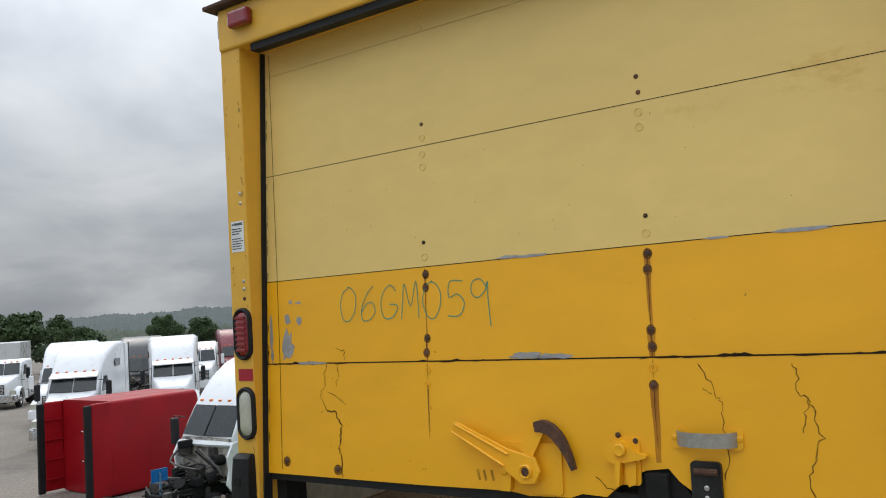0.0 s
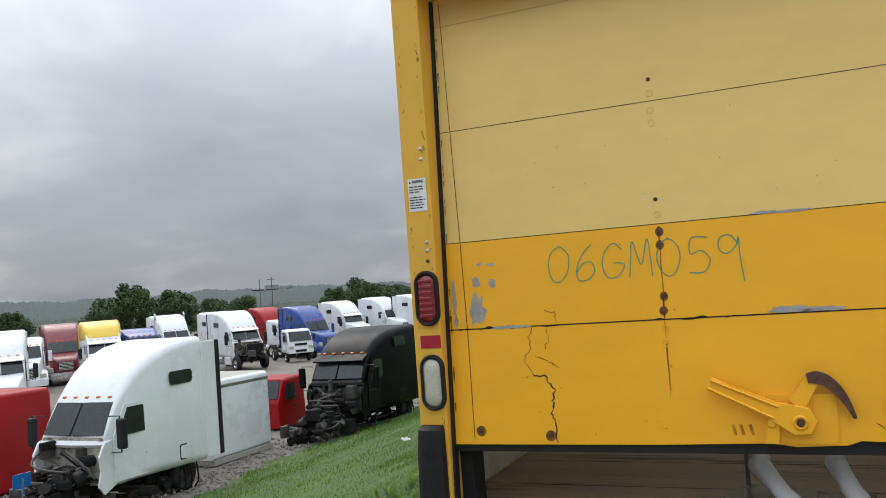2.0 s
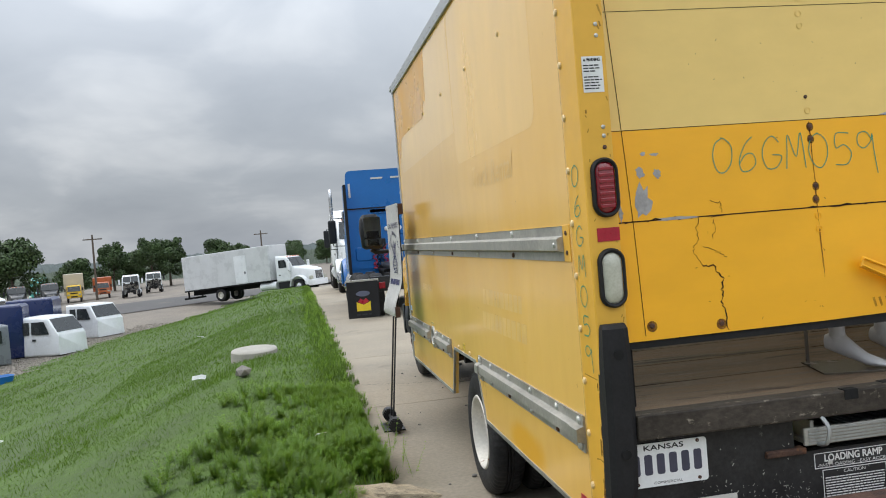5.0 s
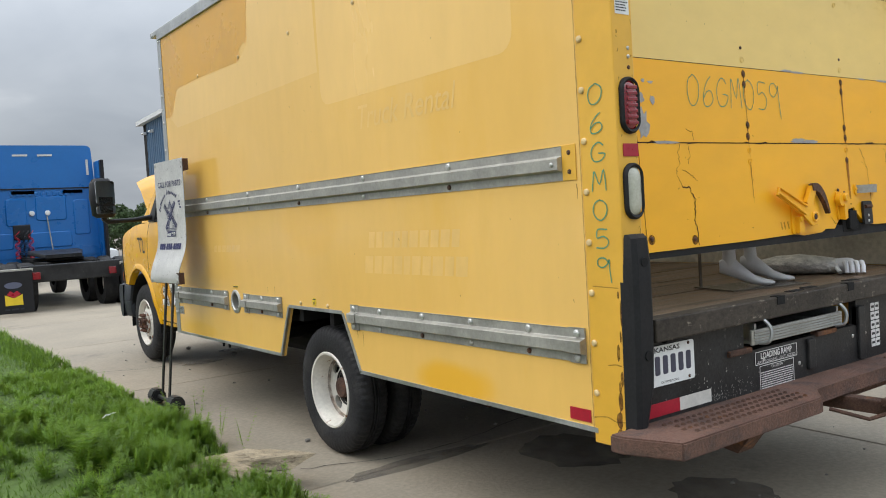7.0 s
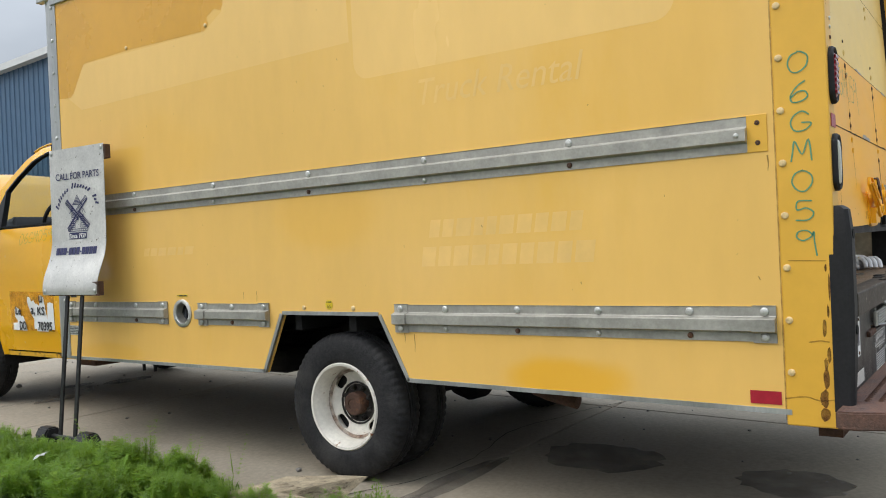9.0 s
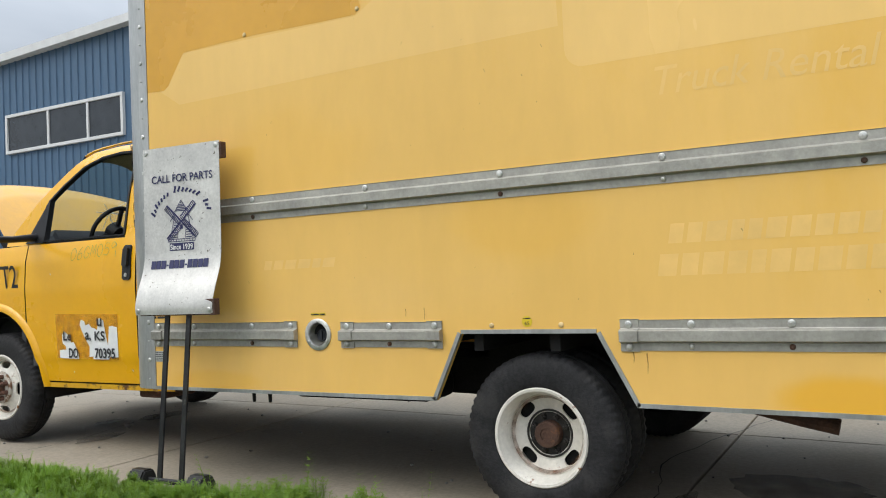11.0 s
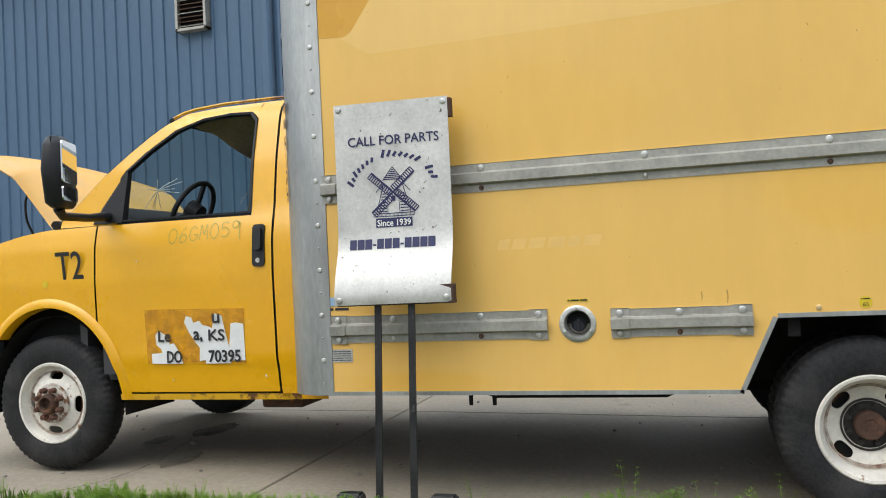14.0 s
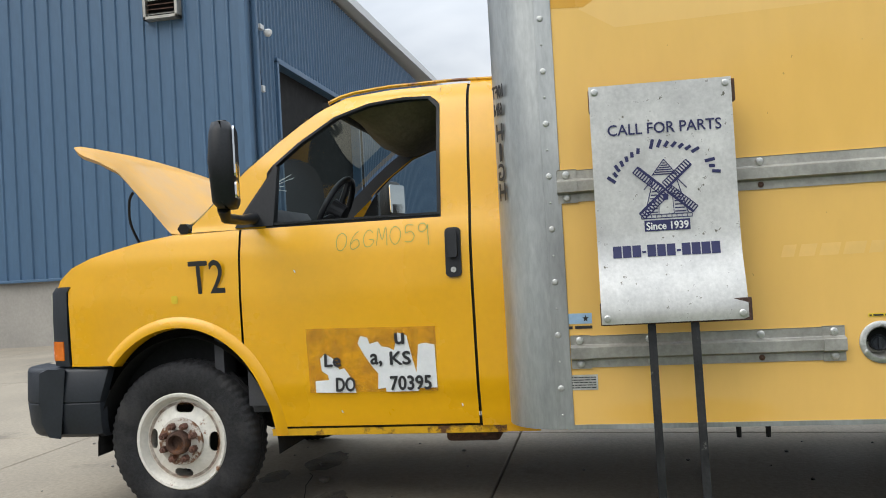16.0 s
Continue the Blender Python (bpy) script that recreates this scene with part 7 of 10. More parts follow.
    for txt, u, z, w, h in (("Le", 6.13, 0.862, 0.080, 0.062), ("a,", 5.91, 0.855, 0.055, 0.060), ("KS", 5.79, 0.862, 0.10, 0.062), ("DO", 6.07, 0.742, 0.095, 0.066), ("70395", 5.745, 0.742, 0.20, 0.066), ("u", 5.79, 0.955, 0.045, 0.05)):
        lettering("decal_print", txt, on_cab(u, z, 0.010), M["ink"], T, width=w, height=h, bold=0.0025)
    bm = B()
    prism(bm, rrect(6.93, 6.965, 1.175, 1.215, 0.008), cabput, 0.001, 0.002)
    part("sticker", bm, M["yellow_sticker"], T)
    for u, z in ((6.1, 0.6), (5.5, 0.62), (6.3, 1.3)):
        bm = B()
        ribbon(bm, [(u, z), (u + 0.006, z + 0.012)], 0.006, cabput, 0.001)
        part("chip", bm, M["sticker"], T)
    # step and underbody by the door
    bm = B()
    box(bm, 0.42, 0.70, 5.35, 5.62, 0.42, 0.50, 0.02)
    part("step_bracket", bm, M["rust"], T)
    for u in (5.55, 5.42):
        bm = B()
        box(bm, 0.45, 0.50, u - 0.03, u + 0.03, 0.43, 0.50, 0.01)
        part("body_mount", bm, M["rust"], T)


TRUCK = thing("box_truck", TRUCK_M, "faded yellow box truck with open hood, parked on concrete", "truck")
build_box(TRUCK)
build_rear(TRUCK)
build_cab(TRUCK)
for s, x in ((1, 0.292), (-1, BW - 0.292)):
    wheel(TRUCK, x, FRONT_AXLE + 0.002, 0.469, s, True)


# ---- concrete drive ----


def build_pavement():
    P = thing("pavement", pose(0, 0, 0), "pale concrete drive of large slabs with open joints", "pavement", kind="structure")
    xs = [GRASS_X + 0.02, -0.30, 3.3, 6.9, 10.5]
    y = 4.24 - 3.48 * 4
    while y < 62:
        for x0, x1 in zip(xs, xs[1:]):
            if y > 30 and x0 > 0:
                continue
            bm = B()
            g = 0.007
            lo = [(x0 + g, y + g), (x1 - g, y + g), (x1 - g, y + 3.48 - g), (x0 + g, y + 3.48 - g)]
            rings(bm, [[Vector((a, b, pad_z(b) - 0.16)) for a, b in lo], [Vector((a, b, pad_z(b) - 0.006)) for a, b in lo],
                       [Vector((a + (0.006 if a < (x0 + x1) / 2 else -0.006), b + (0.006 if b < y + 1 else -0.006), pad_z(b))) for a, b in lo]])
            part("slab", bm, M["concrete"], P)
        y += 3.48
    # joint cracks and oil stains
    rnd = random.Random(12)
    put = lambda a, b, d: Vector((a, b, pad_z(b) + d))
    bm = B()
    for pts in ([(-3.0, 4.6), (-2.2, 4.35), (-1.2, 4.5), (0.4, 4.1)], [(-3.2, 9.0), (-2.4, 8.7), (-1.5, 8.9)]):
        c = smooth_curve(pts, 8)
        ribbon(bm, [(p.x + rnd.uniform(-0.02, 0.02), p.y + rnd.uniform(-0.02, 0.02), rnd.uniform(0.003, 0.009)) for p in c], 0.006, put, 0.002)
    part("crack", bm, M["dark"], P)
    for cx, cy, rx, ry in ((-1.62, 3.72, 0.30, 0.36), (-1.62, 2.68, 0.24, 0.28), (-2.45, 4.22, 0.55, 0.09), (-1.2, 8.9, 0.26, 0.12), (-2.1, 8.6, 0.22, 0.10), (-1.6, 9.1, 0.16, 0.08)):
        bm = B()
        n = 28
        prism(bm, [(cx + rx * math.cos(k * 2 * math.pi / n) * rnd.uniform(0.8, 1.1), cy + ry * math.sin(k * 2 * math.pi / n) * rnd.uniform(0.8, 1.1)) for k in range(n)], put, 0.002, 0.0035)
        part("oil_stain", bm, M["oil"], P)


def pebble(r, seed):
    rnd = random.Random(seed)
    bm = B()
    bmesh.ops.create_icosphere(bm, subdivisions=1, radius=r)
    for v in bm.verts:
        v.co = Vector((v.co.x * rnd.uniform(0.8, 1.3), v.co.y * rnd.uniform(0.8, 1.2), v.co.z * rnd.uniform(0.55, 0.8)))
    return bm


def build_pebbles():
    rnd = random.Random(31)
    spots = [(-1.7, 8.75, 0.035), (-1.3, 8.9, 0.02), (-2.3, 7.3, 0.015), (-2.6, 4.9, 0.035), (-2.7, 5.1, 0.02), (-1.9, 9.6, 0.03)]
    spots += [(rnd.uniform(-3.1, 1.5), rnd.uniform(0.5, 11.5), rnd.uniform(0.005, 0.014)) for _ in range(130)]
    for i, (x, y, r) in enumerate(spots):
        ob = part("pebble", pebble(r, i % 7), M["stone"])
        ob.matrix_world = Matrix.Translation((x, y, pad_z(y) + r * 0.45)) @ Matrix.Rotation(rnd.uniform(0, 6), 4, "Z")
        tagged(ob, "small loose grey stone on the concrete", "stone", "loose stones on the drive")
    bm = B()
    lathe(bm, [(0.001, 0.0), (0.035, 0.0), (0.035, 0.03), (0.022, 0.035), (0.022, 0.06), (0.001, 0.062)], (0, 0, 0), (0, 0, 1), 16)
    ob = part("bottle_cap", bm, M["rubber"])
    ob.matrix_world = pose(-0.55, 1.35, pad_z(1.35), 0, 0, 20)
    tagged(ob, "small black round cap lying on concrete", "cap")
    # broken concrete block at the drive's edge
    for x, y, s, r in ((-3.36, 4.50, (0.42, 0.14, 0.12), -36), (-3.58, 4.52, (0.36, 0.12, 0.10), -50)):
        bm = pebble(1, int(s[0] * 100))
        bmesh.ops.subdivide_edges(bm, edges=bm.edges, cuts=1)
        for v in bm.verts:
            v.co += 0.12 * noise.noise_vector(v.co * 1.7)
        ob = part("concrete_chunk", bm, M["chunk"])
        ob.matrix_world = Matrix.Translation((x, y, land(x, y) + s[2] * 0.45)) @ Matrix.Rotation(radians(r), 4, "Z") @ Matrix.Diagonal((*s, 1)) @ Matrix.Scale(0.85, 4)
        tagged(ob, "broken weathered concrete chunk at the grass edge", "concrete chunk", "broken concrete chunks")


# ---- sign stand ----


def build_sign():
    S = thing("sign_stand", TRUCK_M @ pose(-0.040, -0.020, 0), "weathered aluminium sign on two black legs with weights", "sign")
    prof = [(1.992, -0.118), (1.8, -0.120), (1.6, -0.122), (1.45, -0.124), (1.36, -0.128), (1.29, -0.140), (1.23, -0.160), (1.17, -0.184), (1.11, -0.202), (1.06, -0.210), (1.022, -0.206)]
    c = smooth_curve([Vector((z, x)) for z, x in prof], 3)
    U0, U1 = 4.282, 4.848

    def px(u, z, d=0.0):
        x = interp(-z, [(-p.x, p.y) for p in c])
        return Vector((x - 0.036 * (u - 4.56) / 0.28 * 0.5 - d, u, z))
    bm = B()
    us = lin(U0, U1, 8)
    grid(bm, us, [p.x for p in c], lambda u, z: px(u, z))
    grid(bm, us, [p.x for p in c], lambda u, z: px(u, z, -0.003))
    part("panel", bm, M["sign"], S, "curled weathered aluminium panel", smooth=60)
    put = lambda a, b, d: px(a, b, d + 0.001)
    T_ = lambda u, z: Matrix.Translation(px(u, z, 0.004)) @ Matrix.Rotation(radians(3.7), 4, "Z") @ Matrix(((0, 0, -1, 0), (-1, 0, 0, 0), (0, 1, 0, 0), (0, 0, 0, 1)))
    lettering("print", "CALL FOR PARTS", T_(4.555, 1.806), M["blue_ink"], S, width=0.450, height=0.044, bold=0.0008)
    rnd = random.Random(6)
    # arc of script as plain slanting bars

    def arc(deg, h):
        t = radians(deg)
        return (4.565 - (0.200 + h) * math.cos(t), 1.558 + (0.168 + h) * math.sin(t))
    for first, last in ((168, 118), (104, 54), (36, 16)):
        d = first
        while d > last:
            bm = B()
            h = 0.036 if d == first else rnd.choice((0.020, 0.020, 0.022, 0.030))
            ribbon(bm, [arc(d, 0.0), arc(d - 2.5 - h * 60, h)], 0.0135, put, 0.0012)
            part("printed_bar", bm, M["blue_ink"], S)
            d -= 8.0
    # windmill emblem
    bm = B()
    mc = (4.565, 1.553)
    for a in (42, 138, 222, 318):
        c_, s_ = math.cos(radians(a)), math.sin(radians(a))
        L0, L1, w = 0.012, 0.142, 0.028
        pt = lambda l, o: (mc[0] - (c_ * l - s_ * o), mc[1] + s_ * l + c_ * o)
        ribbon(bm, [pt(0, 0), pt(L1, 0)], 0.008, put, 0.0016)
        ribbon(bm, [pt(L0, w), pt(L1, w)], 0.004, put, 0.0016)
        ribbon(bm, [pt(L0, -w * 0.15), pt(L1, -w * 0.15)], 0.004, put, 0.0018)
        for k in range(12):
            l = L0 + (L1 - L0) * k / 11
            ribbon(bm, [pt(l, -w * 0.15), pt(l, w)], 0.0055, put, 0.0014)
    for s in (-1, 1):
        ribbon(bm, [(4.565 + s * 0.085, 1.455), (4.565 + s * 0.045, 1.60)], 0.004, put, 0.0012)
        ribbon(bm, [(4.565 + s * 0.03, 1.455), (4.565 + s * 0.026, 1.56)], 0.003, put, 0.0012)
        ribbon(bm, [(4.565 + s * 0.05, 1.61), (4.565, 1.675)], 0.004, put, 0.0012)
        ribbon(bm, [(4.565 + s * 0.085, 1.555), (4.565 + s * 0.045, 1.60)], 0.004, put, 0.0012)
        for k in range(7):
            z = 1.462 + k * 0.014
            ribbon(bm, [(4.565 + s * 0.034, z), (4.565 + s * (0.078 - k * 0.004), z)], 0.005, put, 0.001)
    for k in range(6):
        z = 1.615 + k * 0.009
        ribbon(bm, [(4.565 - 0.045 + k * 0.008, z), (4.565 + 0.045 - k * 0.008, z)], 0.005, put, 0.001)
    prism(bm, [(4.555, 1.51), (4.575, 1.51), (4.575, 1.535), (4.555, 1.535)], put, 0.001, 0.0016)
    ribbon(bm, [(4.565 - 0.10, 1.452), (4.565 + 0.10, 1.452)], 0.004, put, 0.0014)
    ribbon(bm, [(4.565 - 0.10, 1.438), (4.565 + 0.10, 1.438)], 0.004, put, 0.0014)
    for k in range(11):
        ribbon(bm, [(4.465 + k * 0.02, 1.438), (4.465 + k * 0.02, 1.452)], 0.003, put, 0.0014)
    part("emblem", bm, M["blue_ink"], S, "navy windmill emblem")
    bm = B()
    prism(bm, [(4.475, 1.386), (4.655, 1.386), (4.655, 1.430), (4.475, 1.430)], put, 0.0008, 0.0014)
    part("emblem_band", bm, M["blue_ink"], S)
    lettering("print", "Since 1939", T_(4.565, 1.407), M["white_ink"], S, width=0.165, height=0.030, bold=0.001)
    u = 4.787
    for k, w in enumerate((0.034, 0.034, 0.034, 0.016, 0.034, 0.034, 0.034, 0.016, 0.034, 0.034, 0.034, 0.034)):
        h = 0.048 if w > 0.02 else 0.009
        z = 1.284 + (0 if w > 0.02 else 0.015)
        bm = B()
        prism(bm, [(u, z), (u - w, z), (u - w, z + h), (u, z + h)], put, 0.0008, 0.0014)
        u -= w + 0.0045
        part("printed_bar", bm, M["blue_ink"], S)
    for u, z in ((4.305, 1.968), (4.825, 1.968), (4.305, 1.045), (4.825, 1.045)):
        bm = B()
        stud(bm, px(u, z, 0.001), 0.015, 0.006, (-1, 0, 0), 12)
        part("bolt", bm, M["zinc"], S)
    # wooden battens behind
    for z in (1.94, 1.06):
        bm = B()
        box(bm, px(4.3, z).x + 0.004, px(4.3, z).x + 0.045, 4.268, 4.852, z - 0.045, z + 0.045, 0.003)
        part("batten", bm, M["rust"], S, "dark brown wooden batten")
    # legs
    for u in (4.485, 4.653):
        bm = B()
        lp = [[Vector((x + dx, u + du, z)) for dx, du in ((-0.006, -0.016), (0.006, -0.016), (0.006, 0.016), (-0.006, 0.016))] for x, z in ((-0.070, 1.95), (-0.085, 1.40), (-0.165, 1.03), (-0.265, 0.085))]
        rings(bm, lp)
        part("leg", bm, M["black_steel"], S)
    gz = pad_z(2.253 + 4.57)
    bm = B()
    box(bm, -0.36, -0.17, 4.40, 4.74, gz, gz + 0.012, 0.003)
    part("base_plate", bm, M["black_steel"], S)
    bm = B()
    cyl(bm, (-0.265, 4.30, gz + 0.075), (-0.265, 4.84, gz + 0.075), 0.016, 0.016, 10)
    part("weight_bar", bm, M["black_steel"], S)
    for u0, u1 in ((4.28, 4.40), (4.735, 4.855)):
        bm = B()
        cyl(bm, (-0.265, u0, gz + 0.075), (-0.265, u1, gz + 0.075), 0.066, 0.066, 6)
        bmesh.ops.bevel(bm, geom=list(bm.edges), offset=0.010, segments=2, affect="EDGES")
        part("weight", bm, M["black_steel"], S, "black hexagonal weight")


# ---- mannequins in the truck ----


def foot(m, label):
    """A standing mannequin foot and shin as one smooth mesh; heel at the origin, toes to +y."""
    bm = B()
    secs = [(-0.035, 0.030, 0.0, 0.070), (0.0, 0.036, 0.0, 0.10), (0.05, 0.036, 0.0, 0.115), (0.10, 0.038, 0.004, 0.085), (0.15, 0.043, 0.006, 0.062), (0.19, 0.045, 0.0, 0.045), (0.225, 0.040, 0.0, 0.030), (0.245, 0.025, 0.002, 0.020)]
    lp = [[Vector((w * math.cos(a), y, z0 + (z1 - z0) * (0.5 + 0.5 * math.sin(a)))) for a in [k * 2 * math.pi / 16 for k in range(16)]] for y, w, z0, z1 in secs]
    rings(bm, lp)
    for i, (x, r, l) in enumerate(((-0.026, 0.012, 0.262), (-0.006, 0.009, 0.262), (0.010, 0.0085, 0.256), (0.024, 0.008, 0.248), (0.036, 0.007, 0.238))):
        tube(bm, [(x, 0.20, 0.018), (x, 0.235, 0.016), (x, l, 0.011)], [r, r * 1.05, r * 0.6], 8)
    leg = [(0.02, 0.06, 0.040), (0.022, 0.10, 0.038), (0.02, 0.16, 0.036), (0.015, 0.24, 0.044), (0.005, 0.34, 0.055), (0.0, 0.44, 0.056), (0.005, 0.52, 0.052)]
    rings(bm, [[Vector((r * 0.92 * math.cos(a), y + r * math.sin(a), z)) for a in [k * 2 * math.pi / 16 for k in range(16)]] for y, z, r in leg])
    # poised as in a high shoe: the heel is raised
    for v in bm.verts:
        y = v.co.y
        v.co.z += 0.42 * max(0.0, 0.15 - y) * min(1.0, max(0.0, 0.15 - y) / 0.05) if v.co.z < 0.2 else 0.42 * 0.13
    ob = part("mannequin", bm, M["mannequin"], smooth=70)
    ob.matrix_world = m
    return tagged(ob, label, "mannequin", "mannequin pieces in the truck")


def build_mannequins():
    fz = FLOOR_Z + 0.010
    TM = TRUCK_M
    bm = B()
    box(bm, 0.0, 0.46, 0.0, 0.30, 0.0, 0.006)
    box(bm, 0.012, 0.026, 0.265, 0.273, 0.006, 0.30)
    ob = part("display_base", bm, surface("smoked_acrylic", (0.10, 0.085, 0.065), 0.25, vary=0.1, coat=0.3))
    ob.matrix_world = TM @ pose(1.037, 0.250, FLOOR_Z + 0.001, 0, 0, -16.7)
    tagged(ob, "thin flat display base on the truck floor", "display base")
    foot(TM @ pose(1.183, 0.388, fz, 0, 0, -143) @ Matrix.Scale(0.86, 4), "white mannequin leg standing on a display base")
    foot(TM @ pose(1.440, 0.440, fz, 0, 0, -158) @ Matrix.Scale(0.86, 4), "white mannequin leg standing on a display base")
    # wrapped torso and arm lying behind
    bm = B()
    secs = [(0.0, 0.05, 0.05), (0.08, 0.10, 0.085), (0.25, 0.15, 0.11), (0.42, 0.16, 0.12), (0.6, 0.13, 0.10), (0.72, 0.10, 0.09), (0.78, 0.04, 0.04)]
    lp = []
    for y, w, h in secs:
        lp.append([Vector((w * math.cos(a) * (1 + 0.12 * noise.noise(Vector((y * 9, a * 2, 0)))), y, h + h * math.sin(a) * (1 + 0.15 * noise.noise(Vector((y * 8, a * 3, 5)))))) for a in [k * 2 * math.pi / 20 for k in range(20)]])
    rings(bm, lp)
    ob = part("mannequin", bm, M["wrap"], smooth=60)
    ob.matrix_world = TM @ pose(1.83, 0.70, fz - 0.009, 0, 0, -156) @ Matrix.Diagonal((0.62, 0.66, 0.46, 1))
    tagged(ob, "mannequin forearm lying in dusty plastic wrap", "mannequin", "mannequin pieces in the truck")
    bm = B()
    tube(bm, smooth_curve([(0, 0, 0.05), (0.16, -0.03, 0.05), (0.30, -0.05, 0.045), (0.40, -0.06, 0.04)], 4), [0.034] * 4 + [0.030] * 4 + [0.036, 0.042, 0.044, 0.040, 0.030], 12)
    for i in range(4):
        x = 0.345 + 0.026 * i
        tube(bm, smooth_curve([(x, -0.05, 0.055), (x + 0.006, -0.10, 0.062), (x + 0.012, -0.14, 0.045), (x + 0.012, -0.155, 0.012)], 4), [0.014] * 5 + [0.0115] * 8, 8)
    tube(bm, smooth_curve([(0.32, -0.06, 0.04), (0.31, -0.10, 0.035), (0.325, -0.135, 0.014)], 4), 0.012, 8)
    ob = part("mannequin", bm, M["mannequin"], smooth=60)
    ob.matrix_world = TM @ pose(1.90, 0.56, fz - 0.009, 0, 0, -62)
    tagged(ob, "white mannequin arm lying on the truck floor", "mannequin", "mannequin pieces in the truck")


# ---- blue steel building ----


def build_building():
    Bd = thing("warehouse", Matrix.Translation((-6.6, 5.3, 1.2)) @ Matrix.Scale(1.07, 4) @ Matrix.Translation((6.6, -5.3, -1.2)), "blue ribbed steel warehouse with a concrete base wall", "building")
    X, Y, ZS, ZE = 8.6, 13.42, 1.40, 8.35
    Y1, X1 = 45.6, 42.0
    FALL = 0.0375  # the roof drains to the far end
    eave = lambda y: ZE - FALL * (y - Y)
    bm = B()
    box(bm, X + 0.02, X + 0.25, Y + 0.02, Y1, -0.6, ZS, 0.01)
    part("base_wall", bm, M["wall_base"], Bd, "pale poured concrete base wall")
    bm = B()
    box(bm, X + 0.25, X1, Y + 0.02, Y + 0.25, -0.6, ZS, 0.01)
    part("base_wall", bm, M["wall_base"], Bd)
    bm = B()
    prism(bm, [(Y + 0.06, ZS), (Y1, ZS), (Y1, eave(Y1) - 0.02), (Y + 0.06, ZE - 0.02)], lambda a, b, d: Vector((d, a, b)), X + 0.06, X + 0.25)
    prism(bm, [(X + 0.25, -0.6), (X1, -0.6), (X1, eave(Y1)), (X + 0.25, eave(Y1))], lambda a, b, d: Vector((a, d, b)), Y1 - 0.2, Y1)
    box(bm, X + 0.25, X + 1.6, Y + 0.06, Y + 0.25, ZS, ZE - 0.02)
    box(bm, X + 7.6, X1, Y + 0.06, Y + 0.25, ZS, ZE - 0.02)
    box(bm, X + 1.6, X + 7.6, Y + 0.06, Y + 0.25, 5.79, ZE - 0.02)
    part("wall_core", bm, M["dark"], Bd)

    def panel(w, z0, z1, pitch):
        bm = B()
        prof, a = [], 0.0
        while a < w - 1e-6:
            prof += [(a, 0.0), (a + pitch - 0.075, 0.0), (a + pitch - 0.055, 0.035), (a + pitch - 0.025, 0.035), (a + pitch - 0.005, 0.0)]
            a += pitch
        prof.append((w, 0.0))
        rings(bm, [[Vector((d, a, z)) for a, d in prof] for z in (z0, z1)], caps=False, closed=False)
        me = bpy.data.meshes.new("cladding_panel")
        bm.to_mesh(me)
        bm.free()
        me.materials.append(M["wall_blue"])
        return me
    me = panel(0.9, ZS + 0.02, ZE, 0.30)
    n = int((Y1 - Y) / 0.9)
    for i in range(n):
        ob = new("cladding_panel", me)
        ob.parent = Bd
        s = (eave(Y + 0.55 + i * 0.9) - ZS) / (ZE - ZS)
        ob.matrix_basis = Matrix.Translation((X + 0.05, Y + 0.1 + i * 0.9, ZS * (1 - s))) @ Matrix.Diagonal((-1, 1, s, 1))
    me2 = panel(0.8, ZS + 0.02, ZE, 0.20)
    me3 = panel(0.8, 5.79, ZE, 0.20)
    for i in range(int((X1 - X) / 0.8)):
        x0 = i * 0.8
        ob = new("cladding_panel", me3 if 1.55 < x0 + 0.05 and x0 < 7.5 else me2)
        ob.parent = Bd
        ob.matrix_basis = Matrix.Translation((X + 0.05 + x0, Y + 0.05, 0)) @ Matrix.Rotation(radians(-90), 4, "Z")
    bm = B()
    box(bm, X - 0.02, X + 0.13, Y - 0.02, Y + 0.13, ZS, ZE, 0.01)
    part("corner_trim", bm, M["wall_blue"], Bd)
    bm = B()
    box(bm, X - 0.10, X + 0.03, Y, Y1, ZS - 0.01, ZS + 0.05, 0.01)
    part("sill_flashing", bm, M["wall_blue"], Bd)
    bm = B()
    rings(bm, [[Vector((x, y, eave(y) + z)) for x, z in ((X - 0.22, -0.02), (X + 0.1, -0.02), (X + 0.1, 0.22), (X - 0.22, 0.20))] for y in (Y - 0.2, Y1 + 0.35)])
    part("gutter", bm, M["trim_white"], Bd, "pale eave gutter")
    bm = B()
    lp = [[Vector((x, Y + d, z + (x - X) * 0.022)) for d, z in ((-0.22, ZE + 0.02), (-0.22, ZE + 0.26), (0.1, ZE + 0.30), (0.1, ZE + 0.02))] for x in (X - 0.2, X1)]
    rings(bm, lp)
    part("rake_trim", bm, M["trim_white"], Bd, "pale rake trim")
    bm = B()
    rings(bm, [[Vector((X - 0.2, y, eave(y) + 0.2)), Vector((X1, y, eave(y) + 0.95)), Vector((X1, y, eave(y) + 0.90)), Vector((X - 0.2, y, eave(y) + 0.15))] for y in (Y - 0.1, Y1 + 0.3)])
    part("roof", bm, M["trim_white"], Bd)
    # big door opening; a near-black sheet stands in for its unlit inside
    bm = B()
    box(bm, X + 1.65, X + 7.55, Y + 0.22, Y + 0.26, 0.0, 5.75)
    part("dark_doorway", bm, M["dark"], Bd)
    bm = B()
    for x0, x1, z0, z1 in ((X + 1.55, X + 1.65, -0.2, 5.8), (X + 7.5, X + 7.6, -0.2, 5.8), (X + 1.55, X + 7.6, 5.74, 5.86)):
        box(bm, x0, x1, Y - 0.02, Y + 0.24, z0, z1, 0.01)
    part("door_frame", bm, M["wall_blue"], Bd)
    # downpipe
    bm = B()
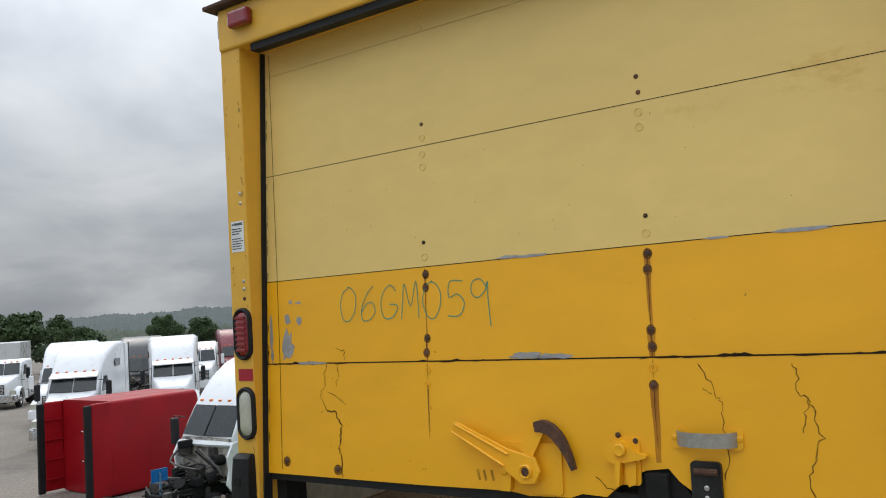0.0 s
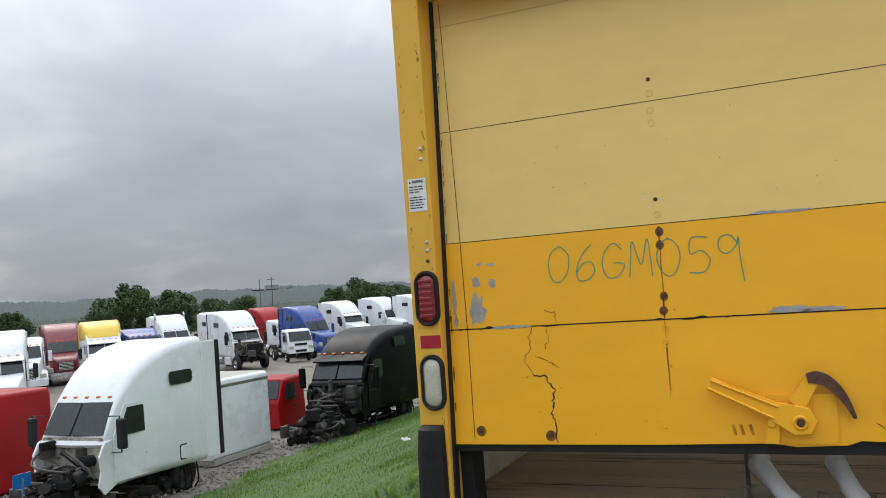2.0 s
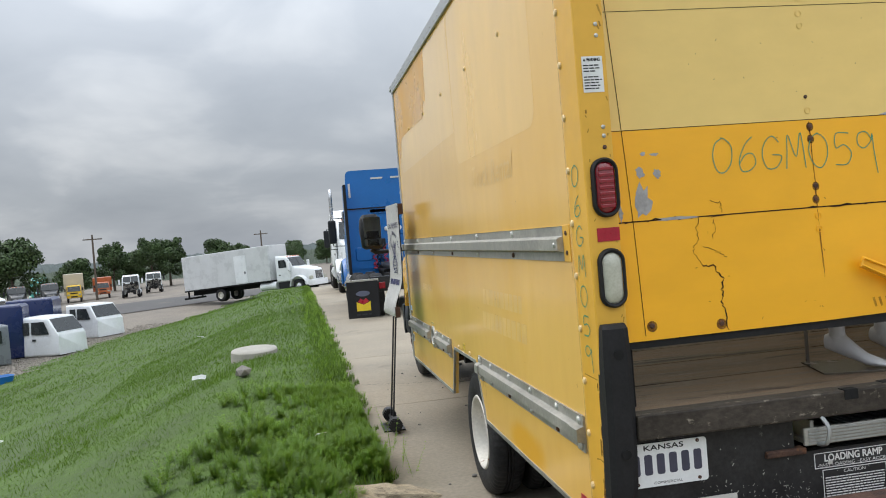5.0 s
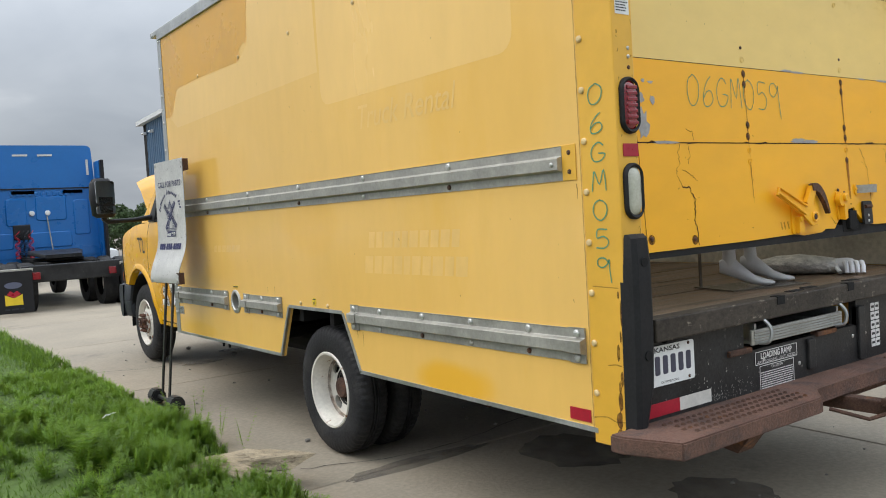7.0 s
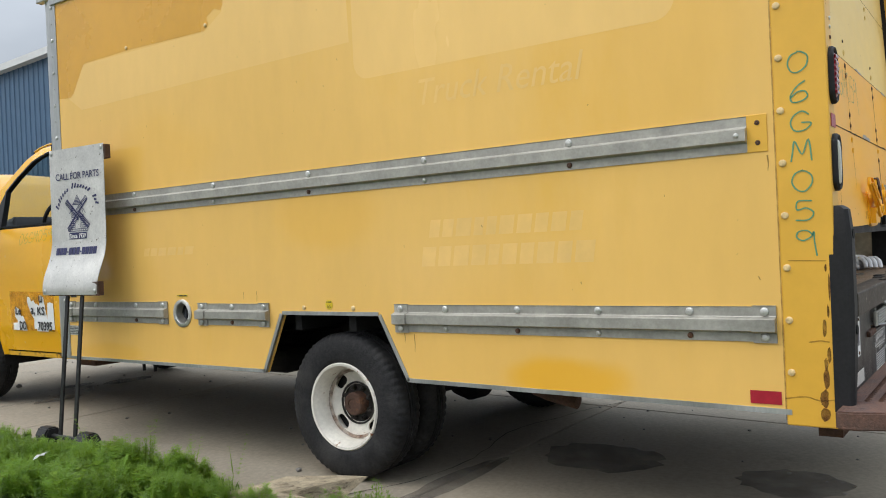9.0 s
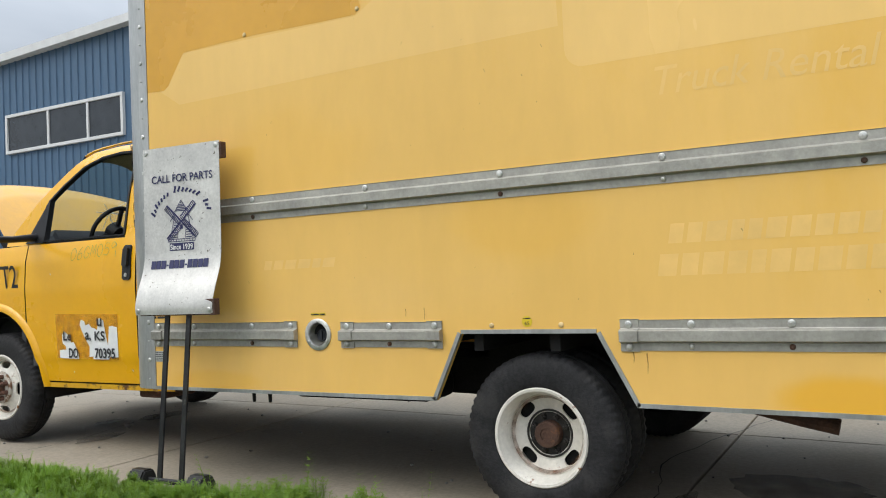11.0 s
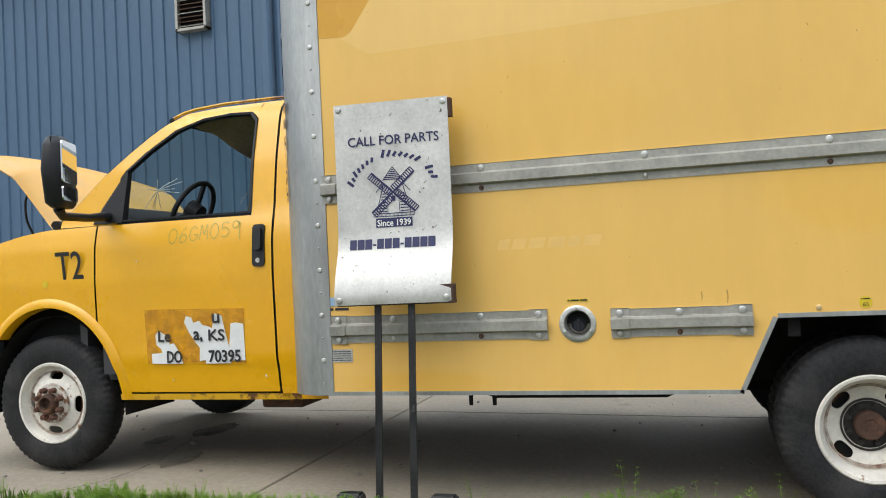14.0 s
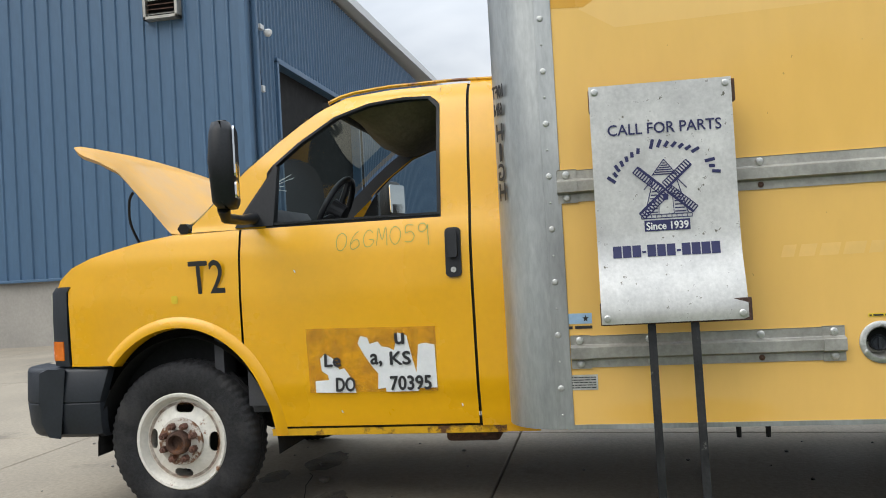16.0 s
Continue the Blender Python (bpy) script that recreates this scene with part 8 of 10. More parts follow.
    box(bm, X + 0.25, X + 0.36, Y - 0.13, Y - 0.03, 0.2, ZE, 0.02)
    part("downpipe", bm, M["wall_blue"], Bd)
    # window
    for y0, y1, dz in ((20.95, 25.9, 0.15), (34.2, 39.2, -0.35)):
        W = new("window")
        W.parent = Bd
        bm = B()
        for a0, a1, b0, b1 in ((y0, y1, 5.05, 5.14), (y0, y1, 6.10, 6.19), (y0, y0 + 0.09, 5.14, 6.10), (y1 - 0.09, y1, 5.14, 6.10)):
            box(bm, X - 0.05, X + 0.06, a0, a1, b0 + dz, b1 + dz, 0.008)
        for k in (1, 2):
            c = y0 + (y1 - y0) * k / 3 - 0.25
            box(bm, X - 0.04, X + 0.05, c - 0.04, c + 0.04, 5.14 + dz, 6.10 + dz, 0.006)
        part("window_frame", bm, M["trim_white"], W)
        bm = B()
        box(bm, X + 0.0, X + 0.045, y0 + 0.05, y1 - 0.05, 5.1 + dz, 6.14 + dz)
        part("pane", bm, M["pane"], W)
    # louvre vent
    V = new("wall_vent")
    V.parent = Bd
    bm = B()
    y0, y1, z0, z1 = 14.74, 15.47, 6.40, 7.3
    for a0, a1, b0, b1 in ((y0, y1, z0, z0 + 0.06), (y0, y1, z1 - 0.06, z1), (y0, y0 + 0.06, z0, z1), (y1 - 0.06, y1, z0, z1)):
        box(bm, X - 0.14, X + 0.06, a0, a1, b0, b1, 0.006)
    part("vent_frame", bm, M["galv"], V)
    for k in range(9):
        bm = B()
        z = z0 + 0.09 + k * 0.092
        rings(bm, [[Vector((X - 0.12, y, z)), Vector((X - 0.115, y, z + 0.006)), Vector((X + 0.0, y, z + 0.075)), Vector((X + 0.0, y, z + 0.065))] for y in (y0 + 0.06, y1 - 0.06)])
        part("slat", bm, M["rust"] if k % 3 else M["galv"], V)
    bm = B()
    box(bm, X - 0.02, X + 0.045, y0 + 0.02, y1 - 0.02, z0 + 0.02, z1 - 0.02)
    part("vent_back", bm, M["dark"], V)
    for z0 in (1.62, 2.25):
        V = new("wall_vent")
        V.parent = Bd
        bm = B()
        box(bm, X - 0.06, X + 0.06, 43.9, 44.9, z0, z0 + 0.52, 0.01)
        part("vent_frame", bm, M["galv"], V)
        for k in range(5):
            bm = B()
            box(bm, X - 0.085, X - 0.055, 43.97, 44.83, z0 + 0.05 + k * 0.09, z0 + 0.10 + k * 0.09, 0.005)
            part("slat", bm, M["trim_white"], V)
    for y in (43.9, 45.05):
        L = new("wall_lamp")
        L.parent = Bd
        bm = B()
        loft_z = [(6.72, 0.0), (6.68, 0.16), (6.60, 0.20), (6.56, 0.0)]
        rings(bm, [[Vector((X - 0.01 - d, yy, z)) for z, d in loft_z] for yy in (y - 0.16, y + 0.16)])
        part("lamp_housing", bm, M["trim_white"], L)
    # security camera and conduit by the corner
    C = new("security_camera")
    C.parent = Bd
    bm = B()
    box(bm, X + 0.50, X + 0.68, Y - 0.12, Y - 0.02, 6.18, 6.28, 0.015)
    part("bracket", bm, M["trim_white"], C)
    bm = B()
    lathe(bm, [(0.001, -0.10), (0.05, -0.085), (0.085, -0.03), (0.09, 0.02), (0.05, 0.05), (0.001, 0.05)], (X + 0.60, Y - 0.22, 6.12), (0, 0, 1), 20)
    part("dome", bm, M["sticker"], C, smooth=50)
    bm = B()
    tube(bm, smooth_curve([(X + 0.58, Y - 0.03, 6.15), (X + 0.50, Y - 0.035, 5.8), (X + 0.56, Y - 0.035, 5.4), (X + 0.60, Y - 0.03, 5.05)], 5), 0.010, 6)
    part("cable", bm, M["rubber"], C)
    bm = B()
    box(bm, X + 0.55, X + 0.66, Y - 0.09, Y - 0.02, 4.93, 5.06, 0.012)
    part("junction_box", bm, M["trim_white"], C)


build_pavement()
build_pebbles()
build_sign()
build_mannequins()
build_building()

# ---- vehicles of the yard ----
PAINT = {}


def paint(name, col, rough=0.32):
    if name not in PAINT:
        PAINT[name] = surface(name + "_truck_paint", col, rough, vary=0.07, scale=1.2, fine=18, bump=0.01, coat=0.25, stain=tuple(c * 0.86 + 0.01 for c in col), stain_at=0.60, stain_scale=1.4, stain_soft=0.25, fine_vary=0.03)
    return PAINT[name]


for nm, col in (("white", (0.76, 0.775, 0.785)), ("red", (0.38, 0.006, 0.014)), ("dark_red", (0.17, 0.012, 0.022)), ("black", (0.008, 0.011, 0.011)), ("blue", (0.018, 0.055, 0.26)), ("sky_blue", (0.095, 0.20, 0.32)), ("bright_blue", (0.006, 0.135, 0.42)),
                ("yellow", (0.72, 0.46, 0.02)), ("navy", (0.010, 0.022, 0.095)), ("teal", (0.05, 0.30, 0.26)), ("orange", (0.42, 0.11, 0.035)), ("grey", (0.16, 0.18, 0.19)), ("cream", (0.52, 0.46, 0.34)), ("charcoal", (0.03, 0.032, 0.035))):
    paint(nm, col)
PAINT["red"] = surface("dulled_red_truck_paint", (0.30, 0.004, 0.009), 0.42, vary=0.15, scale=1.2, fine=18, bump=0.02, stain=(0.22, 0.003, 0.007), stain_at=0.55, stain_scale=1.6, stain_soft=0.2)
PAINT["red"].node_tree.nodes["Principled BSDF"].inputs["Specular IOR Level"].default_value = 0.3
PAINT["black"] = surface("dull_black_truck_paint", (0.002, 0.003, 0.003), 0.38, vary=0.15, scale=1.2, fine=18, bump=0.02)
PAINT["black"].node_tree.nodes["Principled BSDF"].inputs["Specular IOR Level"].default_value = 0.14
M["dark_glass"] = surface("dark_cab_glass", (0.018, 0.023, 0.024), 0.22, vary=0.3, scale=2, fine=20, bump=0.0)
M["bare_firewall"] = surface("oily_white_firewall", (0.36, 0.33, 0.28), 0.6, vary=0.4, scale=5, fine=30, bump=0.3, stain=(0.045, 0.035, 0.028), stain_at=0.50, stain_scale=4, stain_soft=0.12)
M["engine_grime"] = surface("bare_engine_grime", (0.07, 0.065, 0.06), 0.6, 0.35, vary=0.5, scale=6, fine=40, bump=0.25, stain=(0.20, 0.17, 0.13), stain_at=0.6, stain_scale=5)


def place(x, y, heading):
    """Pose on the ground; heading: degrees counter-clockwise from +x of the vehicle's front, whose own front is +y."""
    x, y = yard(x, y)
    return Matrix.Translation((x, y, land(x, y))) @ Matrix.Rotation(radians(heading + YARD_TURN - 90), 4, "Z")


def road_wheel(T, x, y, r=0.5, w=0.27, inner=False, rim=None):
    s = 1 if x > 0 else -1
    W = new("wheel")
    W.parent = T
    W.matrix_basis = Matrix.Translation((x, y, r))
    bm = B()
    ax = (s, 0, 0)
    lathe(bm, [(r * 0.56, -0.01), (r * 0.60, 0.0), (r * 0.88, 0.0), (r * 0.97, -0.03), (r, -0.06), (r, -w + 0.05), (r * 0.95, -w), (r * 0.56, -w + 0.01)], (0, 0, 0), ax, 28)
    part("tyre", bm, M["tyre"], W, smooth=35)
    bm = B()
    d = -0.10 if inner else 0.0
    lathe(bm, [(r * 0.57, -0.015), (r * 0.54, -0.02), (r * 0.50, -0.06 + d), (r * 0.30, -0.03 + d), (r * 0.28, 0.02 + d), (r * 0.14, 0.05 + d), (0.001, 0.05 + d)], (0, 0, 0), ax, 24)
    part("rim", bm, rim or (M["wheel_white"] if inner else M["chrome"]), W, smooth=35)
    return W


def clutter(T, x0, x1, y0, y1, z0, z1, n, seed, name="engine_part"):
    """Bare engine, pipes and brackets where the nose was taken off."""
    rnd = random.Random(seed)
    for i in range(n):
        bm = B()
        x, y, z = rnd.uniform(x0, x1), rnd.uniform(y0, y1), rnd.uniform(z0, z1)
        k = i % 3
        if k == 0:
            s = [rnd.uniform(0.06, 0.22) for _ in range(3)]
            box(bm, x - s[0], x + s[0], y - s[1], y + s[1], z - s[2], z + s[2], 0.03)
        elif k == 1:
            pts = [(x, y, z)] + [(rnd.uniform(x0, x1), rnd.uniform(y0, y1), rnd.uniform(z0, z1)) for _ in range(3)]
            tube(bm, smooth_curve(pts, 4), rnd.uniform(0.015, 0.04), 6)
        else:
            a = Vector((rnd.uniform(-1, 1), rnd.uniform(-1, 1), rnd.uniform(-0.5, 0.5))).normalized()
            cyl(bm, Vector((x, y, z)) - a * 0.15, Vector((x, y, z)) + a * 0.15, rnd.uniform(0.06, 0.15), None, 12)
        part(name, bm, M["engine_grime"] if i % 2 else M["dark"], T)


def tractor(name, m, label, col, roof="high", roof_col=None, nose="long", sleeper=1.8, stripped=False, stacks=0, seed=1, group="parked lorries in the yard", lift=0.0, fairings=True, visor=False, grille_col="chrome", wheels=True, front_col=None, peak=None, tanks=True, extender=True):
    """A highway tractor: front axle at y = 0, nose to +y."""
    if wheels == "rear":
        m = m @ Matrix.Translation((0, 0, -0.28))  # stands on its bare frame
    T = thing(name, m, label, "truck", group)
    P, R = PAINT[col], PAINT[roof_col or col]
    PF = PAINT[front_col or col]
    rnd = random.Random(seed)
    yb = -1.95 - sleeper
    # frame
    bm = B()
    tail = yb - 0.1 if wheels == "rear" else yb - 2.6
    for x in (-0.47, 0.39):
        box(bm, x, x + 0.08, tail, 1.0, 0.72, 0.98)
    for y in (yb - 2.5, yb - 1.2, yb, -2.0, 0.9)[2 if wheels == "rear" else 0:]:
        box(bm, -0.4, 0.4, y, y + 0.1, 0.75, 0.95)
    part("frame", bm, M["dark"], T)
    if wheels:
        for s in (-1, 1):
            if wheels != "rear":
                road_wheel(T, s * 1.12, 0.0)
            for y in (yb - 0.7, yb - 2.0) if wheels != "rear" else (yb + 0.55,):
                if wheels == "rear":
                    W = road_wheel(T, s * 0.98, y, 0.40, inner=True, rim=M["engine_grime"])
                    W.matrix_basis = Matrix.Translation((s * 0.98, y, 0.68))
                else:
                    road_wheel(T, s * 1.2, y, inner=True)
                    road_wheel(T, s * 0.9, y, inner=True)
    top = {"high": 3.95, "mid": 3.25, "flat": 2.95}[roof]
    # cab and sleeper shell
    bm = B()
    if roof == "high":
        secs = [(-0.42, 1.03, 0.98, 0.95, 2.02, 0.08), (-0.62, 1.05, 0.99, 0.92, 2.40, 0.10), (-0.84, 1.06, 0.98, 0.90, 2.78, 0.14), (-1.05, 1.07, 1.0, 0.9, 3.06, 0.20), (-1.35, 1.10, 1.04, 0.9, 3.38, 0.24), (-1.8, 1.16, 1.10, 0.9, 3.68, 0.26), (-2.3, 1.2, 1.15, 0.9, 3.85, 0.24), (-2.9, 1.22, 1.18, 0.9, top, 0.2), (yb, 1.22, 1.18, 0.9, top, 0.16)]
    else:
        secs = [(-0.42, 1.03, 0.98, 0.95, 2.02, 0.08), (-0.62, 1.05, 0.99, 0.92, 2.40, 0.10), (-0.84, 1.06, 0.98, 0.90, 2.74, 0.14), (-1.05, 1.07, 1.0, 0.9, 2.84, 0.16), (-1.85, 1.08, 1.02, 0.9, 2.92, 0.16)]
        if sleeper > 0.2:
            secs += [(-2.0, 1.18, 1.12, 0.9, min(top, 3.0), 0.16), (-2.5, 1.2, 1.15, 0.9, top, 0.18), (yb, 1.2, 1.15, 0.9, top, 0.16)]
    if peak:
        q = max(s[4] for s in secs)
        secs = [(*s[:4], s[4] if s[4] < 2.75 else 2.75 + (s[4] - 2.75) * (peak - 2.75) / (q - 2.75), s[5]) for s in secs]
    loft(bm, secs)
    body = part("cab_body", bm, P, T, smooth=40)
    if roof == "high" and roof_col:
        bm = B()
        loft(bm, [(-0.98, 0.95, 0.85, 2.86, 3.0, 0.05), (-1.35, 1.09, 1.05, 2.75, 3.42, 0.24), (-1.8, 1.18, 1.12, 2.75, 3.72, 0.26), (-2.3, 1.22, 1.17, 2.75, 3.90, 0.24), (-2.9, 1.24, 1.2, 2.75, top + 0.03, 0.2), (yb + 0.02, 1.24, 1.2, 2.75, top + 0.03, 0.16)])
        part("roof_fairing", bm, R, T, smooth=40)
    # windscreen in two panes
    for s in (-1, 1):
        bm = B()
        y0, z0, y1, z1 = -0.40, 2.03, -0.80, 2.70
        q = [(s * 0.03, y0, z0), (s * 0.93, y0 - 0.06, z0), (s * 0.88, y1 - 0.05, z1), (s * 0.03, y1, z1)]
        off = Vector((0, 0.045, 0.03))
        vs = [bm.verts.new(Vector(p) + off) for p in q] + [bm.verts.new(Vector(p) - off * 0.3) for p in q]
        bm.faces.new(vs[:4])
        bm.faces.new(vs[4:][::-1])
        for i in range(4):
            bm.faces.new((vs[i], vs[4 + i], vs[4 + (i + 1) % 4], vs[(i + 1) % 4]))
        part("windscreen_pane", bm, M["dark_glass"], T)
        # door with window
        bm = B()
        xx = s * 1.075
        prism(bm, [(-0.55, 1.0), (-1.70, 1.0), (-1.70, 2.66), (-0.95, 2.66), (-0.58, 2.0)], lambda a, b, d: Vector((xx + s * (d - 0.03 * max(0, b - 2.0)), a, b)), -0.02, 0.012)
        D = part("door", bm, P, T)
        bm = B()
        prism(bm, [(-0.72, 1.98), (-1.58, 1.98), (-1.58, 2.58), (-1.02, 2.58)], lambda a, b, d: Vector((xx + s * (d - 0.03 * max(0, b - 2.0)), a, b)), 0.0, 0.02)
        part("door_window", bm, M["dark_glass"], D)
        bm = B()
        box(bm, *sorted((xx + s * 0.01, xx + s * 0.035)), -1.62, -1.48, 1.42, 1.50, 0.01)
        part("door_handle", bm, M["plastic"], D)
        # mirror
        Mr = new("mirror")
        Mr.parent = T
        bm = B()
        box(bm, *sorted((s * 1.30, s * 1.52)), -0.60, -0.44, 1.75, 2.42, 0.05)
        part("mirror_housing", bm, P if seed % 2 else M["plastic"], Mr)
        bm = B()
        tube(bm, [(s * 1.0, -0.55, 2.45), (s * 1.38, -0.5, 2.47), (s * 1.40, -0.5, 1.68), (s * 1.02, -0.55, 1.66)], 0.018, 6)
        part("mirror_arm", bm, M["plastic"], Mr)
        # fuel tank and steps
        if tanks:
            bm = B()
            cyl(bm, (s * 0.92, -1.95, 0.72), (s * 0.92, -3.4, 0.72), 0.30, None, 20)
            part("fuel_tank", bm, M["chrome"] if seed % 3 else P, T, smooth=30)
        if wheels != "rear":
            bm = B()
            box(bm, *sorted((s * 0.72, s * 1.10)), -1.75, -0.75, 0.42, 0.92, 0.03)
            part("step", bm, P if fairings else M["plastic"], T)
        else:
            # luggage hatch, side lamp and hanging lines of the bare sleeper
            bm = B()
            prism(bm, rrect(-2.95, -2.45, 1.08, 1.45, 0.06, 3), lambda a, b, d: Vector((s * (1.185 + d), a, b)), 0.0, 0.022)
            part("hatch_seal", bm, M["rubber"], T)
            bm = B()
            prism(bm, rrect(-2.92, -2.48, 1.11, 1.42, 0.05, 3), lambda a, b, d: Vector((s * (1.185 + d), a, b)), 0.0, 0.028)
            part("luggage_hatch", bm, P, T)
            bm = B()
            prism(bm, [(-1.60 + 0.11 * math.cos(k * math.pi / 8), 1.12 + 0.035 * math.sin(k * math.pi / 8)) for k in range(16)], lambda a, b, d: Vector((s * (1.09 + d), a, b)), 0.0, 0.02)
            part("door_recess", bm, M["rubber"], T)
            for k in range(4):
                bm = B()
                y = yb + 0.1 + 0.22 * k
                tube(bm, smooth_curve([(s * 0.9, y, 0.9), (s * 1.0, y + 0.05, 0.45), (s * 0.85, y + 0.15, 0.25), (s * 0.8, y + 0.1, 0.75)], 4), 0.022, 6)
                part("hanging_hose", bm, M["dark"], T)
        if sleeper > 1.0:
            bm = B()
            zz = 2.25 if roof != "high" else 2.9
            prism(bm, rrect(-2.25 - 0.75, -2.25, zz, zz + 0.32, 0.08, 3), lambda a, b, d: Vector((s * (1.195 + d), a, b)), -0.02, 0.015)
            part("sleeper_window", bm, M["dark_glass"], T)
            if not extender:
                continue
            bm = B()
            box(bm, *sorted((s * 1.17, s * 1.235)), yb - 0.45, yb + 0.02, 0.95, top - 0.1, 0.02)
            part("side_extender", bm, R, T)
            bm = B()
            box(bm, *sorted((s * 1.175, s * 1.245)), yb - 0.60, yb - 0.44, 0.95, top - 0.1, 0.02)
            part("extender_edge", bm, M["rubber"], T)
    for k in range(5):
        bm = B()
        x = -0.72 + k * 0.36
        box(bm, x - 0.06, x + 0.06, -0.97, -0.85, 2.80, 2.86, 0.02)
        part("roof_marker", bm, M["amber_lens"], T)
    if visor:
        bm = B()
        rings(bm, [[Vector((x, -0.50, 2.62)), Vector((x, -0.85, 2.80)), Vector((x, -0.86, 2.76)), Vector((x, -0.52, 2.58))] for x in (-0.95, 0.95)])
        part("visor", bm, P, T)
    for k in range(stacks):
        s = 1 if k else -1
        bm = B()
        cyl(bm, (s * 1.08, -2.05, 1.3), (s * 1.08, -2.05, 3.75), 0.075, None, 14)
        tube(bm, [(s * 1.08, -2.05, 3.7), (s * 1.08, -2.05, 3.95), (s * 1.08, -2.15, 4.08)], 0.07, 12)
        part("exhaust_pipe", bm, M["chrome"], T, smooth=40)
    if stripped:
        bm = B()
        box(bm, -0.95, 0.95, -0.50, -0.38, 1.0, 2.0, 0.04)
        part("firewall", bm, M["engine_grime"] if col == "black" else M["bare_firewall"], T, "grimy bare firewall", smooth=30)
        bm = B()
        rings(bm, [[Vector((x, y - 0.10 * abs(x) ** 2, z)) for y, z in ((-0.55, 1.97), (-0.30, 1.93), (-0.26, 1.86), (-0.30, 1.80), (-0.55, 1.84))] for x in lin(-1.0, 1.0, 9)])
        part("cowl", bm, P, T, smooth=40)
        for s in (-1, 1):
            bm = B()
            prism(bm, [(-0.62, 0.95), (-0.30, 0.80), (-0.16, 0.98), (-0.24, 1.30), (-0.20, 1.62), (-0.36, 1.90), (-0.62, 1.95)], lambda a, b, d: Vector((s * (1.0 + d), a, b)), 0.0, 0.06)
            part("side_panel", bm, P, T, "torn panel beside the firewall")
        clutter(T, -0.9, 0.9, -0.35, 0.3, 1.0, 1.9, 16, seed)
        clutter(T, -0.6, 0.6, -0.2, 1.3, 0.6, 1.2, 20, seed + 50)
        if wheels == "rear":
            clutter(T, -0.85, 0.85, -0.1, 1.5, 0.38, 0.9, 24, seed + 90)
            clutter(T, -0.95, 0.95, yb + 0.1, -0.6, 0.36, 0.85, 22, seed + 130, "chassis_part")
        return T
    # hood with fenders
    bm = B()
    loft(bm, [(1.22, 0.62, 0.55, 0.85, 1.52, 0.10), (1.12, 0.74, 0.66, 0.78, 1.64, 0.14), (0.75, 0.86, 0.76, 0.85, 1.78, 0.18), (0.2, 0.95, 0.84, 0.95, 1.90, 0.18), (-0.42, 1.02, 0.95, 1.0, 2.02, 0.12)])
    hd = part("hood", bm, PF, T, smooth=40)
    for s in (-1, 1):
        bm = B()
        lp = []
        for a in range(0, 181, 12):
            c, q = math.cos(radians(a)), math.sin(radians(a))
            y, z = 0.68 * c + 0.02, 0.52 + 0.66 * q
            lp.append([Vector((s * x, y + c * dr, z + q * dr)) for x, dr in ((0.72, 0.0), (1.17, 0.0), (1.19, 0.05), (1.10, 0.12), (0.72, 0.16))])
        rings(bm, lp)
        part("fender", bm, PF, T, smooth=40)
        bm = B()
        loft(bm, [(1.02, 0.19, 0.17, 0.86, 1.16, 0.06), (1.16, 0.17, 0.14, 0.88, 1.12, 0.06)])
        bmesh.ops.translate(bm, vec=(s * 0.90, 0, 0), verts=bm.verts)
        part("headlamp", bm, M["clear_lens"], T, smooth=40)
    bm = B()
    loft(bm, [(0.95, 1.19, 1.19, 0.42, 0.84, 0.06), (1.25, 1.12, 1.10, 0.40, 0.84, 0.06), (1.38, 0.95, 0.92, 0.42, 0.82, 0.06)])
    part("bumper", bm, PF if seed % 2 else M["chrome"], T, smooth=40)
    bm = B()
    box(bm, -0.48, 0.48, 1.18, 1.245, 0.90, 1.50, 0.03)
    G = part("grille", bm, M["plastic"], T)
    for k in range(6):
        bm = B()
        z = 0.96 + k * 0.09
        box(bm, -0.44, 0.44, 1.235, 1.265, z, z + 0.045, 0.008)
        part("bar", bm, M[grille_col] if grille_col in M else PAINT[grille_col], G)
    return T


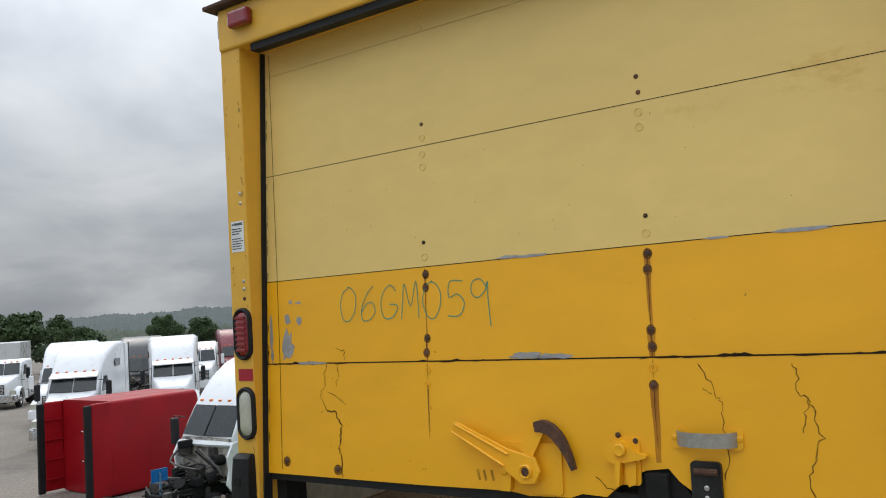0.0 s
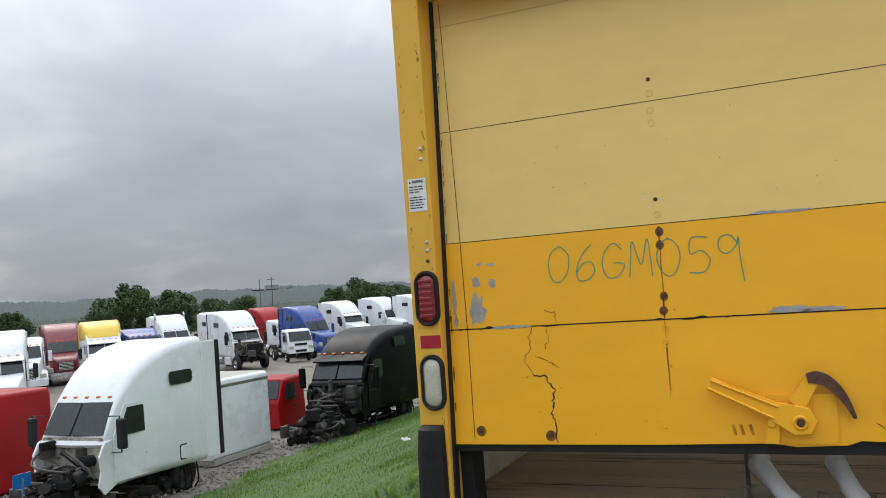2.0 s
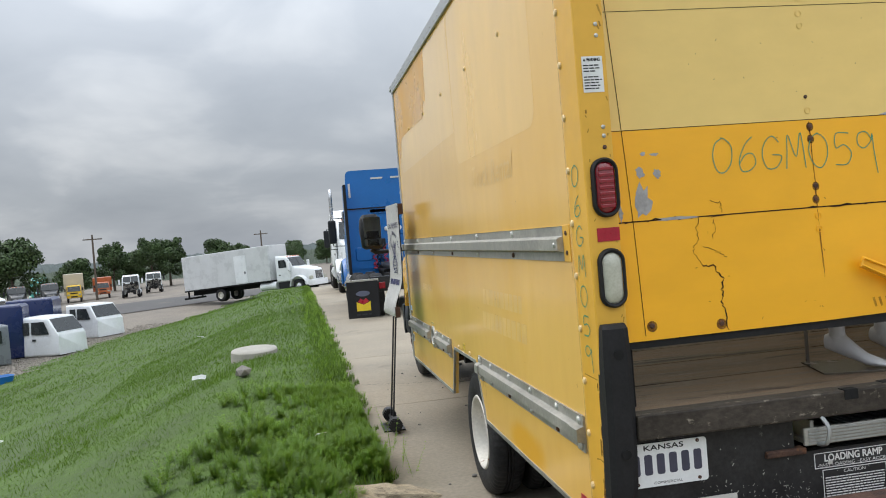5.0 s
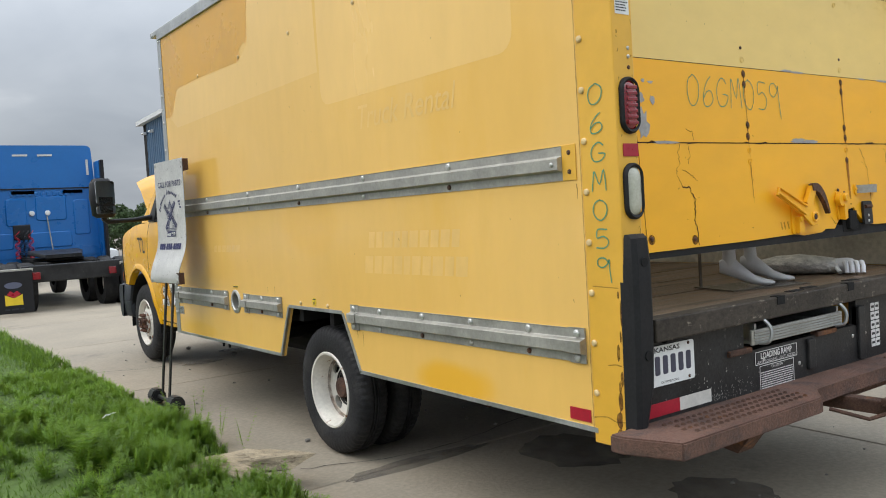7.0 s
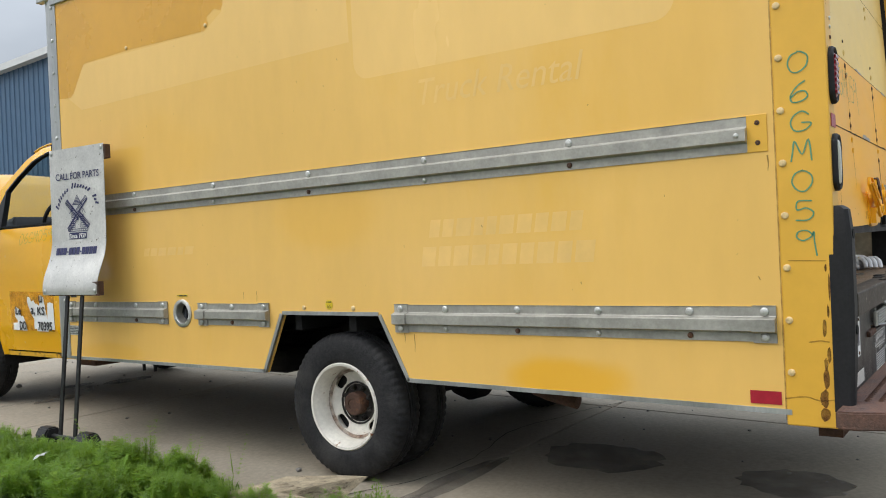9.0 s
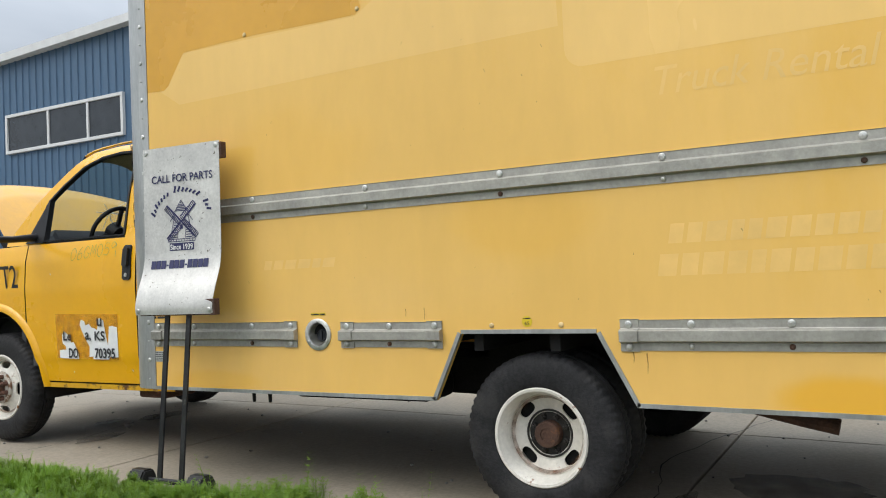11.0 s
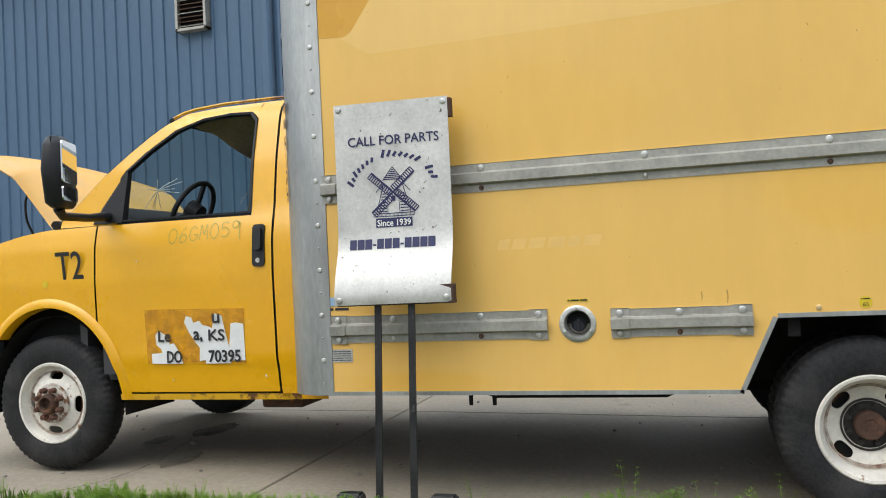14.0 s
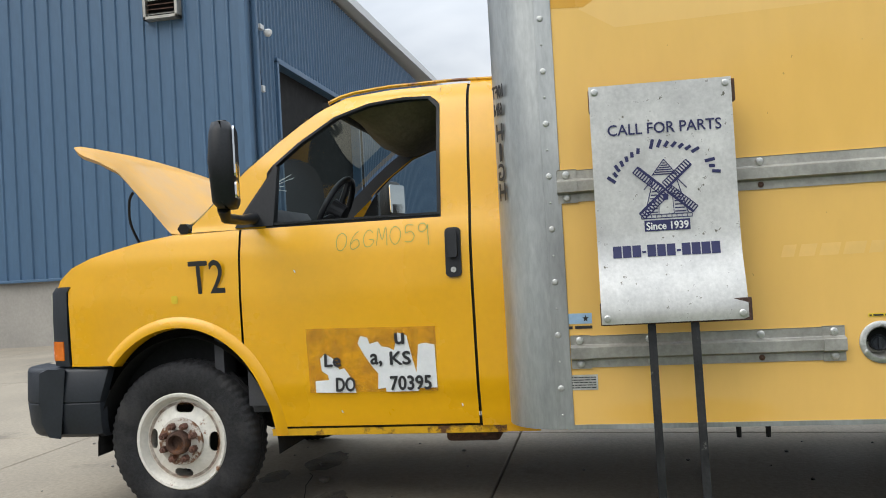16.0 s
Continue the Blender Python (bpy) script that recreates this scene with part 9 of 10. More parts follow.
def cabover(name, m, label, col, body_col=None, body=None, group="parked lorries in the yard"):
    """A small cab-over or flat-fronted lorry, with or without a van body."""
    T = thing(name, m, label, "truck", group)
    P = PAINT[col]
    bm = B()
    loft(bm, [(1.0, 0.92, 0.86, 0.65, 1.35, 0.08), (0.96, 0.95, 0.88, 0.62, 1.5, 0.1), (0.62, 0.96, 0.86, 0.62, 2.22, 0.14), (0.3, 0.97, 0.88, 0.65, 2.32, 0.14), (-0.65, 0.97, 0.88, 0.7, 2.32, 0.1)])
    part("cab_body", bm, P, T, smooth=40)
    bm = B()
    prism(bm, [(-0.82, 0.0), (0.82, 0.0), (0.76, 1.0), (-0.76, 1.0)], lambda a, b, d: Vector((a, 0.985 - 0.33 * b + d, 1.50 + 0.66 * b)), 0.0, 0.03)
    part("windscreen", bm, M["dark_glass"], T)
    for s in (-1, 1):
        bm = B()
        prism(bm, [(0.72, 1.45), (-0.30, 1.45), (-0.30, 2.12), (0.42, 2.12)], lambda a, b, d: Vector((s * (0.962 - 0.06 * max(0, b - 1.4) + d), a, b)), -0.01, 0.012)
        part("door_window", bm, M["dark_glass"], T)
        bm = B()
        box(bm, *sorted((s * 0.55, s * 0.85)), 0.98, 1.03, 0.95, 1.15, 0.02)
        part("headlamp", bm, M["clear_lens"], T)
        bm = B()
        box(bm, *sorted((s * 1.02, s * 1.18)), 0.68, 0.78, 1.55, 1.95, 0.03)
        part("mirror", bm, M["plastic"], T)
        road_wheel(T, s * 0.92, 0.1, 0.38, 0.22)
        road_wheel(T, s * 0.98, -3.0 if not body else -4.2, 0.40, 0.24, True)
    bm = B()
    box(bm, -0.45, 0.45, 1.0, 1.03, 1.18, 1.34, 0.01)
    box(bm, -0.40, 0.40, 1.0, 1.035, 0.72, 0.88, 0.01)
    part("grille", bm, M["plastic"], T)
    bm = B()
    for x in (-0.40, 0.34):
        box(bm, x, x + 0.07, -4.0 if not body else -5.6, 0.6, 0.55, 0.75)
    part("frame", bm, M["dark"], T)
    if body:
        w, h, l = body
        bm = B()
        box(bm, -w / 2, w / 2, -0.8 - l, -0.8, 0.95, 0.95 + h, 0.05)
        part("van_body", bm, PAINT[body_col], T)
    return T


def bare_cab(name, m, label, col, w=2.1, l=1.7, h=1.75, trim="plastic", group="taken-off cabs in the yard", windows=True, back_window=True, ribs=False):
    """A cab shell that stands on the ground without a chassis."""
    T = thing(name, m, label, "truck cab", group)
    P = PAINT[col]
    bm = B()
    hw = w / 2
    loft(bm, [(l * 0.5, hw * 0.95, hw * 0.90, 0.05, h * 0.52, 0.08), (l * 0.44, hw * 0.97, hw * 0.90, 0.03, h * 0.62, 0.10), (l * 0.25, hw, hw * 0.88, 0.0, h * 0.97, 0.14), (0.0, hw, hw * 0.9, 0.0, h, 0.14), (-l * 0.5, hw, hw * 0.9, 0.0, h, 0.10)])
    part("cab_shell", bm, P, T, smooth=40)
    if windows:
        bm = B()
        prism(bm, [(-hw * 0.84, 0.0), (hw * 0.84, 0.0), (hw * 0.78, 1.0), (-hw * 0.78, 1.0)], lambda a, b, d: Vector((a, l * (0.445 - 0.19 * b) + 0.01 + d, h * (0.60 + 0.33 * b) + d * 0.5)), 0.0, 0.03)
        part("windscreen", bm, M["dark_glass"], T)
        for s in (-1, 1):
            bm = B()
            prism(bm, [(l * 0.30, h * 0.56), (-l * 0.12, h * 0.56), (-l * 0.12, h * 0.88), (l * 0.18, h * 0.88)], lambda a, b, d: Vector((s * (hw * 0.985 - 0.05 * max(0, b - h * 0.5) + d), a, b)), -0.01, 0.015)
            part("door_window", bm, M["dark_glass"], T)
            if l > 1.6:
                bm = B()
                prism(bm, [(-l * 0.18, h * 0.56), (-l * 0.36, h * 0.56), (-l * 0.36, h * 0.88), (-l * 0.18, h * 0.88)], lambda a, b, d: Vector((s * (hw * 0.985 - 0.05 * max(0, b - h * 0.5) + d), a, b)), -0.01, 0.015)
                part("rear_side_window", bm, M["dark_glass"], T)
            bm = B()
            box(bm, *sorted((s * hw * 0.99, s * (hw + 0.03))), -l * 0.10, -l * 0.02, h * 0.40, h * 0.45, 0.01)
            part("door_handle", bm, M["plastic"], T)
    if back_window:
        bm = B()
        prism(bm, rrect(-hw * 0.55, hw * 0.55, h * 0.55, h * 0.85, 0.06, 3), lambda a, b, d: Vector((a, -l * 0.5 - d, b)), -0.01, 0.012)
        part("back_window", bm, M["dark_glass"], T)
    return T


def shell_box(name, m, label, col, w, l, h, top_col=None, base=False, extenders=False, group="taken-off cabs in the yard"):
    """A sleeper box or tool body standing on the ground, its back to -y."""
    T = thing(name, m, label, "truck body", group)
    bm = B()
    loft(bm, [(-l / 2, w / 2, w / 2 - 0.02, 0.16 if base else 0.0, h, 0.10), (l / 2 - 0.12, w / 2, w / 2 - 0.02, 0.16 if base else 0.0, h, 0.12), (l / 2, w / 2 - 0.1, w / 2 - 0.12, 0.18 if base else 0.02, h - 0.12, 0.10)])
    part("shell", bm, PAINT[col], T, smooth=40)
    if top_col:
        bm = B()
        loft(bm, [(-l / 2 - 0.01, w / 2 + 0.012, w / 2 - 0.05, h - 0.32, h + 0.012, 0.16), (l / 2 - 0.10, w / 2 + 0.012, w / 2 - 0.05, h - 0.32, h + 0.012, 0.16)])
        part("top_trim", bm, M[top_col], T, smooth=40)
    if base:
        bm = B()
        box(bm, -w / 2 + 0.01, w / 2 - 0.01, -l / 2 + 0.02, l / 2 - 0.02, 0.0, 0.17, 0.02)
        part("base_skirt", bm, M["block"], T)
    if extenders:
        for s in (-1, 1):
            bm = B()
            box(bm, *sorted((s * (w / 2 - 0.06), s * (w / 2 + 0.02))), -l / 2 - 0.55, -l / 2, 0.05, h - 0.02, 0.03)
            E = part("side_extender", bm, PAINT[col], T)
            for k in range(4):
                bm = B()
                box(bm, *sorted((s * (w / 2 - 0.10), s * (w / 2 - 0.055))), -l / 2 - 0.52, -l / 2 - 0.02, 0.35 + k * 0.55, 0.39 + k * 0.55, 0.01)
                part("rib", bm, PAINT[col], E)
            bm = B()
            box(bm, *sorted((s * (w / 2 - 0.07), s * (w / 2 + 0.03))), -l / 2 - 0.74, -l / 2 - 0.54, 0.0, h - 0.05, 0.03)
            part("extender_edge", bm, M["rubber"], T)
        for z in (h * 0.34, h * 0.66):
            bm = B()
            tube(bm, smooth_curve([(-0.15, -l / 2, z), (-0.14, -l / 2 - 0.07, z), (0.35, -l / 2 - 0.07, z), (0.36, -l / 2, z)], 3), 0.015, 6)
            part("grab_rail", bm, M["chrome"], T)
        bm = B()
        box(bm, 0.0, 0.14, -l / 2 - 0.03, -l / 2, h * 0.18, h * 0.28, 0.01)
        part("service_port", bm, M["plastic"], T)
    return T


def long_box_truck(m):
    T = tractor("delivery_truck", m, "white long-bodied delivery truck on the road", "white", "flat", sleeper=0.0, wheels=False, group="", seed=3, fairings=False)
    bm = B()
    box(bm, -1.28, 1.28, -10.6, -2.3, 1.15, 3.85, 0.04)
    bdy = part("van_body", bm, paint("dull_white", (0.60, 0.61, 0.61)), T, "long white van body")
    bm = B()
    box(bm, -1.30, 1.30, -10.62, -2.28, 1.05, 1.16, 0.01)
    box(bm, -0.5, 0.5, -10.4, 0.9, 0.7, 1.05)
    part("chassis", bm, M["dark"], T)
    bm = B()
    prism(bm, [(-5.5, 1.25), (-4.4, 1.25), (-4.4, 3.35), (-5.5, 3.35)], lambda a, b, d: Vector((-1.28 - d, a, b)), 0.004, 0.03)
    part("side_door", bm, PAINT["white"], T)
    bm = B()
    prism(bm, [(-5.5, 1.25), (-4.4, 1.25), (-4.4, 3.35), (-5.5, 3.35)], lambda a, b, d: Vector((1.28 + d, a, b)), 0.004, 0.03)
    D = part("side_door", bm, PAINT["white"], T)
    bm = B()
    box(bm, 1.31, 1.34, -4.6, -4.5, 1.9, 2.1)
    part("latch", bm, M["dark"], D)
    for s in (-1, 1):
        road_wheel(T, s * 1.1, 0, 0.48)
        road_wheel(T, s * 1.2, -7.2, 0.5, inner=True)
        road_wheel(T, s * 0.9, -7.2, 0.5, inner=True)
    bm = B()
    box(bm, -1.1, 1.1, -10.9, -10.5, 0.45, 0.6, 0.02)
    for x in (-0.8, 0.8):
        box(bm, x - 0.05, x + 0.05, -10.7, -10.6, 0.5, 1.1)
    part("rear_bumper", bm, M["dark"], T)


def blue_tractor():
    """Blue sleeper tractor parked ahead, seen from behind; its back wall is modelled with its pressings."""
    m = Matrix.Translation((-1.30, 24.0, pad_z(20) - 0.02))
    T = tractor("blue_tractor", m, "bright blue sleeper tractor parked on the concrete, seen from behind", "bright_blue", "mid", sleeper=1.75, group="", seed=4, visor=False)
    yb = -1.95 - 1.75
    P = PAINT["bright_blue"]
    W, H = 1.2, 3.52
    bm = B()
    loft(bm, [(yb + 0.1, 1.23, 1.13, 1.05, H, 0.14), (yb - 0.02, 1.23, 1.13, 1.05, H, 0.12)])
    bw = part("back_wall", bm, P, T, "blue pressed back wall", smooth=40)
    put = lambda a, b, d: Vector((a, yb - 0.02 - d, b))
    for o in ([(-1.15, 2.55), (1.15, 2.55), (1.15, 2.575), (-1.15, 2.575)],):
        bm = B()
        prism(bm, o, put, -0.005, 0.02)
        part("panel_line", bm, M["seam"], bw)
    for x0, x1, z0, z1 in ((-0.72, -0.30, 1.75, 2.35), (-0.12, 0.52, 1.85, 2.40), (0.66, 1.0, 1.5, 2.3), (-1.02, -0.6, 1.25, 1.6), (-0.4, 0.6, 1.25, 1.6), (-0.6, -0.1, 2.45, 2.52), (0.45, 0.9, 2.45, 2.52)):
        bm = B()
        rings(bm, [[put(a, b, 0.0) for a, b in rrect(x0, x1, z0, z1, 0.06, 3)], [put(a, b, 0.022) for a, b in rrect(x0 + 0.02, x1 - 0.02, z0 + 0.02, z1 - 0.02, 0.05, 3)]])
        part("pressing", bm, P, bw, smooth=30)
    for k in range(11):
        bm = B()
        x = -0.62 + k * 0.125
        box(bm, x, x + 0.07, yb - 0.04, yb - 0.018, 2.40, 2.49, 0.01)
        part("embossed_bar", bm, P, bw)
    for x in (-0.20, 0.12):
        bm = B()
        lathe(bm, [(0.06, 0.0), (0.06, 0.03), (0.05, 0.05), (0.001, 0.055)], put(x, 2.02, 0.0), (0, -1, 0), 18)
        part("work_lamp", bm, M["sticker"], T, "round white work lamp", smooth=40)
    for x0, x1, z0, z1 in ((-1.08, -1.03, 2.85, 3.2), (1.0, 1.05, 2.85, 3.2), (-0.5, -0.2, 3.28, 3.32), (0.0, 0.3, 3.28, 3.32)):
        bm = B()
        box(bm, x0, x1, yb - 0.032, yb - 0.02, z0, z1)
        part("reflective_strip", bm, M["white_tape"], T)
    # air lines and plate
    bm = B()
    box(bm, -0.60, -0.25, yb - 0.06, yb - 0.02, 1.45, 1.78, 0.02)
    part("connection_plate", bm, M["plastic"], T)
    rnd = random.Random(3)
    for k, mt in enumerate(("red_tape", "rubber", "grey_plastic", "red_tape")):
        bm = B()
        x = -0.55 + 0.09 * k
        pts = []
        for i in range(60):
            a = i * 0.8
            pts.append((x + 0.05 * math.cos(a), yb - 0.15 - 0.05 * math.sin(a), 1.65 - 0.55 * math.sin(i / 59 * math.pi) - 0.1 * i / 59))
        tube(bm, pts, 0.010, 5)
        part("air_line", bm, M[mt], T)
    bm = B()
    tube(bm, [(0.10, yb - 0.05, 1.95), (0.14, yb - 0.2, 1.2)], 0.014, 6)
    part("hose_tender", bm, M["galv"], T)
    # deck, fifth wheel
    bm = B()
    box(bm, -0.5, 0.5, yb - 1.4, yb - 0.1, 0.98, 1.04, 0.01)
    part("deck_plate", bm, M["dark"], T)
    bm = B()
    loft(bm, [(yb - 1.9, 0.35, 0.35, 1.05, 1.12, 0.02), (yb - 1.3, 0.5, 0.5, 1.10, 1.19, 0.03), (yb - 0.9, 0.5, 0.5, 1.12, 1.21, 0.03)])
    part("fifth_wheel", bm, M["black_steel"], T)
    bm = B()
    box(bm, -0.95, 0.95, yb - 2.75, yb - 2.62, 0.62, 0.95, 0.02)
    part("tail_beam", bm, M["black_steel"], T)
    for s in (-1, 1):
        bm = B()
        box(bm, s * 0.7 - 0.07, s * 0.7 + 0.07, yb - 2.79, yb - 2.74, 0.68, 0.82, 0.01)
        part("tail_lamp", bm, M["red_lens"], T)
        F = new("mudflap")
        F.parent = T
        bm = B()
        box(bm, s * 1.15 - 0.34, s * 1.15 + 0.34, yb - 3.0, yb - 2.985, 0.10, 0.88, 0.005)
        part("flap", bm, M["rubber"], F)
        put2 = lambda a, b, d: Vector((s * 1.15 + a, yb - 3.0 - d, b))
        bm = B()
        prism(bm, [(0.15 * math.cos(k * math.pi / 10), 0.62 + 0.06 * math.sin(k * math.pi / 10)) for k in range(20)], put2, 0.002, 0.004)
        part("emblem_oval", bm, surface("grey_blue_emblem", (0.10, 0.11, 0.16), 0.5, vary=0.1), F)
        bm = B()
        prism(bm, [(-0.15, 0.25), (0.15, 0.25), (0.15, 0.45), (0.0, 0.38), (-0.15, 0.45)], put2, 0.002, 0.004)
        part("emblem_yellow", bm, M["yellow_sticker"], F)
        bm = B()
        prism(bm, [(-0.12, 0.45), (0.0, 0.385), (0.12, 0.45), (0.06, 0.52), (0.0, 0.48), (-0.06, 0.52)], put2, 0.0045, 0.006)
        part("emblem_red", bm, M["red_tape"], F)
        bm = B()
        bars(bm, -0.16, 0.16, 0.16, 0.03, put2, rnd)
        part("print_bars", bm, M["grey_plastic"], F)
        bm = B()
        box(bm, s * 1.15 - 0.36, s * 1.15 + 0.36, yb - 2.99, yb - 2.95, 0.86, 0.92, 0.01)
        part("flap_bracket", bm, M["galv"], F)
    return T


def build_vehicles():
    blue_tractor()
    tractor("white_tractor", Matrix.Translation((-1.15, 31.6, pad_z(31))) @ Matrix.Rotation(math.pi, 4, "Z"), "white conventional tractor with chrome bumper facing the blue tractor", "white", "mid", sleeper=1.0, stacks=2, seed=6, group="")
    tractor("white_tractor", Matrix.Translation((9.0, 57.5, pad_z(57.5) - 0.1)) @ Matrix.Rotation(radians(-100), 4, "Z"), "white conventional tractor with a long nose beyond the warehouse", "white", "flat", sleeper=0.6, seed=9, group="")
    long_box_truck(Matrix.Translation((-3.15, 63.8, land(-3.15, 63.8) - 0.25)) @ Matrix.Rotation(radians(-123.5), 4, "Z") @ Matrix.Rotation(radians(3.0), 4, "X"))
    # row along the bank, noses to -y
    tractor("stripped_tractor", place(-17.15, 12.3, -90), "white sleeper cab with its nose stripped off", "white", "high", sleeper=1.45, peak=3.98, stripped=True, seed=8, wheels="rear", group="", tanks=False)
    shell_box("sleeper_box", place(-18.35, 18.8, 90), "white box body with grey rounded top on the gravel", "white", 2.1, 2.7, 2.35, "galv", True)
    shell_box("sleeper_shell", place(-22.3, 14.0, 90), "red sleeper shell with black edged side panels on the gravel", "red", 2.5, 2.9, 2.55, extenders=True)
    bare_cab("day_cab", place(-20.0, 23.6, -90), "red day cab shell standing on the gravel", "red", 2.0, 1.5, 1.75)
    tractor("stripped_tractor", place(-16.3, 21.9, -90), "black sleeper tractor with its nose stripped off", "black", "high", sleeper=1.9, peak=3.55, stripped=True, seed=15, wheels="rear", group="", visor=True, tanks=False, extender=False)
    bare_cab("day_cab", place(-19.4, 33.6, -78), "white day cab shell standing on the gravel", "white", 2.0, 1.5, 1.95)
    bare_cab("crew_cab", place(-19.9, 40.9, -150), "grey stripped crew cab standing on the gravel", "grey", 2.0, 2.2, 1.85)
    shell_box("sleeper_shell", place(-20.0, 44.2, 10), "dark blue sleeper shell standing on the gravel", "navy", 2.3, 2.2, 2.65)
    bare_cab("crew_cab", place(-17.6, 43.9, -25), "white crew cab shell with windows on the gravel", "white", 2.1, 2.5, 1.95)
    shell_box("sleeper_shell", place(-20.4, 50.3, 5), "dark blue sleeper shell standing on the gravel", "navy", 2.4, 2.4, 2.7)
    bare_cab("day_cab", place(-17.9, 53.2, -30), "white day cab shell standing on the gravel", "white", 2.3, 2.4, 2.05)
    # blue bucket and marker post
    bm = B()
    lathe(bm, [(0.001, 0.0), (0.30, 0.0), (0.36, 0.30), (0.38, 0.31), (0.36, 0.33), (0.33, 0.30), (0.28, 0.05), (0.001, 0.05)], (0, 0, 0), (0, 0, 1), 24)
    ob = part("plastic_tub", bm, PAINT["bright_blue"], smooth=40)
    ob.matrix_world = Matrix.Translation((*yard(-15.9, 32.5), land(*yard(-15.9, 32.5))))
    tagged(ob, "round blue plastic tub at the foot of the bank", "tub")
    S = thing("marker_post", Matrix.Translation((*yard(-17.0, 11.3), land(*yard(-17.0, 11.3)))), "small blue plate on a thin post", "marker")
    bm = B()
    box(bm, -0.02, 0.02, -0.02, 0.02, 0.0, 1.15)
    part("post", bm, PAINT["sky_blue"], S)
    bm = B()
    box(bm, -0.03, -0.015, -0.22, 0.22, 0.95, 1.25, 0.005)
    part("plate", bm, PAINT["bright_blue"], S)
    # second row and beyond
    rows = [
        (-32.6, 17.7, -47, "white", "high", None, 1.8, 0, "white high-roof sleeper tractor parked on gravel"),
        (-40.5, 21.5, -42, "white", "high", None, 1.8, 0, "white high-roof sleeper tractor parked on gravel"),
        (-54.0, 25.0, -40, "white", "flat", None, 0.6, 0, "white day-cab tractor parked on gravel"),
        (-42.0, 27.0, -35, "charcoal", "high", None, 1.8, 0, "charcoal sleeper tractor with missing nose parts"),
        (-35.1, 24.3, -36, "white", "high", None, 1.2, 0, "white tractor with chrome grille parked on gravel"),
        (-46.0, 34.0, -36, "white", "mid", None, 1.2, 0, "white mid-roof tractor parked on gravel"),
        (-48.0, 38.5, -36, "dark_red", "high", None, 1.6, 0, "dark red high-roof tractor parked on gravel"),
        (-50.0, 43.0, -36, "white", "flat", None, 1.2, 0, "white flat-roof tractor parked on gravel"),
        (-42.0, 36.5, -36, "white", "flat", "yellow", 1.2, 0, "white tractor with a yellow roof fairing"),
        (-41.5, 39.5, -30, "blue", "mid", None, 1.6, 0, "blue mid-roof tractor parked on gravel"),
        (-45.5, 46.5, -30, "white", "high", None, 1.6, 2, "white high-roof tractor with twin stacks"),
        (-44.0, 50.5, -30, "white", "high", None, 1.8, 0, "white high-roof sleeper tractor parked on gravel"),
        (-36.9, 43.8, -27, "white", "high", None, 1.6, 0, "white high-roof tractor with open nose"),
        (-45.0, 58.0, -27, "red", "high", None, 1.6, 0, "red high-roof tractor parked on gravel"),
        (-41.0, 54.5, -27, "white", "flat", None, 0.4, 0, "white day-cab tractor parked on gravel"),
        (-37.2, 52.8, -22, "blue", "high", None, 1.6, 0, "blue high-roof tractor with chrome grille"),
        (-39.6, 62.0, -24, "white", "high", None, 1.9, 0, "white high-roof sleeper tractor parked on gravel"),
        (-38.0, 66.5, -22, "white", "high", None, 1.9, 0, "white high-roof sleeper tractor parked on gravel"),
        (-34.2, 66.5, -20, "white", "high", None, 1.9, 0, "white high-roof sleeper tractor parked on gravel"),
        (-33.0, 71.5, -22, "sky_blue", "mid", None, 1.8, 0, "pale blue sleeper tractor with chrome grille"),
        (-33.5, 79.0, -22, "white", "mid", None, 1.0, 2, "white tractor with twin stacks parked on gravel"),
        (-46.0, 109.0, -70, "cream", "flat", None, 0.2, 0, "cream day cab with a bare chassis"),
        (-41.5, 109.0, -70, "charcoal", "flat", None, 0.2, 0, "dark grey day cab with a bare chassis"),
        (-38.5, 112.0, -70, "charcoal", "flat", None, 0.2, 0, "dark grey day cab with a bare chassis"),
        (-46.1, 131.0, -75, "teal", "high", None, 1.0, 0, "teal tractor with a pale roof fairing"),
        (-28.5, 111.6, -80, "white", "flat", None, 0.2, 0, "white stripped day cab with a bare chassis"),
        (-27.7, 122.3, -80, "white", "flat", None, 0.2, 0, "white stripped day cab with a bare chassis"),
    ]
    for i, (x, y, h, c, r, rc, sl, st, lb) in enumerate(rows):
        name = "tractor"
        rf = "high" if rc else r
        T = tractor(name, place(x, y, h), lb, c, rf, rc, sleeper=sl, stacks=st, seed=20 + i, visor=i % 4 == 0, stripped=("missing nose" in lb or "stripped" in lb or "open nose" in lb), grille_col="chrome")
        if "open nose" in lb:
            bm = B()
            box(bm, -0.55, 0.55, 0.75, 0.95, 0.75, 1.75, 0.03)
            part("radiator", bm, M["dark"], T)
    cabover("cabover_truck", place(-37.0, 49.2, -38), "white cab-over light truck parked on gravel", "white")
    cabover("moving_truck", place(-37.3, 118.0, -75), "yellow-nosed truck with a pale van body", "yellow", "cream", (2.5, 2.9, 6.0))
    cabover("utility_truck", place(-34.7, 122.5, -75), "orange utility truck with an orange body", "orange", "orange", (2.5, 2.0, 5.0))
    # parked trailers at the far left and far ahead
    for x, y, h, l, lb in ((-70, 33, 150, 12, "white box trailer parked at the yard's edge"),):
        T = thing("box_trailer", place(x, y, h), lb, "trailer", "box trailers")
        bm = B()
        box(bm, -1.3, 1.3, -l / 2, l / 2, 1.15, 3.95, 0.04)
        part("van_body", bm, PAINT["dull_white"], T)
        bm = B()
        box(bm, -1.2, 1.2, -l / 2, l / 2, 1.0, 1.15)
        box(bm, -0.6, 0.6, l / 2 - 3, l / 2 - 2.8, 0.0, 1.0)
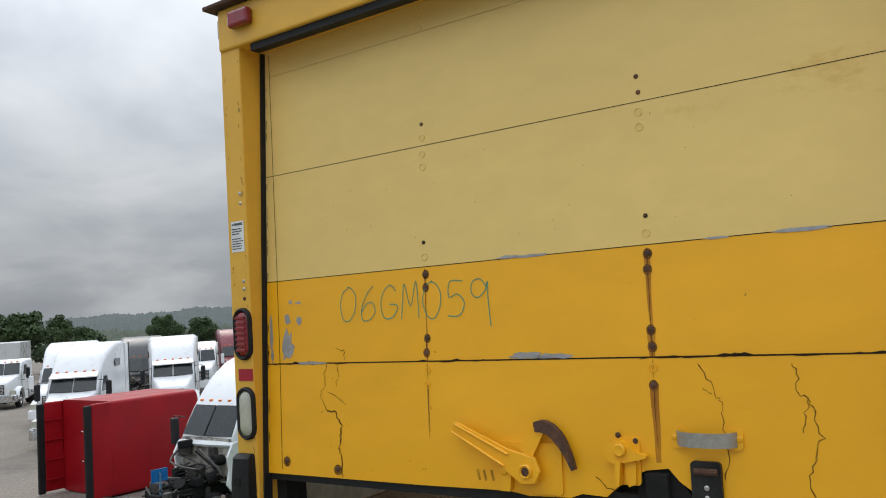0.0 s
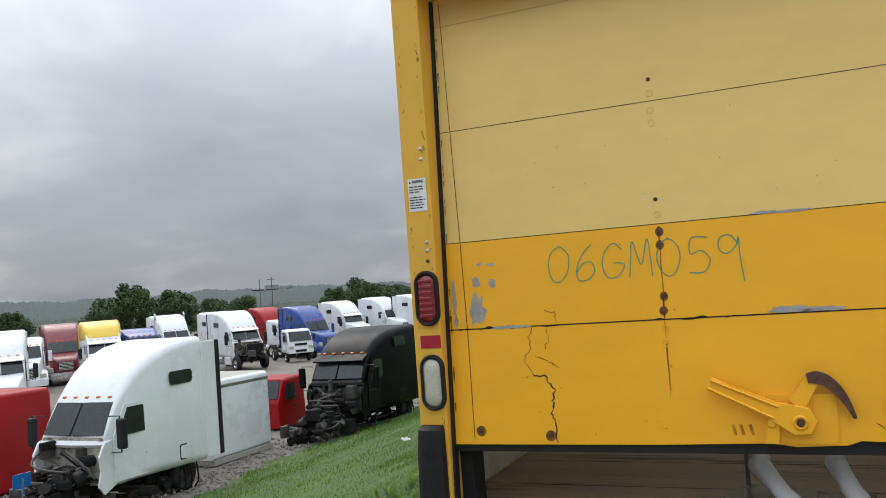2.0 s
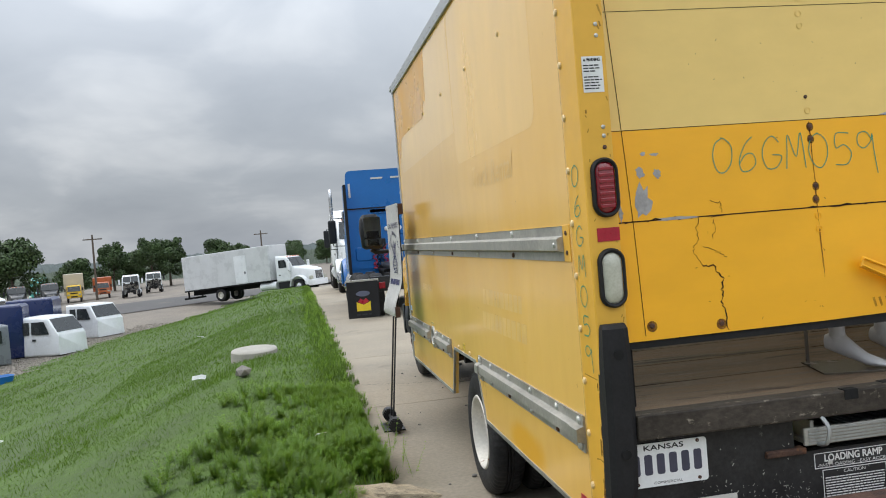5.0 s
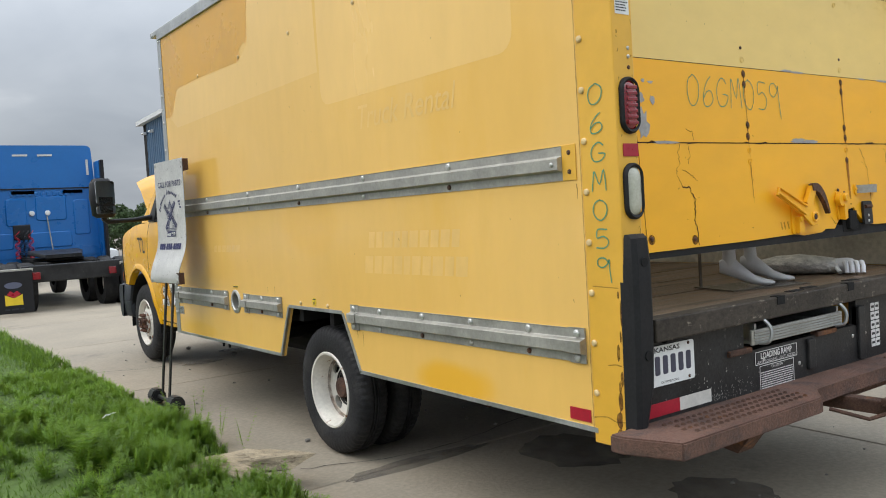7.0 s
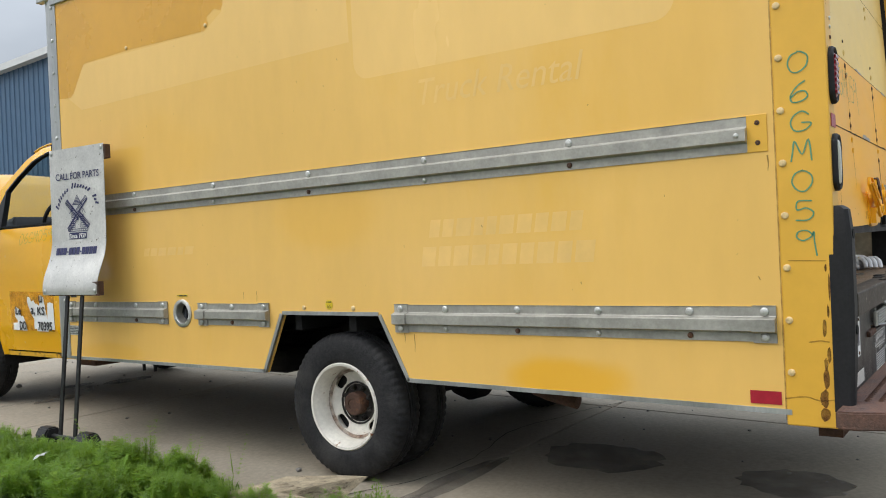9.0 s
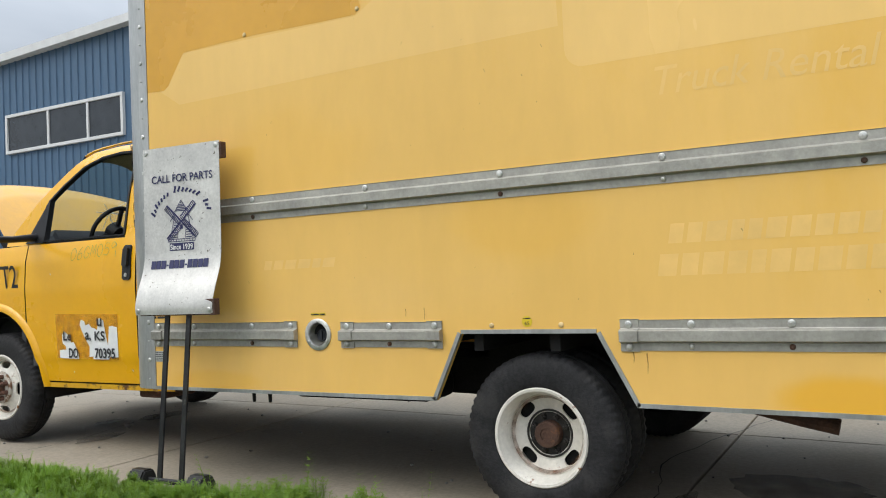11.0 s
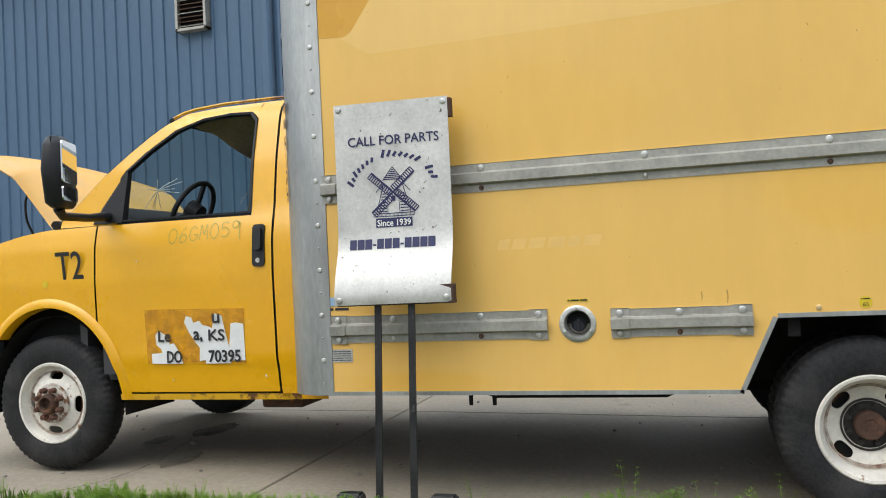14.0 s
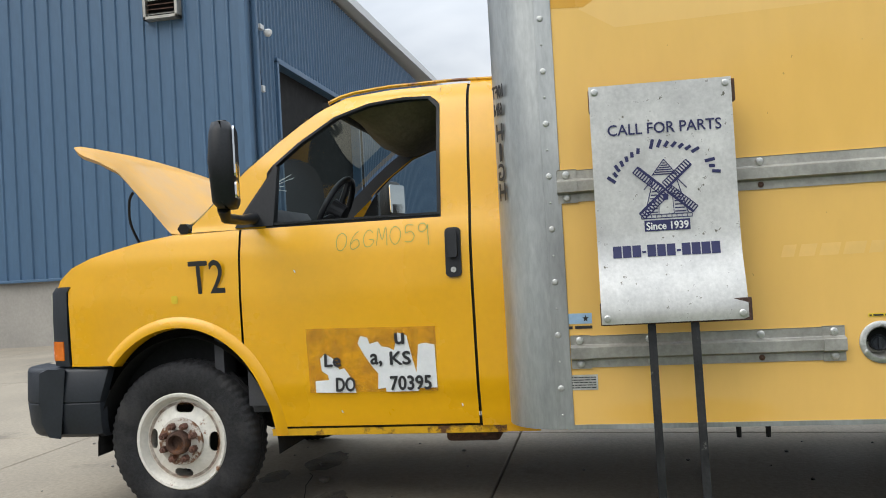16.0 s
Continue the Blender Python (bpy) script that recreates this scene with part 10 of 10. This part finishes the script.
        part("chassis", bm, M["dark"], T)
        for s in (-1, 1):
            for k in (0, 1):
                road_wheel(T, s * 1.15, -l / 2 + 1.5 + k * 1.3, 0.5, 0.5, True)


# ---- trees, woods, poles ----
M["leaf"] = surface("broadleaf_foliage", (0.042, 0.075, 0.020), 0.75, vary=0.45, scale=0.35, fine=2.5, bump=0.0, fine_vary=0.3, per_piece=0.12)
M["bark"] = surface("grey_brown_bark", (0.10, 0.08, 0.06), 0.9, vary=0.3, scale=3, fine=15, bump=0.4)
# far ridge: the distance haze is mixed into its base colour
M["woods"] = surface("haze_tinted_woods", (0.050, 0.068, 0.066), 0.95, vary=0.25, scale=0.015, fine=0.10, bump=0.0, fine_vary=0.25)
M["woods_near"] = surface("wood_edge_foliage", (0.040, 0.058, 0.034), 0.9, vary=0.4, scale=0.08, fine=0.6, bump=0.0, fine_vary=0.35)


def leaf_cloud(centres, n, size, seed):
    """Many small folded leaf clumps spread through overlapping lobes."""
    rng = np.random.default_rng(seed)
    c = np.array([x[:3] for x in centres])
    r = np.array([x[3] for x in centres])
    p = r ** 2.2
    k = rng.choice(len(c), n, p=p / p.sum())
    d = rng.normal(size=(n, 3))
    d /= np.linalg.norm(d, axis=1)[:, None]
    rad = rng.uniform(0.55, 1.08, n) ** 0.7
    pos = c[k] + d * (r[k] * rad)[:, None] * np.array([1, 1, 0.85])
    a = rng.normal(size=(n, 3))
    a /= np.linalg.norm(a, axis=1)[:, None]
    b = np.cross(a, d)
    b /= np.linalg.norm(b, axis=1)[:, None] + 1e-9
    s = size * rng.uniform(0.6, 1.4, n)[:, None]
    v = np.stack([pos - a * s - b * s * 0.4, pos + b * s * 0.7 + d * s * 0.3, pos + a * s - b * s * 0.4, pos - b * s * 0.9 - d * s * 0.2], 1).reshape(-1, 3)
    f = np.arange(n * 4).reshape(n, 4)
    return v, f


def tree_meshes(h, w, seed, n=6000, size=0.22):
    rnd = random.Random(seed)
    trunk = B()
    tube(trunk, smooth_curve([(0, 0, 0), (0.05 * h * 0.2, 0, h * 0.2), (-0.05, 0.1, h * 0.45), (0.1, 0, h * 0.75)], 4), [h * 0.028 * (1 - 0.07 * i) for i in range(13)], 8)
    lobes = [(0, 0, h * 0.62, w * 0.62)]
    for i in range(14):
        a = rnd.uniform(0, 6.28)
        z = rnd.uniform(0.30, 0.90)
        q = w * (0.62 if z < 0.7 else 0.36) * rnd.uniform(0.6, 1.15)
        x, y = q * math.cos(a), q * math.sin(a)
        rr = w * rnd.uniform(0.22, 0.40) * (1.0 if z < 0.75 else 0.8)
        lobes.append((x, y, h * z, rr))
        tube(trunk, [(0, 0, h * (0.18 + 0.4 * z)), (x * 0.5, y * 0.5, h * (z - 0.08)), (x, y, h * z)], [h * 0.012, h * 0.007, h * 0.003], 6)
    v, f = leaf_cloud(lobes, n, size, seed)
    me = bpy.data.meshes.new("crown")
    me.from_pydata(v.tolist(), [], f.tolist())
    me.materials.append(M["leaf"])
    return trunk, me


def build_trees():
    protos = {}
    specs = [
        # x, y, height, half width, kind
        ("a", 10.5, 5.2, 1), ("b", 12.5, 5.0, 2), ("c", 9.0, 5.4, 3)]
    for k, h, w, sd in specs:
        protos[k] = (tree_meshes(h, w, sd), h)

    def put(k, az, dist, top, origin=(-2.0, -0.6)):
        x, y = origin[0] + dist * math.cos(radians(az)), origin[1] + dist * math.sin(radians(az))
        z0 = land(x, y)
        hgt = 1.8 + dist * math.tan(radians(top)) - z0
        (trunk, me), h = protos[k]
        s = hgt / h
        T = thing("tree", Matrix.Translation((x, y, z0)) @ Matrix.Rotation(az * 1.7, 4, "Z") @ Matrix.Scale(s, 4), "broad leafy green tree beyond the yard", "tree", "trees beyond the yard")
        bm = trunk.copy()
        part("trunk", bm, M["bark"], T, smooth=60)
        ob = new("crown", me)
        ob.parent = T
    for k, az, d, top in (("c", 155.5, 105, 1.5), ("a", 153.2, 98, 1.75), ("b", 151.2, 110, 1.3), ("c", 149.6, 120, 0.35), ("a", 144.9, 130, 0.95), ("c", 142.5, 140, 0.5), ("b", 135.7, 120, 2.0), ("c", 137.2, 125, 1.0), ("a", 132.9, 125, 1.45), ("c", 134.2, 140, 0.8), ("c", 130.5, 150, 0.5), ("c", 128.9, 140, 0.5),
                         ("a", 122.5, 150, 0.8), ("b", 121.0, 140, 1.35), ("c", 119.3, 145, 0.7), ("a", 118.0, 150, 0.7), ("b", 114.3, 130, 2.3), ("a", 109.9, 130, 2.4), ("c", 111.4, 160, 0.6), ("c", 106.2, 160, 0.5), ("b", 104.0, 160, 1.5), ("c", 102.9, 165, 0.7), ("b", 101.7, 150, 1.6), ("a", 100.6, 155, 1.55), ("c", 97.3, 165, 1.1), ("a", 95.8, 190, 0.8), ("c", 92.4, 200, 0.6), ("c", 90.2, 210, 0.5)):
        put(k, az + YARD_TURN, d, top)
    for k, az, d, top in (("b", 74.6, 115, 1.9), ("a", 72.6, 125, 2.1), ("c", 77.2, 130, 0.9), ("a", 70.4, 120, 1.8)):
        put(k, az, d, top, (-5.1, 0.2))
    for tr, me in [p[0] for p in protos.values()]:
        tr.free()
    # wooded ridges
    rng = np.random.default_rng(5)

    def ridge(name, az0, az1, dist, depth, prof, n, size, mat, label):
        # a lumpy slope of tree crowns, finely meshed
        m, k = n, 26
        az = np.radians(np.linspace(az0, az1, m))
        turn = radians(YARD_TURN)
        top = np.interp(np.degrees(az), [p[0] for p in prof], [p[1] for p in prof]) + 0.06 * np.sin(az * 61) + 0.04 * np.sin(az * 143 + 1)
        v, f = [], []
        for r in range(k):
            t = r / (k - 1)
            d = dist + depth * t
            lump = size * (rng.normal(0, 0.45, m) + 0.8 * np.sin(az * 900 + r * 2.1) * np.sin(az * 377 + r))
            z = 1.8 + d * np.tan(np.radians(top)) * (0.25 + 0.75 * t) - 6 * (1 - t) + lump - (14 if r == 0 else 0)
            v += np.stack([(d + lump) * np.cos(az + turn) - 2, (d + lump) * np.sin(az + turn), z], 1).tolist()
        for r in range(k - 1):
            o = r * m
            f += [[o + i, o + i + 1, o + m + i + 1, o + m + i] for i in range(m - 1)]
        me = bpy.data.meshes.new(name)
        me.from_pydata(v, [], f)
        me.materials.append(mat)
        me.shade_smooth()
        ob = new(name, me)
        tagged(ob, label, "woods", kind="stuff")
    ridge("far_woods", 80, 200, 620, 420, [(80, 0.15), (97, 0.2), (106, 0.25), (116, 0.50), (122, 0.8), (131, 0.98), (138, 0.9), (143, 1.05), (149, 0.9), (160, 0.85), (200, 0.8)], 2600, 1.1, M["woods"], "wooded ridge on the horizon, haze put into its colour")
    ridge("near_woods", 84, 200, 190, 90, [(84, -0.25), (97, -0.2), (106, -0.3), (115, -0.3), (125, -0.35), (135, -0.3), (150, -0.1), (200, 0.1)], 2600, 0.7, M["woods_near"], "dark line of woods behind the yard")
    # far towers on the ridge
    Tt = thing("tower_block", Matrix.Translation((980 * math.cos(radians(125.45)), 980 * math.sin(radians(125.45)), 1.5)) @ Matrix.Rotation(radians(37), 4, "Z"), "grey tower blocks on the far wooded ridge", "building")
    for x0, x1, h in ((-22, -6, 14.5), (-6, 10, 18.5), (10, 26, 15.5)):
        bm = B()
        box(bm, x0, x1, -8, 8, 0, h)
        w = part("block", bm, surface("grey_far_facade", (0.30, 0.30, 0.31), 0.9, vary=0.1, scale=0.1, fine=0.6), Tt)
        for k in range(5):
            bm = B()
            box(bm, x0 + 1, x1 - 1, -8.15, -7.95, 3 + k * 2.4, 4.3 + k * 2.4)
            part("window_band", bm, M["pane"], w)
    # utility poles
    for az, d, top, arm in ((125.2, 250, 1.6, True), (103.6, 120, 1.9, True), (126.0, 300, 1.5, False), (92.9, 150, 1.4, True)):
        x, y = -2 + d * math.cos(radians(az)), d * math.sin(radians(az))
        z0 = land(x, y)
        h = 1.8 + d * math.tan(radians(top)) - z0
        P = thing("utility_pole", Matrix.Translation((x, y, z0)) @ Matrix.Rotation(radians(az), 4, "Z"), "tall wooden utility pole with a crossarm", "pole", "utility poles")
        bm = B()
        cyl(bm, (0, 0, 0), (0, 0, h), 0.16, 0.11, 10)
        part("pole", bm, M["bark"], P)
        if arm:
            bm = B()
            box(bm, -0.06, 0.06, -1.2, 1.2, h - 0.7, h - 0.55)
            part("crossarm", bm, M["bark"], P)
            for yy in (-1.1, 0, 1.1):
                bm = B()
                cyl(bm, (0, yy, h - 0.55), (0, yy, h - 0.35), 0.05, 0.03, 8)
                part("insulator", bm, M["zinc"], P)


# ---- grass, weeds and gravel ----
M["grass"] = surface("grass_blades", (0.072, 0.140, 0.016), 0.5, vary=0.4, scale=0.6, fine=6, bump=0.0, fine_vary=0.3)
M["weed"] = surface("feathery_weed_leaves", (0.150, 0.265, 0.042), 0.5, vary=0.5, scale=2.0, fine=12, bump=0.0, fine_vary=0.3)


def let_light_through(m, color, share=0.45):
    """Thin leaves pass part of the light that falls on them."""
    nt = m.node_tree
    tr, mx = nt.nodes.new("ShaderNodeBsdfTranslucent"), nt.nodes.new("ShaderNodeMixShader")
    tr.inputs[0].default_value = (*color, 1)
    mx.inputs[0].default_value = share
    nt.links.new(nt.nodes["Principled BSDF"].outputs[0], mx.inputs[1])
    nt.links.new(tr.outputs[0], mx.inputs[2])
    nt.links.new(mx.outputs[0], nt.nodes["Material Output"].inputs[0])


let_light_through(M["grass"], (0.13, 0.22, 0.018))
let_light_through(M["weed"], (0.24, 0.38, 0.04), 0.58)


def bank_z(x, y):
    return land(x, y) + 0.035


def blades(n, x0, x1, y0, y1, h0, h1, w, seed, density=None):
    rng = np.random.default_rng(seed)
    x, y = rng.uniform(x0, x1, n), rng.uniform(y0, y1, n)
    keep = np.array([edge_x(b) + 0.4 + 0.5 * math.sin(b * 2.1) < a < GRASS_X + 0.03 + 0.07 * math.sin(b * 5) + 0.05 * math.sin(b * 17) for a, b in zip(x, y)])
    x, y = x[keep], y[keep]
    n = len(x)
    z = np.array([bank_z(a, b) for a, b in zip(x, y)]) - 0.02
    patch = 0.65 + 0.5 * np.array([noise.noise(Vector((a * 0.8, b * 0.8, 1.0))) for a, b in zip(x, y)]) + 0.3
    h = rng.uniform(h0, h1, n) * np.clip(patch, 0.75, 1.15)
    a = rng.uniform(0, 6.283, n)
    ca, sa = np.cos(a), np.sin(a)
    lean = rng.uniform(0.1, 0.7, n) * h
    b = a + rng.normal(0, 0.8, n) + 1.57
    lx, ly = np.cos(b) * lean, np.sin(b) * lean
    ww = w * rng.uniform(0.7, 1.3, n)
    base = np.stack([x, y, z], 1)
    e = np.stack([ca * ww, sa * ww, 0 * ca], 1)
    m = base + np.stack([lx * 0.35, ly * 0.35, h * 0.6], 1)
    t = base + np.stack([lx, ly, h * 0.95], 1)
    v = np.stack([base - e, base + e, m + e * 0.8, m - e * 0.8, t], 1).reshape(-1, 3)
    q = np.arange(n)[:, None] * 5
    f4 = (q + np.array([[0, 1, 2, 3]])).tolist()
    f3 = (q + np.array([[3, 2, 4]])).tolist()
    return v.tolist(), f4 + f3


def stuff(name, v, f, mat, label, cat):
    me = bpy.data.meshes.new(name)
    me.from_pydata(v, [], f)
    me.materials.append(mat)
    return tagged(new(name, me), label, cat, kind="stuff")


def build_grass():
    V, F = [], []
    for args in ((60000, -6.6, -3.2, 2.0, 11.0, 0.03, 0.07, 0.0032, 1), (36000, -7.5, -3.2, 10, 22, 0.04, 0.10, 0.005, 2), (42000, -13.5, -6.3, 0, 24, 0.04, 0.10, 0.006, 3), (34000, -17, -3.2, 22, 55, 0.05, 0.11, 0.011, 4), (12000, -17, -3, 55, 92, 0.06, 0.13, 0.025, 5), (16000, -17, -12, 5, 30, 0.05, 0.12, 0.008, 6), (7000, -3.6, -3.25, 9.0, 45, 0.05, 0.11, 0.004, 7)):
        v, f = blades(*args)
        o = len(V)
        V += v
        F += [[i + o for i in q] for q in f]
    stuff("grass", V, F, M["grass"], "thick green grass on the bank", "grass")
    # weeds: stems with feathery leaves
    rng = random.Random(9)
    V, F = [], []

    def leaf(p, d, l, w):
        k = 1 / (math.sqrt(d[0] ** 2 + d[1] ** 2 + d[2] ** 2) + 1e-9)
        dx, dy, dz = d[0] * k, d[1] * k, d[2] * k
        sx, sy, sz = dy - 0.2 * dz, 0.1 * dz - dx, 0.2 * dx - 0.1 * dy
        k = w / (math.sqrt(sx * sx + sy * sy + sz * sz) + 1e-9)
        sx, sy, sz = sx * k, sy * k, sz * k
        x, y, z = p
        h = l * 0.5
        o = len(V)
        V.extend([(x, y, z), (x + dx * h + sx, y + dy * h + sy, z + dz * h + sz), (x + dx * l, y + dy * l, z + dz * l), (x + dx * h - sx, y + dy * h - sy, z + dz * h - sz)])
        F.append([o, o + 1, o + 2, o + 3])
        return x + dx * l * 0.45, y + dy * l * 0.45, z + dz * l * 0.45

    def weed(x, y, h, nb, lf=1.0):
        z0 = bank_z(x, y) - 0.02
        for _ in range(nb):
            a = rng.uniform(0, 6.283)
            tip = (x + 0.45 * h * math.cos(a) * rng.uniform(0.2, 1), y + 0.45 * h * math.sin(a) * rng.uniform(0.2, 1), z0 + h * rng.uniform(0.65, 1.1))
            leaf((x, y, z0), (tip[0] - x, tip[1] - y, tip[2] - z0), math.dist((x, y, z0), tip), 0.0025)
            for t in lin(0.25, 1.0, 8):
                p = (x + (tip[0] - x) * t, y + (tip[1] - y) * t, z0 + (tip[2] - z0) * t - 0.05 * h * (t - t * t))
                for sgn in (-1, 1):
                    b = a + sgn * rng.uniform(0.6, 1.5)
                    d = (math.cos(b), math.sin(b), rng.uniform(0.0, 0.6))
                    l = lf * h * rng.uniform(0.14, 0.26) * (1.25 - 0.6 * t)
                    q = leaf(p, d, l, l * 0.09)
                    for s2 in (-1, 1):
                        b2 = b + s2 * 0.7
                        leaf(q, (math.cos(b2), math.sin(b2), 0.3), l * 0.75, l * 0.075)
                        leaf(p, (math.cos(b2), math.sin(b2), 0.5), l * 0.6, l * 0.07)
    for _ in range(300):
        y = rng.uniform(7.2, 12.5)
        x = GRASS_X - abs(rng.gauss(0, 0.42)) + 0.10
        weed(x, y, rng.uniform(0.05, 0.11), 4)
    for _ in range(1500):
        y = 2.6 + 5.8 * rng.random()
        x = GRASS_X + 0.04 - abs(rng.gauss(0, 0.50 + 0.15 * math.sin(y * 2.3)))
        clump = 0.75 + 0.5 * noise.noise(Vector((x * 1.7, y * 1.7, 4.0)))
        if (4.15 < y < 5.0 and x > -3.55) or (y <= 4.25 and x > -3.42):
            continue
        weed(x, y, rng.uniform(0.6, 1.0) * min(0.20, (0.13 if y < 6.0 else 0.09) + 0.10 * max(0.0, GRASS_X - x)) * clump * 1.3, 6, 1.4)
    for _ in range(180):
        y = rng.uniform(12, 30)
        weed(GRASS_X - abs(rng.gauss(0, 0.3)) + 0.05, y, rng.uniform(0.10, 0.2), 3)
    for x, y, h in ((-3.20, 5.75, 0.40), (-3.16, 5.45, 0.26), (-3.16, 6.40, 0.30), (-3.12, 5.15, 0.28), (-3.3, 4.6, 0.22)):
        for _ in range(1):
            weed(x, y, h, 2, 0.5)
    stuff("weeds", V, F, M["weed"], "feathery green weeds along the drive's edge", "weeds")
    # gravel at the foot of the bank
    rng = np.random.default_rng(14)
    n = 5200
    y = rng.uniform(8, 58, n)
    x = np.array([edge_x(b) for b in y]) + rng.normal(-0.8, 1.1, n)
    z = np.array([land(a, b) for a, b in zip(x, y)])
    r = rng.uniform(0.02, 0.075, n)
    P = np.array([[1, 0, 0], [-1, 0, 0], [0, 1, 0], [0, -1, 0], [0, 0, 0.8], [0, 0, -0.6]])
    v = (np.stack([x, y, z], 1)[:, None, :] + P[None] * r[:, None, None] * rng.uniform(0.6, 1.3, (n, 6, 1))).reshape(-1, 3)
    tri = np.array([[0, 2, 4], [2, 1, 4], [1, 3, 4], [3, 0, 4], [2, 0, 5], [1, 2, 5], [3, 1, 5], [0, 3, 5]])
    f = (np.arange(n)[:, None, None] * 6 + tri[None]).reshape(-1, 3)
    stuff("rubble", v.tolist(), f.tolist(), surface("tan_rubble", (0.30, 0.27, 0.225), 0.9, vary=0.35, scale=3, fine=20, bump=0.1, per_piece=0.3), "loose grey rubble at the foot of the bank", "rubble")
    # manhole ring, stone, scraps on the grass
    bm = B()
    lathe(bm, [(0.001, 0.16), (0.30, 0.165), (0.46, 0.15), (0.49, 0.12), (0.50, -0.1), (0.001, -0.1)], (0, 0, 0), (0, 0, 1), 40)
    ob = part("manhole_cover", bm, M["block"], smooth=40)
    ob.matrix_world = Matrix.Translation((-4.50, 11.85, bank_z(-4.50, 11.85) + 0.02)) @ Matrix.Rotation(radians(3), 4, "X") @ Matrix.Scale(0.68, 4)
    tagged(ob, "round pale concrete manhole ring in the grass", "manhole cover")
    ob = part("stone", pebble(0.11, 3), M["stone"])
    ob.matrix_world = Matrix.Translation((-4.55, 9.9, bank_z(-4.55, 9.9) + 0.08))
    tagged(ob, "dark grey stone lying in the grass", "stone")
    for i, (x, y) in enumerate(((-5.2, 11.0), (-8.8, 14.0), (-6.4, 22.0), (-3.72, 5.95))):
        bm = B()
        grid(bm, lin(-0.09, 0.09, 3), lin(-0.06, 0.06, 3), lambda a, b: Vector((a, b, 0.03 * noise.noise(Vector((a * 20 + i, b * 20, 0))))))
        bmesh.ops.solidify(bm, geom=bm.faces[:], thickness=0.003)
        ob = part("paper_scrap", bm, M["sticker"])
        ob.matrix_world = Matrix.Translation((x, y, bank_z(x, y) + 0.09)) @ Matrix.Rotation(i * 1.3, 4, "Z") @ Matrix.Rotation(0.3, 4, "X") @ Matrix.Scale(1.0 if i < 3 else 0.5, 4)
        tagged(ob, "crumpled white scrap lying in the grass", "litter", "scraps on the grass")


build_vehicles()
build_trees()
build_grass()
